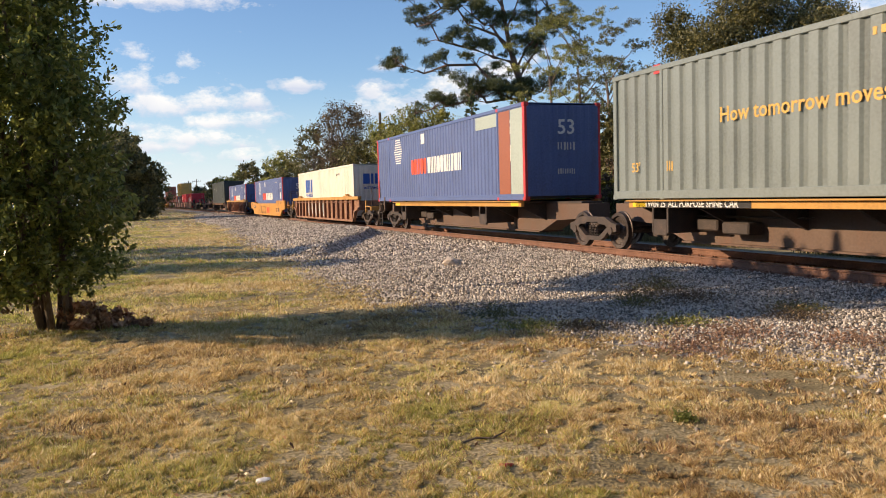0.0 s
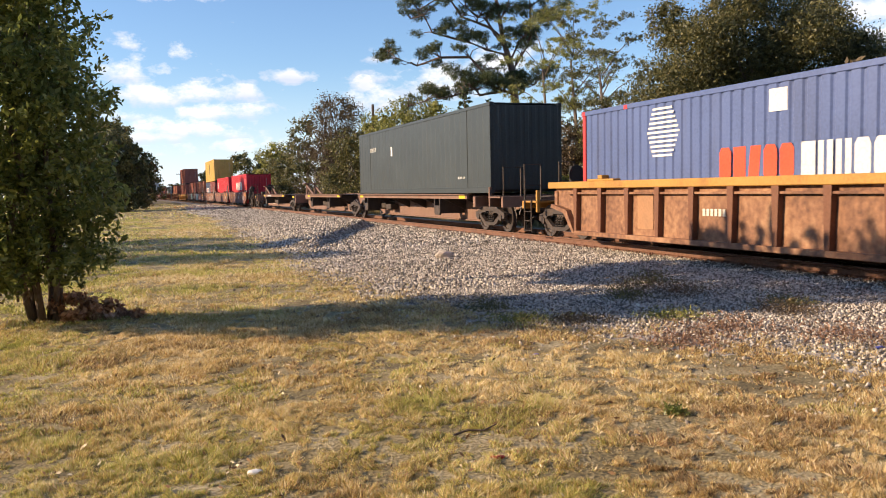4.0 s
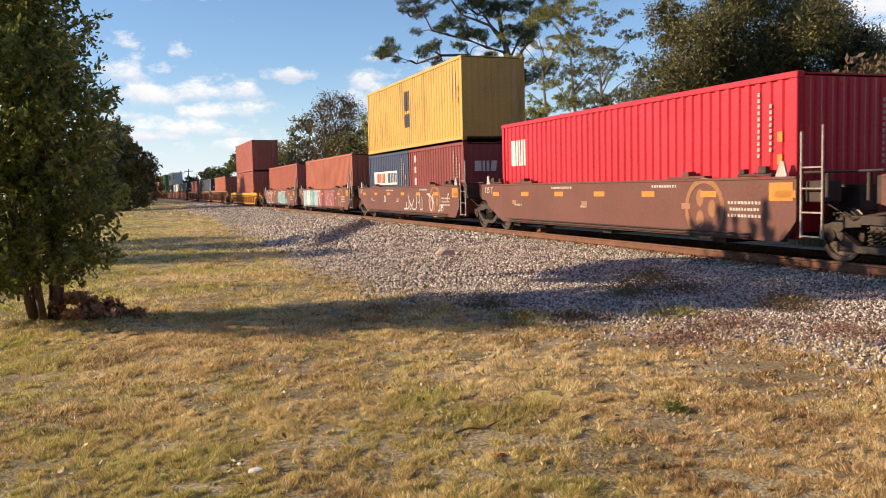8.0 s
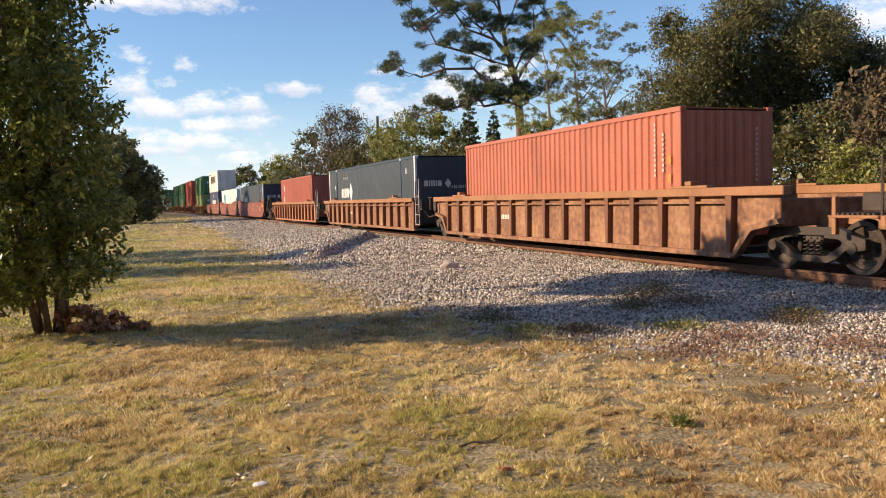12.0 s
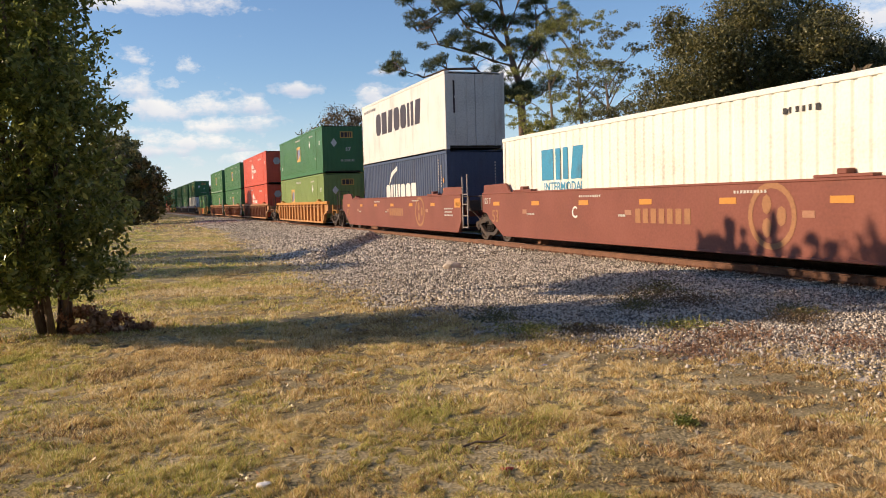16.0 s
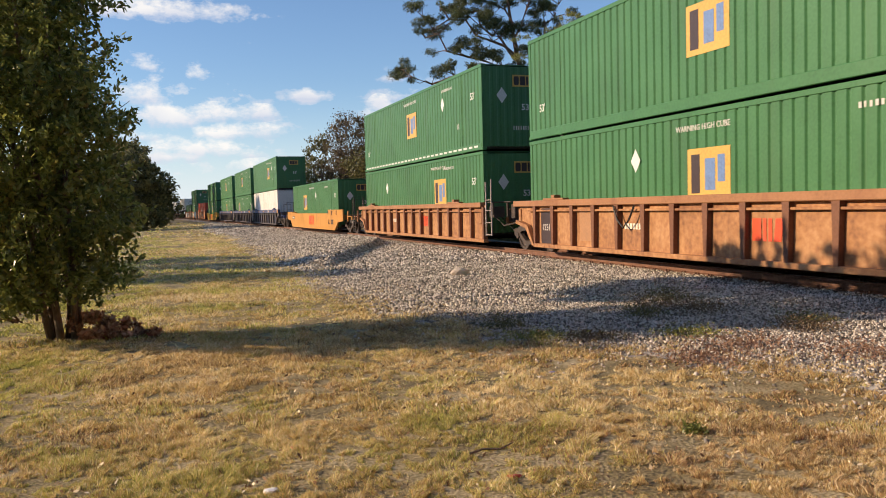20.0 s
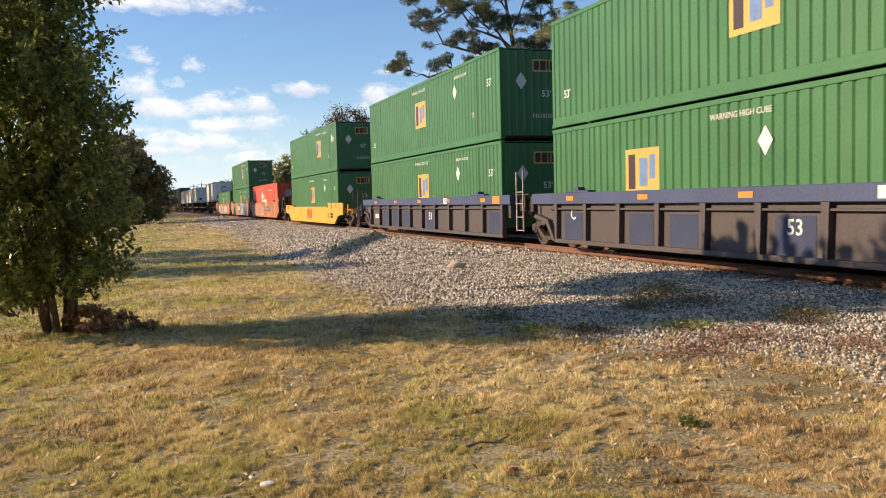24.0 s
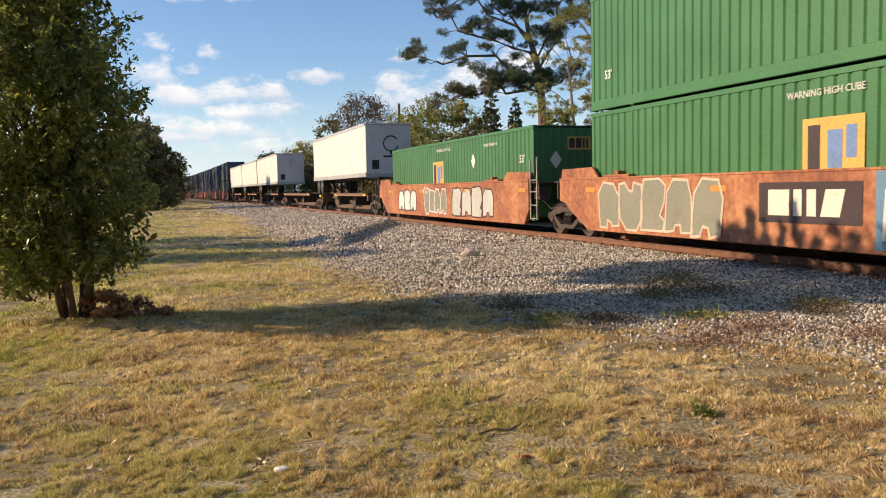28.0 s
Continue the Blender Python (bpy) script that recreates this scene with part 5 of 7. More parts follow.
mark(c, lambda: plate2d(poly=[[(-0.7, -0.5), (-0.6, -0.45), (-0.2, 0.15), (0.7, 0.42), (0.75, 0.22), (0.3, 0.12), (-0.1, -0.05)]]), M_white, 1.0, 2.2, name="swoosh_emblem", key="sw")
c = aboard(container(P_white, "white 40-foot container with large black block letters", L=12.19, h=2.9, w=2.44, pitch=2.0, depth=0.004, flat=0.8, posts=False, rail=0.16, doors=True), 78.95, Z_TOP)
mark(c, glyphs(7, 6.9, 1.0, 33, stroke=0.3), P_logodark, 0.06, 1.75, name="wordmark", key="cr")
bars(c, 9, 2.2, 0.16, 4.6, 2.55, P_logodark, seed=3)
bars(c, 1, 0.12, 1.6, -0.85, 1.9, P_logodark, "front", seed=1)
# single orange ribbed well with two green boxes
L_GREEN = "green ribbed 53-foot container with gold square emblem"
aboard(well_car("ribbed", 9.95, W_rust, "orange-yellow ribbed well car", "deck", "deck", W_yellow), 102.7)
aboard(box_gold(P_lime, "faded lime-green ribbed 53-foot container with gold emblem", 2.8, -4.6), 102.7, Z_WELL)
aboard(box_gold(P_green, L_GREEN), 102.7, Z_TOP)
# three-unit ribbed orange set
for i, u in enumerate((126.5, 145.9, 165.6)):
    aboard(well_car("ribbed", 9.55, W_rustbrown, "rust-stained orange ribbed well car", "deck" if i == 0 else "joint", "deck" if i == 2 else "shared", W_rustchord), u)
for z in (Z_WELL, Z_TOP):
    aboard(box_house(), 126.5, z)
    aboard(box_gold(P_green, L_GREEN, -0.25, 2.4 if z == Z_WELL else -4.25), 145.9, z)
    c = aboard(box_gold(P_green, L_GREEN, -3.6 if z == Z_WELL else -0.1, 4.0 if z == Z_WELL else None), 165.7, z)
for k in range(30):        # white tape along the foot of the upper box
    mark(c, lambda: plate2d((-0.17, 0.17, -0.035, 0.035)), M_white, -7.5 + 0.52 * k, 0.15, name="reflector_tape", key="dash").location.x -= 0.019
# single yellow
aboard(well_car("fish", 9.95, W_yellow, "smooth orange-yellow well car", "deck", "deck"), 188.7)
aboard(box_gold(P_green, L_GREEN, 2.9), 188.7, Z_WELL)
# three-unit blue set
for i, u in enumerate((213.2, 232.2, 251.8)):
    aboard(well_car("ribbed_tall", 9.5, W_bluegrey, "grey ribbed well car with dull blue top chord", "deck" if i == 0 else "joint", "deck" if i == 2 else "shared", W_blue, 1.5), u)
aboard(container(P_white, "dirty white ribbed 53-foot container", pitch=0.32), 213.2, Z_WELL)
aboard(box_gold(P_green, L_GREEN, -3.0), 213.2, Z_TOP)
for u in (232.0, 251.7):
    aboard(box_gold(P_green, L_GREEN, 3.7 if u < 240 else -0.15), u, Z_WELL)
    aboard(box_gold(P_green, L_GREEN), u, Z_TOP)
# single bright yellow
aboard(well_car("fish", 9.95, W_yellowbright, "bright yellow smooth well car with red stencil", "deck", "deck"), 275.6)
aboard(box_gold(P_green, L_GREEN, -0.3), 275.6, Z_WELL)
aboard(box_gold(P_green, L_GREEN, -2.85), 275.6, Z_TOP)
# three-unit rusty set with graffiti
for i, u in enumerate((299.0, 318.7, 338.6)):
    aboard(well_car("smooth", 9.6, W_rustred, "rusted red smooth-sided well car covered in graffiti", "deck" if i == 0 else "joint", "deck" if i == 2 else "shared"), u)
aboard(box_house(True), 299.0, Z_WELL)
aboard(box_gold(P_green, L_GREEN, -0.15), 318.5, Z_WELL)
aboard(box_gold(P_green, L_GREEN, -2.8), 318.5, Z_TOP)
aboard(box_gold(P_green, L_GREEN, 1.07), 338.2, Z_WELL)
# spine car with trailers
for i, u in enumerate((358.6, 376.4, 394.2, 412.0, 429.8)):
    aboard(spine_unit(8.75, S_SPINE, W_spinedark, W_spine, "deck" if i == 0 else "none", "deck" if i == 4 else "shared", False, i != 1), u)
aboard(trailer(16.15, "white box trailer on a spine car, ring emblem on nose", True), 359.8, 1.18)
for u in (395.6, 412.6, 429.6):
    aboard(trailer(16.15, "white box trailer riding on a spine car", False), u, 1.18)
# dark stacks at the tail
for i in range(9):
    u = 449.5 + 19.9 * i
    aboard(well_car("smooth", 9.6, W_brown2, "red-brown smooth-sided well car", "deck" if i % 3 == 0 else "joint", "deck" if i % 3 == 2 else "shared"), u)
    for z in (Z_WELL, Z_TOP):
        aboard(container(P_navy if i % 4 else P_slate, "dark blue ribbed 53-foot container", pitch=0.32), u, z)


def travelled(t):
    """How far the train has come since the fourteenth second."""
    return 21.928 * (t - 14) + 0.00124 * (t - 14) ** 2


def motions():
    for ob, u, z in TRAIN:
        rows = []
        for t in (0, 2, 4, 6, 8, 10, 12, 14, 16, 18, 20, 22, 24, 26, 28):
            x, y, a = track_point(u - travelled(t))
            rows.append((t, pose(x, y, RAIL_Z + z, 0, 0, a)))
        walk(ob, rows)


# ---- stencils, reflectors and graffiti on the cars ----
def on_car(u):
    """The car whose middle is nearest to that place on the train."""
    return min((o for o, uu, z in TRAIN if o.name.startswith(("well_car", "spine_car"))), key=lambda o: abs(next(uu for oo, uu, z in TRAIN if oo is o) - u))


def stencil(car, bm, material, y, z, name="stencil", label="", x=-1.474):
    ribs = sorted({round(c.location.y, 3) for c in car.children if c.name.startswith("rib")})
    if ribs and x > -1.34:       # on a ribbed web: in the middle of the nearest bay
        y = min(((a + b) / 2 for a, b in zip(ribs, ribs[1:])), key=lambda v: abs(v - y))
    return put(part(name, bm, material, car, label), SIDE, x, y, z)


def scrawl(width, height_, seed, strokes=9, thick=0.06, reach=1.0):
    """Loops and hooks of spray paint, one flat ribbon a stroke: no letters."""
    r = random.Random(seed)
    bm = bmesh.new()
    for i in range(strokes):
        cx = -width / 2 + width * (i + 0.5) / strokes
        n = r.randint(4, 6)
        pts, a = [], r.uniform(0, 6.28)
        px, py = cx, r.uniform(-0.4, 0.4) * height_
        for k in range(n * 4):
            a += r.uniform(-0.55, 0.75)
            px += math.cos(a) * 0.09 * reach
            py += math.sin(a) * 0.12 * reach
            py = max(-height_ / 2, min(height_ / 2, py))
            px = max(cx - width / strokes * 0.8, min(cx + width / strokes * 0.8, px))
            pts.append((px, py))
        prev = None
        for k in range(len(pts) - 1):
            d = Vector((pts[k + 1][0] - pts[k][0], pts[k + 1][1] - pts[k][1]))
            if d.length < 1e-4:
                continue
            nrm = Vector((-d.y, d.x)).normalized() * thick / 2
            zz = 0.003 + 0.0004 * i
            a0, a1 = (prev if prev else (bm.verts.new((pts[k][0] + nrm.x, pts[k][1] + nrm.y, zz)), bm.verts.new((pts[k][0] - nrm.x, pts[k][1] - nrm.y, zz))))
            b0, b1 = bm.verts.new((pts[k + 1][0] + nrm.x, pts[k + 1][1] + nrm.y, zz)), bm.verts.new((pts[k + 1][0] - nrm.x, pts[k + 1][1] - nrm.y, zz))
            bm.faces.new((a1, b1, b0, a0))
            prev = (b0, b1)
    return bm


def fat_shapes(width, height_, n, seed):
    """Bulging filled shapes side by side, as the bodies of a mural."""
    r = random.Random(seed)
    bm = bmesh.new()
    for i in range(n):
        cx, w = -width / 2 + width * (i + 0.5) / n, width / n * 0.62
        vs = []
        for k in range(12):
            a = k * math.pi / 6
            f = r.uniform(0.72, 1.08)
            vs.append(bm.verts.new((cx + w * math.copysign(abs(math.cos(a)) ** 0.6, math.cos(a)) * f * 0.8, height_ / 2 * math.copysign(abs(math.sin(a)) ** 0.6, math.sin(a)) * f, 0.0015 + 0.0003 * i)))
        bm.faces.new(vs)
    return bm


def bodies(width, height_, n, seed, rim=0.0):
    """Fat leaning blocks with rounded shoulders and a notch, side by side; rim: only their outlines, so wide."""
    r = random.Random(seed)
    bm = bmesh.new()
    for i in range(n):
        cx, hw, hh, lean = -width / 2 + width * (i + 0.5) / n, width / n * 0.52, height_ / 2 * r.uniform(0.85, 1.05), r.uniform(-0.14, 0.2)
        k = r.randrange(3)
        pts = [(-0.95, -1), (-0.3, -1), (-0.15, -0.72), (0.15, -0.72), (0.3, -1), (0.95, -0.95), (0.9, 0.3), (0.55, 0.95), (-0.5, 1), (-0.9, 0.5)] if k == 0 else \
            [(-0.9, -0.9), (-0.4, -1), (0.8, -0.95), (0.95, -0.5), (0.62, -0.35), (0.9, 0.1), (0.9, 0.75), (0.4, 1), (-0.85, 0.95), (-1, 0.1)] if k == 1 else \
            [(-0.85, -0.6), (-0.4, -1), (0.5, -1), (0.95, -0.55), (0.95, 0.9), (0.4, 0.95), (0.2, 0.62), (-0.15, 0.6), (-0.35, 1), (-0.95, 0.9)]
        pts = [(cx + hw * (u + r.uniform(-0.08, 0.08)) + lean * v * hh, hh * (v + r.uniform(-0.06, 0.06))) for u, v in pts]
        z = 0.0015 + 0.0004 * i
        if not rim:
            bm.faces.new([bm.verts.new((u, v, z)) for u, v in pts])
            continue
        m = len(pts)
        for a in range(m):
            p0, p1 = Vector(pts[a]), Vector(pts[(a + 1) % m])
            d = (p1 - p0).normalized() * rim * 0.4
            nn = Vector((-d.y, d.x)).normalized() * rim / 2
            bm.faces.new([bm.verts.new((*q, z + 0.002 + 0.0001 * a)) for q in (p0 - d + nn, p0 - d - nn, p1 + d - nn, p1 + d + nn)])
    return bm


def mural(car, width, height_, n, seed, fill, rim, y, z, label):
    stencil(car, bodies(width, height_, n, seed), fill, y, z, "graffiti", label)
    stencil(car, bodies(width, height_, n, seed, 0.055), rim, y, z, "graffiti_outline", "sprayed outlines", x=-1.4765)


G_white, G_cyan, G_blue, G_grey, G_pink, G_dark = (paint(n, c, 0.5, 0.3) for n, c in (("spray_white", (0.7, 0.69, 0.66)), ("spray_cyan", (0.16, 0.4, 0.42)), ("spray_pale_blue", (0.36, 0.52, 0.6)),
                                                                                    ("spray_olive_grey", (0.25, 0.25, 0.19)), ("spray_pink", (0.4, 0.1, 0.11)), ("spray_dark", (0.07, 0.035, 0.03))))
G_faint = paint("spray_pale_rust", (0.42, 0.2, 0.12), 0.6, 0.5)
G_cream = paint("spray_cream", (0.62, 0.5, 0.38), 0.5, 0.5)
P_ring = paint("faded_ring", (0.36, 0.17, 0.075), 0.7, 0.3)


def ring(radius):
    bm = bmesh.new()
    o = [bm.verts.new((radius * math.cos(a), radius * math.sin(a), 0.003)) for a in np.linspace(0, 2 * math.pi, 25)[:-1]]
    i = [bm.verts.new((radius * 0.82 * math.cos(a), radius * 0.82 * math.sin(a), 0.003)) for a in np.linspace(0, 2 * math.pi, 25)[:-1]]
    for k in range(24):
        bm.faces.new((o[k], o[(k + 1) % 24], i[(k + 1) % 24], i[k]))
    for a in (0.0, 2.1, 4.2):
        c = Vector((radius * 0.4 * math.cos(a), radius * 0.4 * math.sin(a)))
        bm.faces.new([bm.verts.new((c.x + radius * 0.2 * math.cos(b), c.y + radius * 0.3 * math.sin(b), 0.003)) for b in np.linspace(0, 2 * math.pi, 9)[:-1]])
    return bm


def smooth_marks(u, half, seed, drop=0.0):
    car = on_car(u)
    r = random.Random(seed)
    n = 7
    for k in range(n):
        y = -half + 1.4 + (2 * half - 2.8) * k / (n - 1)
        stencil(car, shared(("reflector_tape",), lambda: plate2d((-0.24, 0.24, -0.06, 0.06)), M_amber), None, y, 1.26 - drop, "reflector_tape")
        if k % 2:
            stencil(car, shared(("reflector_faded",), lambda: plate2d((-0.14, 0.14, -0.06, 0.06)), paint("faded_reflector", (0.4, 0.2, 0.12))), None, y + 0.7, 1.02 - drop, "reflector_tape")
    stencil(car, plate2d((-0.28, 0.28, -0.16, 0.16)), M_amber, -half + (1.5 if "end_ladder" in [c.name.split(".")[0] for c in car.children] else 0.75), 1.3 - drop, "amber_panel")
    stencil(car, ring(0.6), P_ring, {-129.4: 4.25, -83.2: -4.5, 39.9: 3.3, 59.55: -3.9}.get(u, -3.9), 0.98 - drop, "round_emblem", "faded round emblem")
    for k, (y, z, w) in enumerate(((-half + 2.4, 1.1, 0.9), (-half + 2.4, 0.98, 0.8), (-half + 2.4, 0.86, 0.9), (half * 0.25, 1.42, 1.1), (half * 0.6, 0.95, 0.5), (-half * 0.35, 1.42, 0.9), (half * 0.1, 0.95, 0.3))):
        m = 10
        stencil(car, plate2d(*[(-w / 2 + w * i / m, -w / 2 + w * (i + r.uniform(0.4, 0.75)) / m, -0.027, 0.027) for i in range(m)]), P_print, y, z - drop, "small_print")
    if drop:            # air pipes along the foot of the side
        for z in (0.4, 0.46):
            part("air_pipe", shared(("air_pipe", half), lambda: tube(bmesh.new(), [(0, -half + 2.2, 0), (0, half - 2.4, 0)], 0.018, 6), M_grimyshade), None, car).location = (-1.52, 0, z - 0.02)
    return car


for i, u in enumerate(FIVE):
    smooth_marks(u, 7.45, 40 + i, 0.1)
for i, u in enumerate((39.9, 59.55, 79.3)):
    car = smooth_marks(u, 9.6, 60 + i)
    stencil(car, word_mesh("53", 0.55, P_ring), None, 8.3, 0.85, "lettering")
    stencil(car, plate2d(*[(-0.9 + 0.3 * k, -0.7 + 0.3 * k, -0.16, 0.16) for k in range(7)]), P_ring, -2.6 if i == 0 else -0.5, 0.95, "faded_number")
# unit numbers and letters
for u, y, txt in ((-129.4, -1.65, "A"), (-98.7, 2.6, "D"), (59.55, 3.2, "C"), (232.2, 5.9, "C")):
    stencil(on_car(u), word_mesh(txt, 0.42, M_white), None, y, 0.92 if u < 0 else 1.0 if u < 200 else 0.95, "lettering", x=-1.476 if u < 200 else -1.335)
for u, y in ((-129.4, 6.6), (-114.2, 6.6), (-98.7, 6.6), (-83.2, 6.6), (39.9, 8.95), (59.55, 8.95)):
    stencil(on_car(u), word_mesh("125 T", 0.26, P_faded), None, y, 1.34 if u > 0 else 1.27, "lettering", x=-1.476)
for u in (126.5, 145.9):
    stencil(on_car(u), plate2d((-0.34, 0.34, -0.5, 0.5)), P_logodark, 7.1, 0.8, "dark_panel", "black panel with a pale unit number", x=-1.332)
    stencil(on_car(u), word_mesh("1251", 0.26, P_faded), None, 7.1, 0.75, "lettering", x=-1.338)
# sprayed cars of the five-unit set
stencil(on_car(-98.7), scrawl(2.3, 0.6, 3, 7, 0.05), G_white, -1.2, 0.85, "graffiti", "white scrawl")
stencil(on_car(-98.7), scrawl(2.2, 0.6, 4, 7, 0.05), G_white, -4.2, 0.85, "graffiti", "white scrawl")
c5 = on_car(-83.2)
for k in range(5):
    stencil(c5, plate2d((-0.52, 0.52, -0.5, 0.5)), (G_blue, G_white, G_cyan, G_blue, G_pink)[k], 5.2 - 1.12 * k, 0.88, "graffiti", "pale blue and white sprayed panel")
stencil(c5, scrawl(5.5, 0.9, 6, 12, 0.07), G_white, 3.0, 0.88, "graffiti", "white outlines")
stencil(c5, plate2d((-1.15, 1.15, -0.5, 0.5)), G_pink, -1.75, 0.87, "graffiti", "faded pink sprayed panel")
for k, (dy, dz) in enumerate(((-0.8, 0.25), (-0.3, -0.1), (0.2, 0.22), (0.7, -0.25), (0.45, 0.05), (-0.6, -0.3))):
    stencil(c5, plate2d((-0.12, 0.12, -0.09, 0.09)), G_cyan, -1.75 + dy, 0.87 + dz, "spray_dab", x=-1.4785)
c6 = on_car(-68.0)
mural(c6, 2.9, 0.95, 4, 12, paint("spray_maroon", (0.2, 0.06, 0.05), 0.6, 0.4), G_white, 4.3, 0.88, "maroon shapes outlined in white")
mural(c6, 3.1, 0.98, 5, 14, G_cyan, G_white, -1.0, 0.9, "cyan shapes outlined in white")
stencil(c6, fat_shapes(0.9, 0.5, 2, 19), G_cyan, -3.0, 0.62, "graffiti", "cyan sprayed tail")
for k, y in enumerate((4.4, 3.3, 2.2, 1.1, 0.0, -1.1)):
    stencil(on_car(-255.5), fat_shapes(0.85, 0.95, 1, 70 + k), paint("spray_light_grey", (0.5, 0.5, 0.46), 0.5, 0.3), y, 0.82, "graffiti", "pale grey sprayed shape", x=-1.3285)
# smooth yellow cars
for u, red in ((-232.2, False), (188.7, True), (275.6, True)):
    car = on_car(u)
    stencil(car, plate2d((-0.5, 0.5, -0.1, 0.1)), P_logodark, 7.1, 0.86, "number_panel")
    stencil(car, plate2d(*[(-0.42 + 0.12 * k, -0.34 + 0.12 * k, -0.055, 0.055) for k in range(7)]), M_white, 7.1, 0.86, "number_bars", x=-1.4785)
    stencil(car, word_mesh("53", 0.42, P_logodark), None, -6.0, 0.62, "lettering")
    stencil(car, plate2d((-0.35, 0.35, 0.02, 0.14), (-0.35, 0.35, -0.14, -0.02)), P_logodark, -7.0, 0.65, "data_panel")
    for k, y in enumerate((-8.2, -6.9, -5.8, 8.8)):
        stencil(car, plate2d((-0.05, 0.05, -0.12, 0.12), (0.09, 0.14, -0.12, 0.12)), P_logodark, y, 1.22 if k < 3 else 1.1, "slot")
    stencil(car, plate2d((-0.3, 0.3, -0.14, 0.14)), M_amber, -9.0, 1.1, "amber_panel")
    if red:
        stencil(car, glyphs(3, 1.8, 0.6, 9, stroke=0.3)(), P_logored, 0.0 if u > 200 else -0.3, 0.72, "red_stencil", "worn red block stencil")
stencil(on_car(-232.2), scrawl(3.6, 0.6, 21, 10, 0.06), G_dark, 2.0, 0.62, "graffiti", "dark scrawl")
stencil(on_car(-232.2), glyphs(3, 1.6, 0.5, 9, stroke=0.3)(), P_logored, -1.4, 0.6, "red_stencil", "worn red block stencil")
sp = on_car(-149.6)
stencil(sp, plate2d(*[(-0.95 + 0.21 * k, -0.8 + 0.21 * k, -0.07, 0.07) for k in range(9)]), G_white, -0.75, 1.13, "faded_number", x=-1.353)
stencil(sp, scrawl(3.2, 0.5, 61, 9, 0.06), G_cream, 3.3, 0.66, "graffiti", "pale scrawl", x=-0.334)
# rusty set covered in graffiti
ca, cb, cc = on_car(299.0), on_car(318.7), on_car(338.6)
for car in (ca, cb, cc):
    for k in range(4):
        stencil(car, plate2d((-0.25, 0.25, -0.06, 0.06)), M_amber, -8 + k * 5.2, 1.3, "reflector_tape")
mural(ca, 3.9, 1.05, 5, 31, G_faint, G_cream, 4.7, 0.92, "pale rust shapes outlined in cream")
mural(ca, 3.3, 1.0, 4, 32, G_faint, G_cream, 0.9, 0.92, "pale rust shapes outlined in cream")
stencil(ca, scrawl(1.0, 0.5, 36, 5, 0.035), G_white, 7.4, 1.18, "graffiti", "thin white scrawl")
stencil(ca, plate2d((-1.5, 1.5, -0.2, 0.2)), P_logodark, -3.1, 1.0, "number_panel")
stencil(ca, plate2d(*[(-1.35 + 0.3 * k, -1.21 + 0.3 * k, -0.12, 0.12) for k in range(9)]), P_faded, -3.1, 1.0, "number_bars", x=-1.4785)
stencil(ca, scrawl(1.0, 0.3, 33, 4, 0.04), G_white, -2.2, 1.38, "graffiti", "thin white scrawl")
stencil(ca, word_mesh("53", 0.5, P_logodark), None, 8.2, 0.95, "lettering")
mural(cb, 4.9, 1.2, 5, 41, G_grey, G_cream, 4.7, 0.92, "olive-grey shapes with cream outlines")
stencil(cb, plate2d((-1.2, 1.2, -0.36, 0.36)), P_logodark, 0.0, 1.04, "black_panel", "black panel with pale block stencil")
stencil(cb, glyphs(3, 1.9, 0.46, 9, stroke=0.3)(), P_cream, 0.0, 1.04, "pale_stencil", x=-1.4785)
stencil(cb, plate2d((-2.3, 2.3, -0.62, 0.62)), paint("spray_steel_blue", (0.12, 0.24, 0.36), 0.5, 0.3), -3.75, 0.93, "graffiti", "steel-blue sprayed panel")
stencil(cb, bodies(4.2, 1.0, 5, 44, 0.06), G_white, -3.75, 0.98, "graffiti_outline", "white sprayed outlines", x=-1.4785)
stencil(cb, scrawl(3.2, 0.5, 46, 6, 0.04), G_white, -3.6, 0.7, "graffiti", "thin white runs", x=-1.4785)
stencil(cb, scrawl(1.2, 0.5, 45, 4, 0.05), G_white, -6.3, 1.05, "graffiti", "thin white scrawl")
mural(cc, 2.8, 1.0, 3, 51, G_white, G_dark, 4.6, 0.9, "white shapes with dark outlines")
mural(cc, 2.9, 1.05, 4, 52, G_grey, G_white, 0.6, 0.9, "olive-grey shapes with white outlines")
mural(cc, 4.2, 1.1, 4, 53, paint("spray_light_grey", (0.5, 0.5, 0.46), 0.5, 0.3), G_dark, -3.6, 0.9, "light grey shapes with dark outlines")
# stencils between the ribs
for u, txt in ((-46.35, "53"), (102.7, "53"), (251.8, "53"), (232.2, "53")):
    car = on_car(u)
    stencil(car, word_mesh(txt, 0.4, M_white if u > 200 else P_logodark), None, -0.55 if u > 200 else -2.2, 0.78, "lettering", x=-1.332)
for u in (-46.35, 126.5, 145.9, 165.6):
    stencil(on_car(u), glyphs(3, 0.85, 0.42, 9, stroke=0.3)(), P_logored, -2.2 if u > 0 else -1.0, 0.85, "red_stencil", "worn red block stencil", x=-1.332)
for u in (-23.2, -3.5, 126.5, 145.9, 165.6, -255.5, -208.8):
    car = on_car(u)
    stencil(car, plate2d(*[(-0.36 + 0.12 * k, -0.28 + 0.12 * k, -0.07, 0.07) for k in range(6)]), P_cream, 2.9, 0.85, "small_print", x=-1.332)
    stencil(car, plate2d((-0.3, 0.3, -0.38, 0.38)), paint("pale_primer", (0.44, 0.23, 0.11)), 5.1, 0.82, "primer_patch", x=-1.332)
ch = bmesh.new()
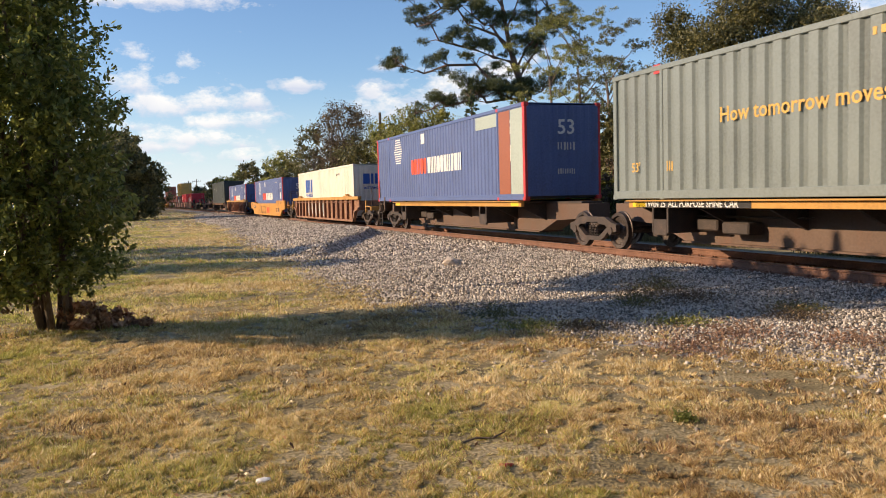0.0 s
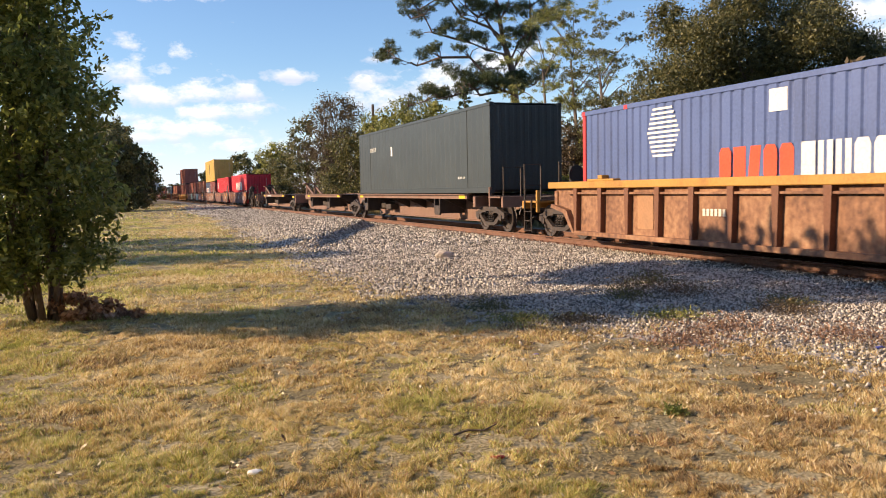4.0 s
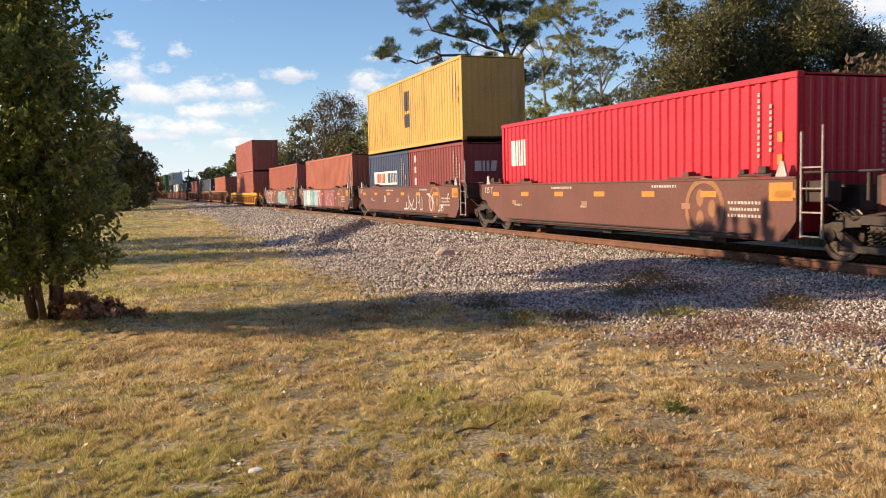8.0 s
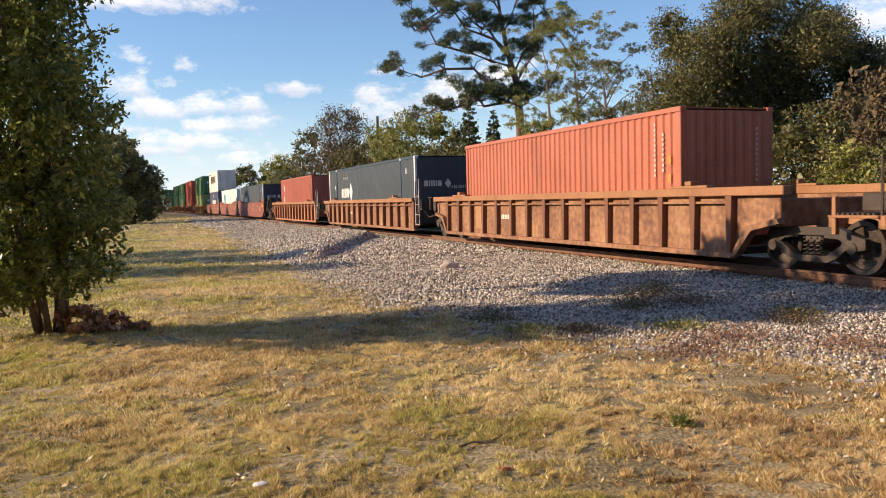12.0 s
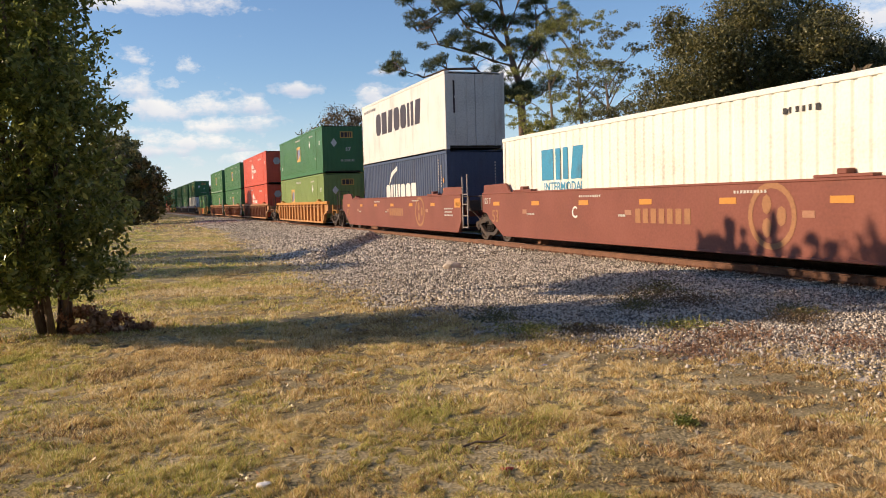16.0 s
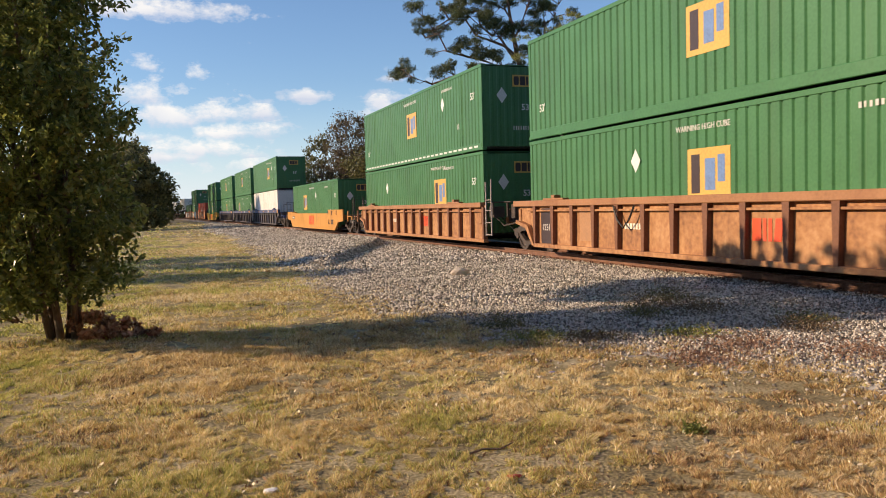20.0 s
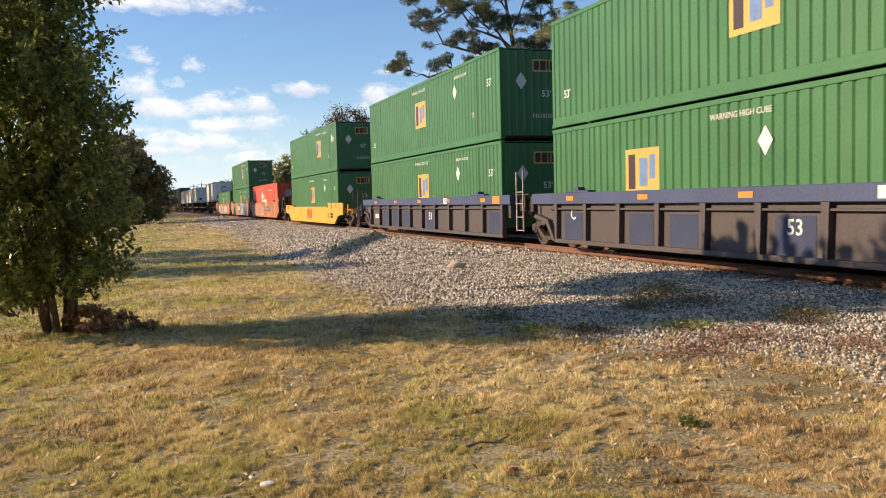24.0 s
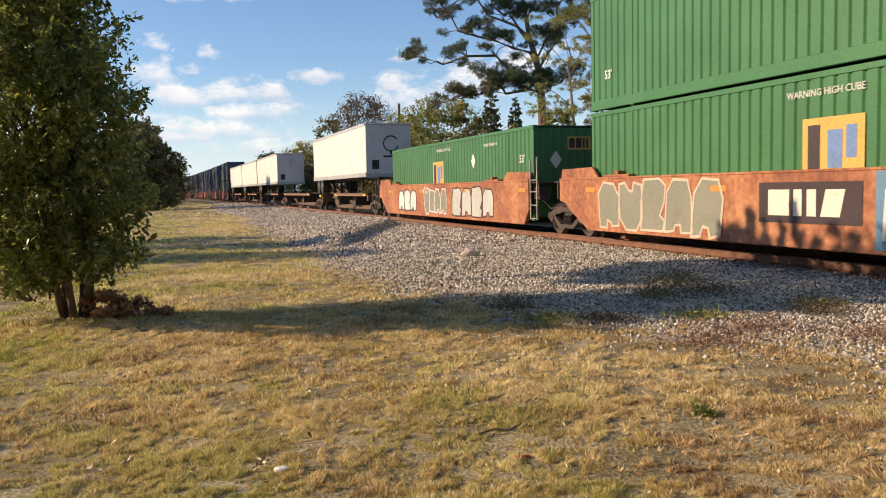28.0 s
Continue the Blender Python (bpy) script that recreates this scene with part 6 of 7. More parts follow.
tube(ch, [(-1.5, 0.45, 1.33), (-1.52, 0.25, 1.0), (-1.52, 0.0, 0.82), (-1.52, -0.25, 1.0), (-1.5, -0.45, 1.33)], 0.025, 5)
part("hanging_chain", ch, M_black, on_car(145.9), "dark chain hung in a loop").location = (0, 2.6, 0)
for u in (213.2, 232.2, 251.8):
    car = on_car(u)
    for k in range(5):
        stencil(car, plate2d((-0.2, 0.2, -0.06, 0.06)), M_amber, -7.0 + k * 3.4, 1.38, "reflector_tape")
    stencil(car, plate2d((-0.3, 0.3, -0.12, 0.12)), M_amber, -8.1 if u > 220 else -9.0, 1.38, "amber_panel")
    for y in (-7.4, -1.8, 2.6, 3.7, 6.0):
        stencil(car, plate2d((-0.49, 0.49, -0.4, 0.36)), paint("dark_blue_panel", (0.03, 0.042, 0.1), 0.6, 0.6), y, 0.64, "blue_panel", "dull blue repainted panel", x=-1.3285)
    if u == 213.2 or u == 251.8:
        stencil(car, plate2d(*[(-0.32 + 0.17 * k, -0.2 + 0.17 * k, -0.1, 0.1) for k in range(4)]), M_white, 6.6, 0.72, "faded_number", x=-1.332)
    stencil(car, plate2d(poly=[[(-0.25, -0.1), (0.15, -0.1), (0.3, 0), (0.15, 0.1), (-0.25, 0.1)]]), M_white, -3.4, 1.38, "arrow_mark")


# ---- trees and brush ----
def leaves(centres, size, aspect=0.5, droop=0.0, r=rng):
    """Corners of one small leaf at each centre, turned at random."""
    n = len(centres)
    d = r.normal(size=(n, 3))
    d[:, 2] -= droop
    d /= np.linalg.norm(d, axis=1)[:, None]
    e = np.cross(d, r.normal(size=(n, 3)))
    e /= np.linalg.norm(e, axis=1)[:, None]
    s = (size * r.uniform(0.6, 1.3, n))[:, None]
    a, b = d * s, e * s * aspect
    return np.stack([centres - a, centres + b * 0.9, centres + a, centres - b * 0.9], 1)


def crown_points(blobs, n, r=rng, shell=0.55, clump=42, spread=0.16):
    """Points gathered in clumps inside ellipsoids (x, y, z, rx, ry, rz)."""
    vol = np.array([b[3] * b[4] * b[5] for b in blobs]) ** 0.75
    out = []
    for b, k in zip(blobs, (n * vol / vol.sum()).astype(int)):
        nc = max(4, k // clump)
        c = r.normal(size=(nc, 3))
        c /= np.linalg.norm(c, axis=1)[:, None]
        c *= (r.uniform(shell ** 3, 1, nc) ** (1 / 3))[:, None]
        p = c[r.integers(0, nc, k)] * np.array(b[3:6]) + np.array(b[:3])
        sp = spread * (b[3] * b[4] * b[5]) ** (1 / 3)
        out.append(p + r.normal(size=(k, 3)) * sp * np.array([1, 1, 0.75]))
    p = np.concatenate(out)
    p[:, 2] = np.maximum(p[:, 2], 0.03)
    return p


def seen_from(p, depth):
    """Place on the plan of what stands p metres to the right of the camera's middle line and so far ahead."""
    a = radians(20.15)
    return depth * math.sin(a) + p * math.cos(a), depth * math.cos(a) - p * math.sin(a)


def limb(bm, a, b, r0, r1, rnd, bend=0.12, sides=6, k=5):
    a, b = Vector(a), Vector(b)
    L = (b - a).length
    pts = []
    for i in range(k + 1):
        f = i / k
        q = a.lerp(b, f) + Vector((0, 0, math.sin(f * math.pi) * L * 0.08))
        if 0 < i < k:
            q += Vector((rnd.uniform(-1, 1), rnd.uniform(-1, 1), rnd.uniform(-1, 1))) * L * bend * 0.5
        pts.append(q)
    tube(bm, pts, [r0 + (r1 - r0) * i / k for i in range(k + 1)], sides)
    return pts


def tree(name, label, x, y, blobs, n, leaf, material, trunks, bark, category="tree", twigs=0, shell=0.55, turn=0.0, core=0.14):
    """trunks: (points, radii) each. All in the tree's own space, foot at zero."""
    t = tagged(new(name), label, category, "trees and bushes beside the track")
    t.location = (x, y, float(height(x, y)) - 0.03)
    t.rotation_euler = (0, 0, radians(turn))
    for i, (pts, rad) in enumerate(trunks):
        part("trunk" if i == 0 else "limb", tube(bmesh.new(), pts, rad, 8), bark, t, smooth=True)
    if twigs:
        rnd = random.Random(twigs + int(x * 10))
        bm = bmesh.new()
        pts0, rad0 = trunks[0]
        for p in crown_points(blobs, twigs * 3)[::3]:
            f = rnd.uniform(0.5, 1)
            a = Vector(pts0[0]).lerp(Vector(pts0[-1]), f)
            limb(bm, a, p, rad0[-1] * 0.5, 0.012, rnd, 0.2, 4, 4)
        part("branchwork", bm, bark, t, kind="stuff")
    inner = [(*b[:3], b[3] * 0.72, b[4] * 0.72, b[5] * 0.72) for b in blobs]
    both = [leaves(crown_points(blobs, n, shell=shell), leaf)]
    if core:
        both.append(leaves(crown_points(inner, int(n * core), shell=0.05), leaf * 1.7, 0.7))
    part("crown", soup("crown", np.concatenate(both), material), None, t)
    return t


def sprays(blobs, n, each, length, r=rng):
    """Leaves along short twigs that reach up and outwards from inside ellipsoids."""
    c = crown_points(blobs, n * 2, r, shell=0.25, clump=1, spread=0.02)[::2]
    axis = np.array([-0.3, 0.0, 0.0])
    d = (c - axis) * np.array([1, 1, 0]) * 0.8 + np.array([0, 0, 0.75]) + r.normal(0, 0.4, c.shape)
    d /= np.linalg.norm(d, axis=1)[:, None]
    f = r.uniform(-0.6, 0.55, (len(c), each, 1)) * length
    p = c[:, None] + d[:, None] * f + r.normal(0, 0.06, (len(c), each, 3)) * (1.1 - np.abs(f / length))
    p = p.reshape(-1, 3)
    p[:, 2] = np.maximum(p[:, 2], 0.1)
    return p


def left_tree():
    """Many-stemmed evergreen on the lawn, its foot bare."""
    t = tagged(new("evergreen_tree"), "dense dark green multi-stemmed evergreen on the lawn", "tree", "trees and bushes beside the track")
    x, y = -1.32, 12.35
    t.location = (x, y, float(height(x, y)) - 0.02)
    r = random.Random(11)
    for i in range(6):
        a = i * 1.05 + 0.3
        b = (0.17 * math.cos(a) + 0.05, 0.1 * math.sin(a), 0)
        top = (0.6 * math.cos(a) - 0.2, 0.8 * math.sin(a), 3.6 + r.uniform(0, 1.7))
        pts = [Vector(b).lerp(Vector(top), f) + Vector((r.uniform(-1, 1), r.uniform(-1, 1), 0)) * 0.05 for f in (0, 0.15, 0.3, 0.5, 0.75, 1)]
        pts[0] = Vector(b)
        part("stem", tube(bmesh.new(), pts, [0.055, 0.047, 0.04, 0.034, 0.026, 0.012], 7), M_bark, t, smooth=True)
    blobs = [(-0.6, 0.1, 0.95, 0.85, 0.9, 0.5), (0.3, -0.1, 1.05, 0.62, 0.8, 0.5), (-0.7, 0, 1.7, 1.2, 1.3, 0.7), (0.38, 0, 1.75, 0.8, 1.1, 0.65), (-0.8, 0.1, 2.5, 1.4, 1.6, 0.8), (0.35, 0, 2.5, 0.78, 1.3, 0.7),
             (-0.8, 0, 3.3, 1.4, 1.6, 0.8), (0.22, 0, 3.3, 0.8, 1.3, 0.7), (-0.7, 0, 4.1, 1.3, 1.4, 0.8), (0.2, 0.1, 4.2, 0.85, 1.1, 0.6), (-0.6, 0, 4.9, 1.05, 1.1, 0.7), (0.0, 0.5, 5.1, 0.6, 0.6, 0.7),
             (-0.9, -0.9, 5.2, 0.5, 0.5, 0.5), (-0.3, -0.2, 5.4, 0.35, 0.3, 0.5), (-1.3, 0.4, 5.2, 0.4, 0.3, 0.5), (0.75, 0, 4.65, 0.3, 0.4, 0.22), (0.8, 0, 1.75, 0.35, 0.4, 0.3), (-0.7, 1.2, 5.1, 0.8, 0.9, 0.4), (-1.0, 1.9, 5.2, 0.6, 0.6, 0.35), (-1.1, 2.6, 5.0, 0.5, 0.5, 0.35)]
    blobs += [(-1.05, 0, 0.78, 0.75, 0.8, 0.36), (0.5, 0, 1.0, 0.5, 0.6, 0.34), (-0.5, -0.5, 0.95, 0.7, 0.5, 0.35), (-0.9, -1.1, 1.6, 0.75, 0.7, 0.6), (-0.9, -1.3, 2.5, 0.7, 0.7, 0.6), (-0.8, -0.6, 3.6, 0.7, 0.6, 0.6)]
    tw = bmesh.new()
    for p in crown_points(blobs, 400, shell=0.2)[::3]:
        tube(tw, [(p[0] * 0.3 - 0.15, p[1] * 0.3, max(0.3, p[2] - 0.7)), (p[0] * 0.65, p[1] * 0.65, max(0.4, p[2] - 0.3)), tuple(p)], [0.018, 0.012, 0.004], 4)
    part("branchwork", tw, M_bark, t, kind="stuff")
    part("crown", soup("crown", leaves(sprays(blobs, 1300, 42, 0.42) - np.array([0, 0.35, 0]), 0.05, 0.48), M_leaf), None, t)
    # heap of dead leaves at its foot
    heap = tagged(new("leaf_heap"), "heap of dead brown leaves and clippings under the tree", "leaf heap")
    heap.location = (x + 0.62, y - 0.05, float(height(x + 0.62, y)))
    hp = crown_points([(0.0, 0, 0.1, 0.42, 0.35, 0.16), (-0.25, 0, 0.16, 0.25, 0.3, 0.2), (0.45, -0.1, 0.04, 0.4, 0.3, 0.06)], 1900, shell=0.1)
    part("dead_leaves", soup("dead_leaves", leaves(hp, 0.05, 0.5), leafmat("dead_leaves", (0.46, 0.26, 0.15), (0.2, 0.1, 0.06), (0.7, 0.46, 0.3), 0.1, 0.9)), None, heap, kind="stuff")


left_tree()
# the next tree of the row stands behind it; its high crown shades gravel and train
tree("evergreen_tree", "high-crowned evergreen further along the lawn", -2.0, 15.9, [(0, -1.0, 3.9, 0.6, 0.8, 0.4), (0, 0.1, 4.3, 0.7, 1.0, 0.5), (0, 1.0, 4.8, 0.6, 0.8, 0.45), (0, -0.4, 5.0, 0.5, 0.8, 0.45), (0, 0.5, 5.4, 0.4, 0.6, 0.35), (0, -1.4, 4.8, 0.5, 0.7, 0.5), (0, -1.9, 4.4, 0.5, 0.7, 0.4), *[(0, -2.4 + 0.42 * k, 5.35 + 0.25 * math.sin(2.3 * k + 0.5) + 0.25 * math.sin(0.38 * k), 0.3, 0.13, 0.45) for k in range(9)]], 14500, 0.07, M_leaf,
     [([(0, 0.1, 0), (0.1, 0.1, 2.2), (0, 0, 4.9)], [0.09, 0.07, 0.03])], M_bark, twigs=30)
for x, y, h in ((-9.0, 25.4, 5.6), (-9.5, 29.9, 6.2), (-12.5, 34.2, 6.6)):
    b = [(0, 0, h * 0.28, 1.3, 1.6, h * 0.16), (0, 0, h * 0.52, 1.5, 1.8, h * 0.2), (0.1, 0, h * 0.75, 1.2, 1.6, h * 0.18), (0, 0, h * 0.92, 0.7, 0.9, h * 0.1)]
    tree("evergreen_tree", "dark green evergreen further along the lawn", x, y, b, 7000, 0.09, M_leaf, [([(0, 0, 0), (0.1, 0, 1.2), (0, 0, h * 0.6)], [0.12, 0.09, 0.03])], M_bark)


def round_blobs(w, h, R, low=0.16):
    """A lumpy crown of the given width and height."""
    out = []
    for f in (low, 0.32, 0.48, 0.62, 0.75, 0.87):
        for _ in range(2):
            k = w * 0.5 * (1.05 - 1.1 * abs(f - 0.45) ** 1.4)
            out.append((R.uniform(-0.45, 0.45) * k * 1.1, R.uniform(-0.4, 0.4) * k, h * f, k * 0.72, k * 0.7, h * 0.14))
    return out


def far_trees():
    R = np.random.default_rng(21)
    K = 1 / 1459.5

    def spot(px, depth, top, wide):
        x, y = seen_from((px - 784) * K * depth, depth)
        return x, y, (1.71 + (330 - 0.0245 * (px - 784) - top) * K * depth) * 1.07 - float(height(x, y)), wide * K * depth * 1.15
    GREEN, OLIVE, BARE = "light green broadleaf tree along the railway", "dark olive broadleaf tree along the railway", "thin-leaved brownish tree along the railway"
    # px, depth, top, width, leaves, size, material, name, label
    rows = [(222, 84, 252, 86, 5200, 0.2, M_oak, "broadleaf_tree", "dark broadleaf tree at the far end of the lawn"), (160, 84, 232, 120, 5200, 0.2, M_oak, "broadleaf_tree", "dark broadleaf tree at the far end of the lawn"),
            (92, 86, 236, 120, 4200, 0.2, M_oak, "broadleaf_tree", "dark broadleaf tree at the far end of the lawn"), (20, 88, 225, 130, 3500, 0.2, M_oak, "broadleaf_tree", "dark broadleaf tree at the far end of the lawn"),
            (240, 120, 300, 50, 2500, 0.2, M_oak, "broadleaf_tree", "dark broadleaf tree at the far end of the lawn"),
            (590, 78, 176, 150, 12000, 0.1, M_brownleaf, "bare_branched_tree", BARE), (545, 84, 205, 80, 2600, 0.14, M_oak, "broadleaf_tree", OLIVE),
            (735, 72, 182, 160, 8200, 0.14, M_green, "broadleaf_tree", GREEN), (675, 74, 200, 90, 4200, 0.14, M_green, "broadleaf_tree", GREEN), (800, 66, 215, 90, 4500, 0.13, M_oak, "broadleaf_tree", OLIVE),
            (490, 108, 258, 90, 4200, 0.18, M_green, "broadleaf_tree", GREEN), (445, 128, 272, 80, 3600, 0.2, M_oak, "broadleaf_tree", OLIVE), (402, 150, 288, 70, 3200, 0.24, M_green, "broadleaf_tree", GREEN),
            (372, 180, 300, 50, 2400, 0.28, M_oak, "broadleaf_tree", OLIVE), (345, 220, 316, 50, 2000, 0.3, M_oak, "broadleaf_tree", OLIVE), (318, 270, 326, 50, 1800, 0.35, M_oak, "broadleaf_tree", OLIVE),
            (255, 100, 300, 60, 2500, 0.2, M_oak, "broadleaf_tree", "dark broadleaf tree at the far end of the lawn"),
            (620, 70, 235, 120, 5000, 0.12, M_oak, "broadleaf_tree", OLIVE), (700, 66, 240, 120, 5000, 0.12, M_green, "broadleaf_tree", GREEN), (770, 62, 250, 110, 5000, 0.11, M_oak, "broadleaf_tree", OLIVE),
            (840, 58, 245, 110, 5000, 0.11, M_green, "broadleaf_tree", GREEN), (520, 96, 262, 90, 4000, 0.14, M_oak, "broadleaf_tree", OLIVE), (880, 52, 232, 110, 4600, 0.11, M_oak, "broadleaf_tree", OLIVE), (945, 46, 205, 90, 4600, 0.1, M_green, "broadleaf_tree", GREEN), (1000, 42, 222, 80, 3000, 0.09, M_brownleaf, "bare_branched_tree", BARE),
            (1075, 40, 188, 100, 5200, 0.1, M_oak, "broadleaf_tree", OLIVE), (1560, 34, 105, 150, 6000, 0.1, M_oak, "broadleaf_tree", OLIVE), (1660, 32, 80, 200, 5000, 0.1, M_oak, "broadleaf_tree", OLIVE)]
    for px, dp, top, wide, n, lf, m, nm, lb in rows:
        x, y, h, w = spot(px, dp, top, wide)
        sparse = m is M_brownleaf
        tree(nm, lb, x, y, round_blobs(w, h, R), int(n * 1.4), lf * 0.88, m, [([(0, 0, 0), (0.1, 0, h * 0.25), (0, 0, h * 0.55)], [0.022 * h + 0.05, 0.02 * h, 0.009 * h])], M_bark, twigs=200 if sparse else 24, core=0.1 if sparse else 0.16)
    # unseen woods, added behind the camera and towards the evening to block sky light
    for i in range(13):
        x, y, h = -48 - R.uniform(0, 4), -14 + i * 6.5, R.uniform(11.5, 14)
        tree("broadleaf_tree", "unseen broadleaf tree added to block the low western sky", x, y, round_blobs(8.5, h, R, 0.1), 1300, 0.45, M_oak, [([(0, 0, 0), (0, 0, h * 0.6)], [0.3, 0.1])], M_bark, core=0.5)
    for i in range(15):
        x, h = -38 + i * 6.6, R.uniform(20, 25)
        y = -11 - R.uniform(0, 4)
        tree("broadleaf_tree", "unseen tall broadleaf tree added behind the camera to block sky light", x, y, round_blobs(9.5, h, R, 0.1), 1500, 0.5, M_oak, [([(0, 0, 0), (0, 0, h * 0.6)], [0.35, 0.1])], M_bark, core=0.5)
    # the wood goes on beside the track and shades it
    for i in range(26):
        y = 136 + i * 7.5
        x = -1.8 - (0.5 * CURVE_K * (y + 16) ** 2) * 0.55 - R.uniform(0, 2.5)
        h = min(17.0, 4.2 + 0.066 * y)
        tree("broadleaf_tree", "dark broadleaf tree of the wood beside the track", x, y, round_blobs(8.5, h, R, 0.1), 4200, 0.27, M_oak, [([(0, 0, 0), (0, 0, h * 0.55)], [0.25, 0.1])], M_bark)
    # big oak mass behind the track
    x, y, h, w = spot(1330, 36, -18, 450)
    b = []
    for f, dx, k in ((0.22, -0.3, 0.3), (0.24, 0.25, 0.3), (0.38, -0.32, 0.3), (0.36, 0.05, 0.36), (0.4, 0.34, 0.28), (0.54, -0.26, 0.3), (0.55, 0.12, 0.34), (0.6, 0.36, 0.2), (0.7, -0.18, 0.26), (0.72, 0.14, 0.3), (0.85, -0.05, 0.22),
                     (0.86, 0.2, 0.16), (0.93, 0.06, 0.12), (0.8, -0.28, 0.13), (0.64, 0.34, 0.18), (0.78, 0.26, 0.16), (0.46, 0.42, 0.18), (0.3, 0.45, 0.2), (0.62, -0.02, 0.3), (0.48, -0.1, 0.3)):
        b.append((dx * w, R.uniform(-1, 1), f * h, k * w * 0.55, k * w * 0.55, h * 0.125))
    tree("live_oak", "large spreading oak with dull olive foliage behind the track", x, y, b, 150000, 0.062, M_oak,
         [([(0, 0, 0), (0.1, 0, 1.6), (-0.2, 0, 3.2)], [0.45, 0.36, 0.3]), ([(-0.2, 0, 3.2), (-1.8, 0.3, 5), (-2.6, 0, 6.4)], [0.24, 0.16, 0.06]), ([(-0.2, 0, 3.2), (1.2, -0.2, 5.2), (2.4, 0, 7.4)], [0.26, 0.16, 0.06]),
          ([(-0.2, 0, 3.1), (0, 0.2, 5.6), (-0.4, 0, 8)], [0.22, 0.12, 0.05])], M_bark, twigs=36, turn=-20, core=0.22, shell=0.7)
    # tall pine: limbs fork twice, needle tufts at the tips
    x, y, h, w = spot(903, 66, -70, 10)
    rnd = random.Random(8)
    p = tagged(new("pine_tree"), "tall open-branched pine with dark needle tufts", "tree", "trees and bushes beside the track")
    p.location, p.rotation_euler = (x, y, float(height(x, y)) - 0.03), (0, 0, radians(-20))
    part("trunk", tube(bmesh.new(), [(0.6, 0, 0), (0.6, 0, 4), (0.5, 0, 8), (0.3, 0, 10.5), (-0.4, 0, 13), (-0.9, 0, 16), (-1.2, 0, 18.5)], [0.42, 0.38, 0.33, 0.28, 0.2, 0.13, 0.05], 9), M_barkpine, p, smooth=True)
    tips = []
    for a, e, r0 in (((0.4, 0, 9.6), (-9.6, 0.5, 11.9), 0.17), ((0.3, 0, 10.3), (-7.6, -0.6, 14.6), 0.16), ((0.45, 0, 8.7), (-8.0, 0.8, 8.0), 0.13), ((0.3, 0, 10.4), (2.9, 0, 14.8), 0.17), ((0.1, 0, 11.2), (3.0, 0.6, 17.2), 0.15),
                     ((-0.2, 0, 12.4), (-5.0, 0.5, 17.4), 0.14), ((-0.5, 0, 13.4), (1.6, -0.6, 19.0), 0.12), ((-0.7, 0, 14.6), (-3.4, 0, 19.6), 0.1), ((-1.0, 0, 17), (-1.6, 0, 20.5), 0.08), ((0.45, 0, 9.0), (-3.6, -1.2, 8.9), 0.1),
                     ((-0.4, 0, 13), (-7.6, 0, 16.2), 0.12), ((0.5, 0, 8.2), (2.2, 0.4, 9.6), 0.06)):
        bm = bmesh.new()
        main = limb(bm, a, e, r0, 0.035, rnd, 0.16, 6, 7)
        for q in main[2:]:
            for _ in range(3):
                s = Vector((rnd.uniform(-1.5, 1.5), rnd.uniform(-1.2, 1.2), rnd.uniform(-0.1, 1.2)))
                t2 = limb(bm, q, q + s, 0.055, 0.018, rnd, 0.2, 4, 3)
                tips += [q + s * 1.05]
        part("limb", bm, M_barkpine, p)
    blobs = [(q.x + rnd.uniform(-0.2, 0.2), q.y, q.z + 0.1, k, k, k * 0.6) for q in tips for k in (rnd.uniform(0.38, 0.75),)]
    part("crown", soup("crown", leaves(crown_points(blobs, 105000, shell=0.15, clump=14, spread=0.2), 0.15, 0.13), M_pine), None, p)
    # airy trees beside it
    for px, dp, top, wide, m in ((965, 50, 40, 110, M_green), (1015, 46, 20, 110, M_green), (1065, 44, 45, 100, M_oak)):
        x, y, h, w = spot(px, dp, top, wide)
        bl, tk = [], [([(0, 0, 0), (0.2, 0, h * 0.35), (-0.1, 0, h * 0.7)], [0.15, 0.11, 0.05])]
        for i in range(34):
            q = (R.uniform(-0.55, 0.55) * w, R.uniform(-0.4, 0.4) * w, h * R.uniform(0.42, 0.98))
            bl.append((*q, 0.75, 0.75, 0.22))
            if i % 4 == 0:
                tk.append(([(0.05, 0, q[2] * 0.8), (q[0] * 0.5, q[1] * 0.5, q[2] * 0.92), q], [0.035, 0.025, 0.01]))
        tree("slender_tree", "slender open tree with flat leafy sprays", x, y, bl, 15000, 0.05, m, tk, M_bark, turn=-20, core=0, shell=0.1)
    # small tiered conifers
    for px, top in ((825, 158), (868, 185)):
        x, y, h, w = spot(px, 60, top, 90)
        bl = []
        for i in range(16):
            rr = 1.5 * (1 - i / 18)
            for k in range(7):
                a = k * 0.9 + i * 0.5
                bl.append((rr * 0.6 * math.cos(a), rr * 0.6 * math.sin(a), h * (0.25 + 0.047 * i) + R.uniform(-0.1, 0.3), rr * 0.4, rr * 0.4, 0.1))
        tree("norfolk_pine", "small tiered conifer behind the brush", x, y, bl, 5200, 0.11, M_pine, [([(0, 0, 0), (0, 0, h)], [0.14, 0.03])], M_barkpine)
    # brush along the track
    for i in range(34):
        y = 11 + i * 2.1
        x = float(track_x(y)) + 6.0 + R.uniform(0, 2.2)
        h = R.uniform(1.9, 3.6)
        m = (M_green, M_oak, M_vine, M_green, M_green, M_green)[int(R.integers(0, 6))]
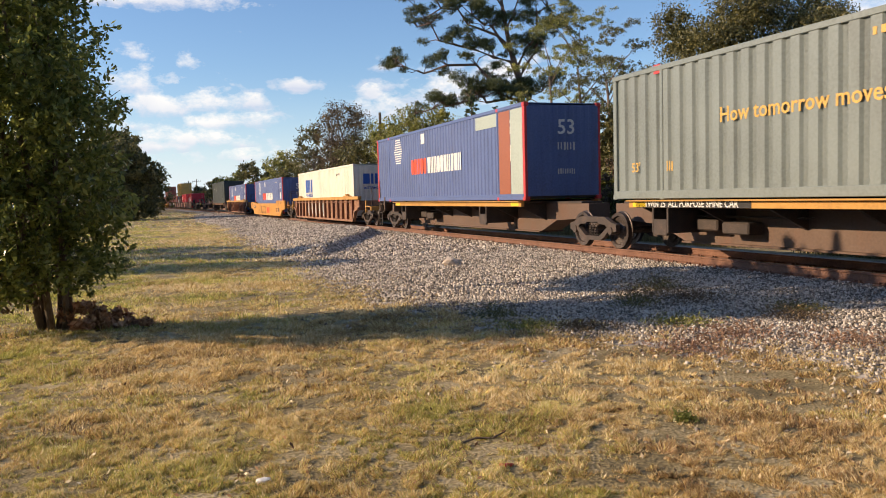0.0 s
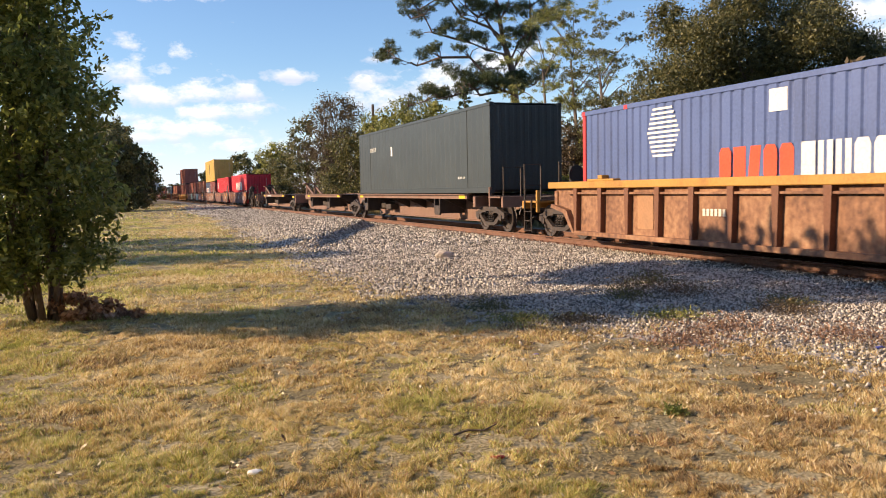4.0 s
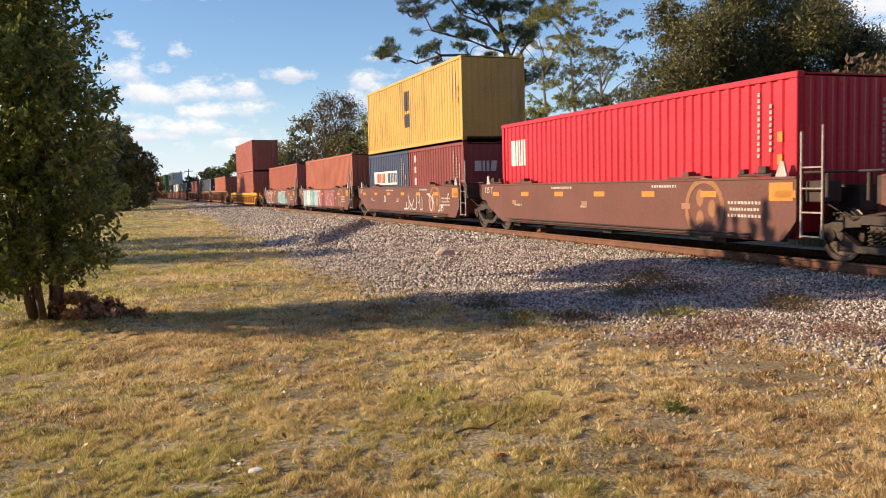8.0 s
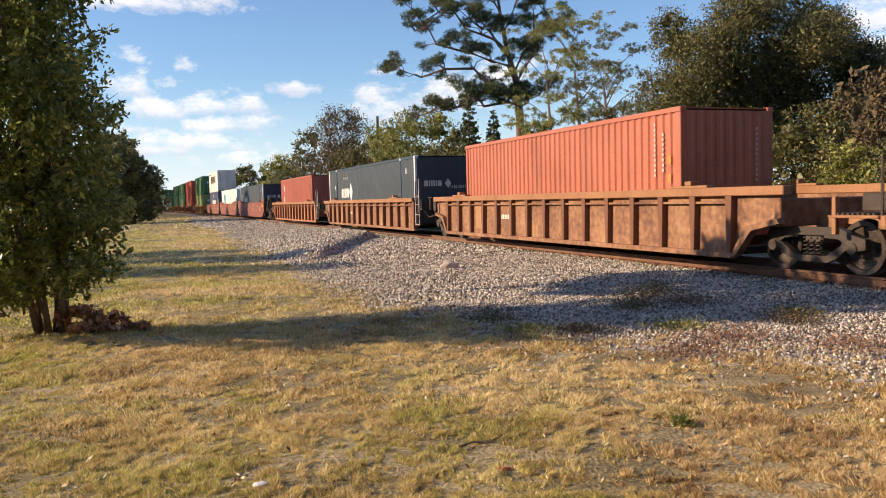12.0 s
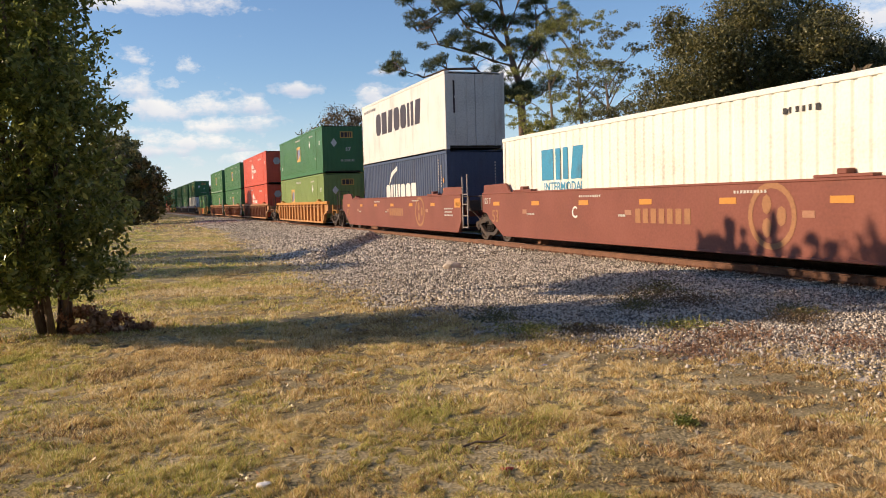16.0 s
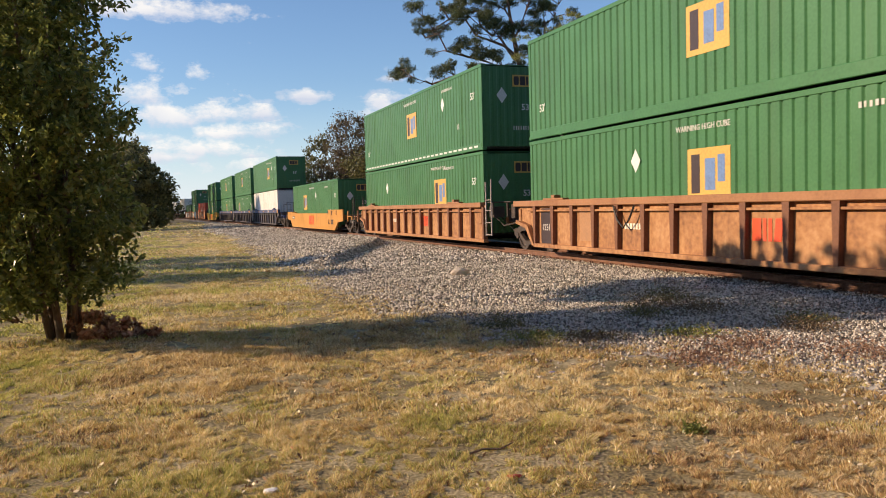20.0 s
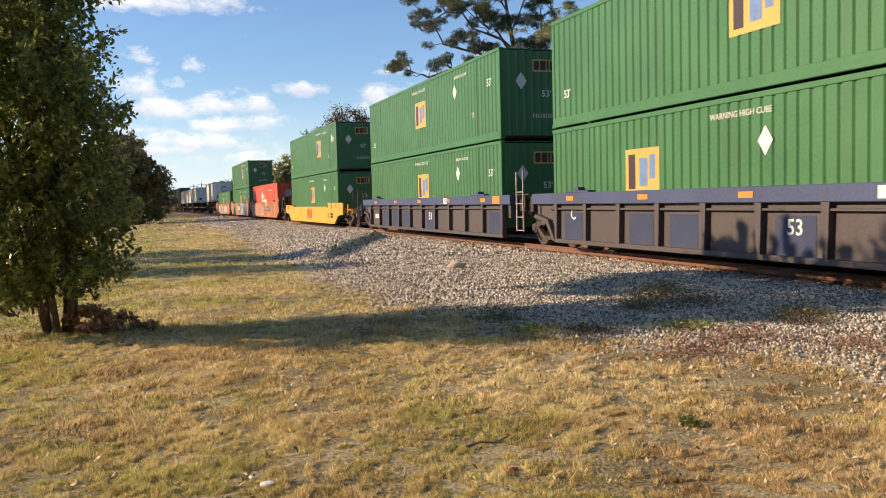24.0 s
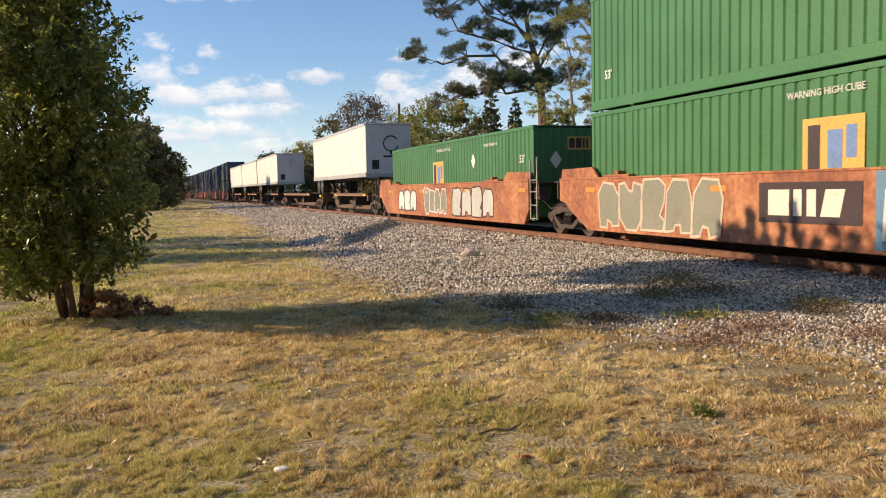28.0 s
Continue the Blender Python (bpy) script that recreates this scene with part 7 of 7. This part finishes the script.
        tree("bush", {"bush_leaves": "tangled light green bush", "oak_leaves": "tangled dark green bush", "dry_vine": "brown tangle of dead vines"}[m.name], x, y, round_blobs(3.0, h, R), 4600, 0.066, m,
             [([(0, 0, 0), (0.1, 0.1, h * 0.5)], [0.05, 0.02])], M_bark, "bush", twigs=14)
    for i in range(26):
        y = 13 + i * 3.6
        x = float(track_x(y)) + 10.2 + R.uniform(0, 2)
        h = R.uniform(3.8, 5.6)
        tree("thicket_tree", "young tree in the thicket behind the track", x, y, round_blobs(4.4, h, R), 5600, 0.088, (M_oak, M_green, M_brownleaf)[i % 3], [([(0, 0, 0), (0, 0, h * 0.6)], [0.1, 0.04])], M_bark, twigs=20)
    # tall dry grass at the foot of the brush
    n = 26000
    y = R.uniform(9, 60, n) ** 1.0
    x = track_x(y) + 3.6 + np.abs(R.normal(0, 1.3, n))
    keep = np.sin(0.55 * y + 1.0) + np.sin(1.3 * y) * 0.6 + R.normal(0, 0.6, n) > 0.0
    x, y = x[keep], y[keep]
    z = height(x, y)
    hgt = R.uniform(0.35, 1.1, len(x))
    lean = R.normal(0, 0.22, (len(x), 2)) * hgt[:, None]
    a = R.uniform(0, math.pi, len(x))
    wv = np.stack([np.cos(a), np.sin(a), 0 * a], 1) * 0.012
    base = np.stack([x, y, z - 0.02], 1)
    tip = base + np.stack([lean[:, 0], lean[:, 1], hgt], 1)
    gr = part("tall_grass", soup("tall_grass", np.stack([base - wv, base + wv, tip], 1), M_straw), None, None, "tall dry straw-coloured grass along the brush", "grass", "stuff")


far_trees()


def poles():
    for px, dp, top in ((664, 74, 184), (322, 235, 303), (336, 245, 300)):
        x, y = seen_from((px - 784) / 1459.5 * dp, dp)
        h = 1.71 + (330 - 0.0245 * (px - 784) - top) / 1459.5 * dp - float(height(x, y))
        p = tagged(new("utility_pole"), "weathered timber utility pole with crossarm", "pole", "poles along the railway")
        p.location = (x, y, float(height(x, y)))
        part("post", tube(bmesh.new(), [(0, 0, -0.2), (0, 0, h)], [0.16, 0.12], 8), M_bark, p)
        if dp > 100:
            part("crossarm", boxes((-1.2, 1.2, -0.06, 0.06, h - 0.7, h - 0.58)), M_bark, p)
            for dx in (-1.1, -0.5, 0.5, 1.1):
                part("insulator", boxes((dx - 0.05, dx + 0.05, -0.05, 0.05, h - 0.58, h - 0.42)), M_grimyshade, p)


poles()


# ---- lawn and ballast, piece by piece ----
def stones():
    R = np.random.default_rng(5)
    # unit octahedron, eight faces
    V = np.array([(1, 0, 0), (-1, 0, 0), (0, 1, 0), (0, -1, 0), (0, 0, 1), (0, 0, -1)], float)
    F = np.array([(0, 2, 4), (2, 1, 4), (1, 3, 4), (3, 0, 4), (2, 0, 5), (1, 2, 5), (3, 1, 5), (0, 3, 5)])

    def scatter(y0, y1, step, size, far=-1.32, jitter=0.5, thin=0.0):
        ys = np.arange(y0, y1, step)
        xs = np.arange(3.2, 11.6, step)
        X, Y = np.meshgrid(xs, ys)
        x, y = X.ravel() + R.uniform(-jitter, jitter, X.size) * step, Y.ravel() + R.uniform(-jitter, jitter, X.size) * step
        edge = x - toe(y) - 0.2 + R.normal(0, 0.3, len(x)) + 0.3 * np.sin(y * 3.1) * np.sin(x * 2.7)
        keep = (edge > 0) & (x < track_x(y) + 1.25) & (R.uniform(size=len(x)) > thin)
        return x[keep], y[keep], np.full(keep.sum(), size)
    sets = [scatter(4.2, 13, 0.044, 0.0235), scatter(13, 22, 0.058, 0.031), scatter(22, 38, 0.1, 0.05), scatter(38, 62, 0.13, 0.05), scatter(62, 120, 0.3, 0.09)]
    # strays in the grass edge
    n = 500
    yy = R.uniform(4.3, 20, n)
    xx = toe(yy) - np.abs(R.normal(0, 0.9, n))
    sets.append((xx, yy, np.full(n, 0.026)))
    x, y, s = (np.concatenate(c) for c in zip(*sets))
    n = len(x)
    z = height(x, y)
    v = V[None] * R.uniform(0.55, 1.25, (n, 6, 1)) + R.normal(0, 0.16, (n, 6, 3))
    v = v * (s * R.uniform(0.6, 1.35, n))[:, None, None] * np.array([1.15, 1.0, 0.75])
    q = R.normal(size=(n, 4))
    q /= np.linalg.norm(q, axis=1)[:, None]
    w, a, b, c = q.T
    rot = np.stack([1 - 2 * (b * b + c * c), 2 * (a * b - c * w), 2 * (a * c + b * w), 2 * (a * b + c * w), 1 - 2 * (a * a + c * c), 2 * (b * c - a * w), 2 * (a * c - b * w), 2 * (b * c + a * w), 1 - 2 * (a * a + b * b)], 1).reshape(n, 3, 3)
    v = np.einsum("nij,nkj->nki", rot, v) + np.stack([x, y, z + s * R.uniform(-0.1, 0.5, n)], 1)[:, None]
    me = bpy.data.meshes.new("ballast")
    me.vertices.add(n * 6)
    me.vertices.foreach_set("co", v.reshape(-1).astype(np.float32))
    f = (F[None] + 6 * np.arange(n)[:, None, None]).reshape(-1, 3)
    me.loops.add(f.size)
    me.loops.foreach_set("vertex_index", f.reshape(-1).astype(np.int32))
    me.polygons.add(len(f))
    me.polygons.foreach_set("loop_start", np.arange(0, f.size, 3, dtype=np.int32))
    me.polygons.foreach_set("loop_total", np.full(len(f), 3, dtype=np.int32))
    me.update(calc_edges=True)
    me.materials.append(M_stone)
    part("ballast", me, None, None, "loose pale grey crushed-stone ballast along the track", "ballast", "stuff")


stones()


def field(x, y, size, seed):
    """Smooth noise from -1 to 1 whose lumps are about that many metres across."""
    g = np.random.default_rng(seed).uniform(-1, 1, (256, 256))
    c, n = math.cos(seed), math.sin(seed)
    u, v = (c * x - n * y) / size, (n * x + c * y) / size
    i, j = np.floor(u).astype(int), np.floor(v).astype(int)
    fu, fv = u - i, v - j
    fu, fv = fu * fu * (3 - 2 * fu), fv * fv * (3 - 2 * fv)
    i, j = i % 256, j % 256
    i1, j1 = (i + 1) % 256, (j + 1) % 256
    return (g[i, j] * (1 - fu) + g[i1, j] * fu) * (1 - fv) + (g[i, j1] * (1 - fu) + g[i1, j1] * fu) * fv


WORN = [(2.8, 4.3, 0.45), (3.3, 4.7, 0.3), (2.1, 4.75, 0.3), (4.7, 6.3, 0.5), (5.3, 5.6, 0.5), (3.9, 7.6, 0.35), (1.2, 5.4, 0.25), (4.5, 7.4, 0.5)]      # thin places: x, y, radius


def lawn():
    R = np.random.default_rng(9)

    def patch(n, d0, d1, w, h0, h1, lump):
        """Blades between two distances from the camera, within what it sees; lump: width of its tufts."""
        d = np.sqrt(R.uniform(d0 * d0, d1 * d1, n))
        a = np.radians(R.uniform(-13, 52, n))
        x, y = d * np.sin(a), d * np.cos(a)
        tuft = 0.75 * field(x, y, lump, 3) + 0.6 * field(x, y, lump * 2.7, 4) + 0.35 * field(x, y, lump * 8, 5)
        g = x - toe(y)
        thin = sum(np.exp(-((x - u) ** 2 + (y - v) ** 2) / (k * k)) for u, v, k in WORN) + np.clip(field(x, y, 0.55, 6) - 0.45, 0, 1) * 1.4
        keep = (R.normal(0, 0.3, n) + tuft - 0.7 * thin > -0.45) & (g + R.normal(0, 0.6, n) < 0.2)
        x, y, tuft, thin = x[keep], y[keep], tuft[keep], thin[keep]
        m = len(x)
        hh = R.uniform(h0, h1, m) * np.clip(0.8 + 1.0 * tuft - 0.4 * thin, 0.15, 2.2)
        base = np.stack([x, y, height(x, y) - 0.005], 1)
        # blades of one tuft lean together
        lean = np.stack([field(x, y, lump * 1.5, 7), field(x, y, lump * 1.5, 8)], 1) * 0.9 + R.normal(0, 0.5, (m, 2))
        lean = lean * hh[:, None]
        t = R.uniform(0, math.pi, m)
        wv = np.stack([np.cos(t), np.sin(t), 0 * t], 1) * (w * R.uniform(0.6, 1.4, m))[:, None]
        tip = base + np.stack([lean[:, 0], lean[:, 1], hh], 1)
        # straw, green or dead brown, in drifts; greener away from the gravel
        pick = 0.75 * field(x, y, 1.7, 11) + 0.5 * field(x, y, 0.4, 12) + R.normal(0, 0.4, m) + 0.12 - 0.13 * np.clip(x, -2, 5) + 0.25 * sstep(14, 30, y)
        brown = R.normal(0, 0.45, m) + 0.6 * field(x, y, 1.1, 13) + 0.45 * field(x, y, 0.3, 14) + 0.08 * np.clip(x - 1, 0, 5) - 0.4 * sstep(14, 30, y)
        kind = np.where(pick > 0.36, 1, np.where(brown > 0.62, 2, 0))
        return np.stack([base - wv, base + wv, tip], 1), kind
    sets = [patch(600000, 3.0, 6.5, 0.0034, 0.012, 0.042, 0.05), patch(500000, 6.5, 12, 0.0055, 0.015, 0.05, 0.075), patch(300000, 12, 24, 0.01, 0.02, 0.065, 0.14), patch(220000, 24, 60, 0.024, 0.03, 0.08, 0.3), patch(60000, 60, 150, 0.07, 0.06, 0.12, 0.8)]
    me = soup("lawn_grass", np.concatenate([s[0] for s in sets]), M_blade)
    me.materials.append(M_bladegreen)
    me.materials.append(M_bladebrown)
    me.polygons.foreach_set("material_index", np.concatenate([s[1] for s in sets]).astype(np.int32))
    part("lawn_grass", me, None, None, "short dry lawn, straw-yellow with green patches", "grass", "stuff")


lawn()


def weeds():
    """Low weeds in the ballast's edge and on the lawn."""
    R = np.random.default_rng(31)
    red = leafmat("reddish_weed", (0.3, 0.18, 0.12), (0.15, 0.09, 0.06), (0.46, 0.3, 0.2), 0.25, 0.9)
    for x, y, w, h, m, lb in ((6.9, 6.6, 0.55, 0.1, red, "low reddish-brown weed patch at the ballast edge"), (6.2, 7.6, 0.6, 0.1, red, "low reddish-brown weed patch at the ballast edge"), (5.3, 7.2, 0.5, 0.08, red, "low reddish-brown weed patch at the ballast edge"),
                              (7.2, 11.0, 0.55, 0.2, M_vine, "dry brown weed in the ballast"), (7.9, 11.6, 0.4, 0.2, M_oak, "dull green weed in the ballast"), (6.6, 10.3, 0.35, 0.14, M_oak, "dull green weed in the ballast"), (7.5, 10.2, 0.45, 0.16, M_vine, "dry brown weed in the ballast"), (4.4, 10.3, 0.35, 0.14, M_oak, "dull green weed in the ballast"), (7.6, 8.2, 0.4, 0.1, M_vine, "dry brown weed in the ballast"), (8.0, 8.6, 0.35, 0.1, M_oak, "dull green weed in the ballast"), (6.2, 8.6, 0.4, 0.08, M_green, "small green weed in the ballast"),
                              (3.54, 4.9, 0.07, 0.05, M_leaf, "small dark green weed on the lawn"), (4.4, 9.3, 0.4, 0.06, M_green, "small green weed in the ballast"), (5.0, 8.9, 0.4, 0.06, M_brownleaf, "dry brown weed in the ballast")):
        t = tagged(new("weed"), lb, "weed", "weeds by the ballast")
        t.location = (x, y, float(height(x, y)) - 0.01)
        n = int(350 + 800 * w)
        p = np.stack([R.normal(0, w * 0.5, n), R.normal(0, w * 0.5, n), np.abs(R.normal(0, h * 0.6, n)) + 0.015], 1)
        part("leaves", soup("leaves", leaves(p, 0.028 if w > 0.1 else 0.02, 0.3), m), None, t, kind="stuff")


weeds()


def fallen_leaves():
    """Dry leaves, bits of straw and thatch strewn over the lawn."""
    R = np.random.default_rng(77)
    n = 2600
    d = np.sqrt(R.uniform(9, 200, n))
    a = np.radians(R.uniform(-12, 50, n))
    x, y = d * np.sin(a), d * np.cos(a)
    ok = x < toe(y) + 0.3
    x, y = x[ok], y[ok]
    p = np.stack([x, y, height(x, y) + R.uniform(0.01, 0.04, len(x))], 1)
    for k, (nm, m) in enumerate((("fallen_leaf", leafmat("fallen_leaves", (0.2, 0.11, 0.06), (0.07, 0.045, 0.03), (0.4, 0.24, 0.12), 0.1, 0.9)), ("straw_bits", leafmat("pale_straw_bits", (0.75, 0.62, 0.42), (0.5, 0.4, 0.25), (0.9, 0.8, 0.6), 0.1, 0.9)))):
        part(nm, soup(nm, leaves(p[k::2], 0.02, 0.45, r=R), m), None, None, ("small dry brown leaves strewn over the lawn", "pale bits of straw strewn over the lawn")[k], ("leaf litter", "straw")[k], "stuff")


fallen_leaves()


def litter():
    def lump(name, label, cat, x, y, sx, sy, sz, material, seed):
        r = random.Random(seed)
        bm = bmesh.new()
        bmesh.ops.create_icosphere(bm, subdivisions=2, radius=1)
        for v in bm.verts:
            v.co = Vector((v.co.x * sx, v.co.y * sy, v.co.z * sz)) * r.uniform(0.8, 1.15)
        ob = part(name, bm, material, None, label, cat)
        ob.location = (x, y, float(height(x, y)) + sz * 0.45)
        return ob
    stone = lump("concrete_chunk", "pale broken concrete chunk lying on the ballast", "rock", 6.75, 18.4, 0.22, 0.17, 0.12, mat("concrete", (0.6, 0.5, 0.4), 0.9, bump=0.6), 3)
    stone.location.z += 0.02
    lump("paper_scrap", "crumpled white paper scrap on the grass", "litter", 0.58, 5.0, 0.05, 0.035, 0.02, mat("paper", (0.8, 0.78, 0.74), 0.8), 4)
    lump("red_wrapper", "torn red wrapper on the grass", "litter", 2.0, 4.58, 0.05, 0.025, 0.015, mat("red_wrapper", (0.5, 0.05, 0.03), 0.5), 5)
    lump("blue_wrapper", "crumpled blue wrapper at the ballast edge", "litter", 6.75, 6.05, 0.06, 0.03, 0.02, mat("blue_wrapper", (0.1, 0.12, 0.5), 0.5), 6)
    lump("blue_scrap", "small blue scrap on the grass", "litter", 3.65, 7.35, 0.04, 0.02, 0.012, mat("blue_scrap", (0.3, 0.3, 0.6), 0.5), 7)
    tw = part("fallen_twig", tube(bmesh.new(), [(-0.16, 0, 0.02), (-0.05, 0.02, 0.035), (0.06, -0.01, 0.03), (0.17, 0.03, 0.05)], [0.008, 0.009, 0.007, 0.004], 6), M_bark, None, "short dry twig lying on the grass", "twig")
    tw.location = (2.05, 5.05, float(height(2.05, 5.05)))


litter()


motions()
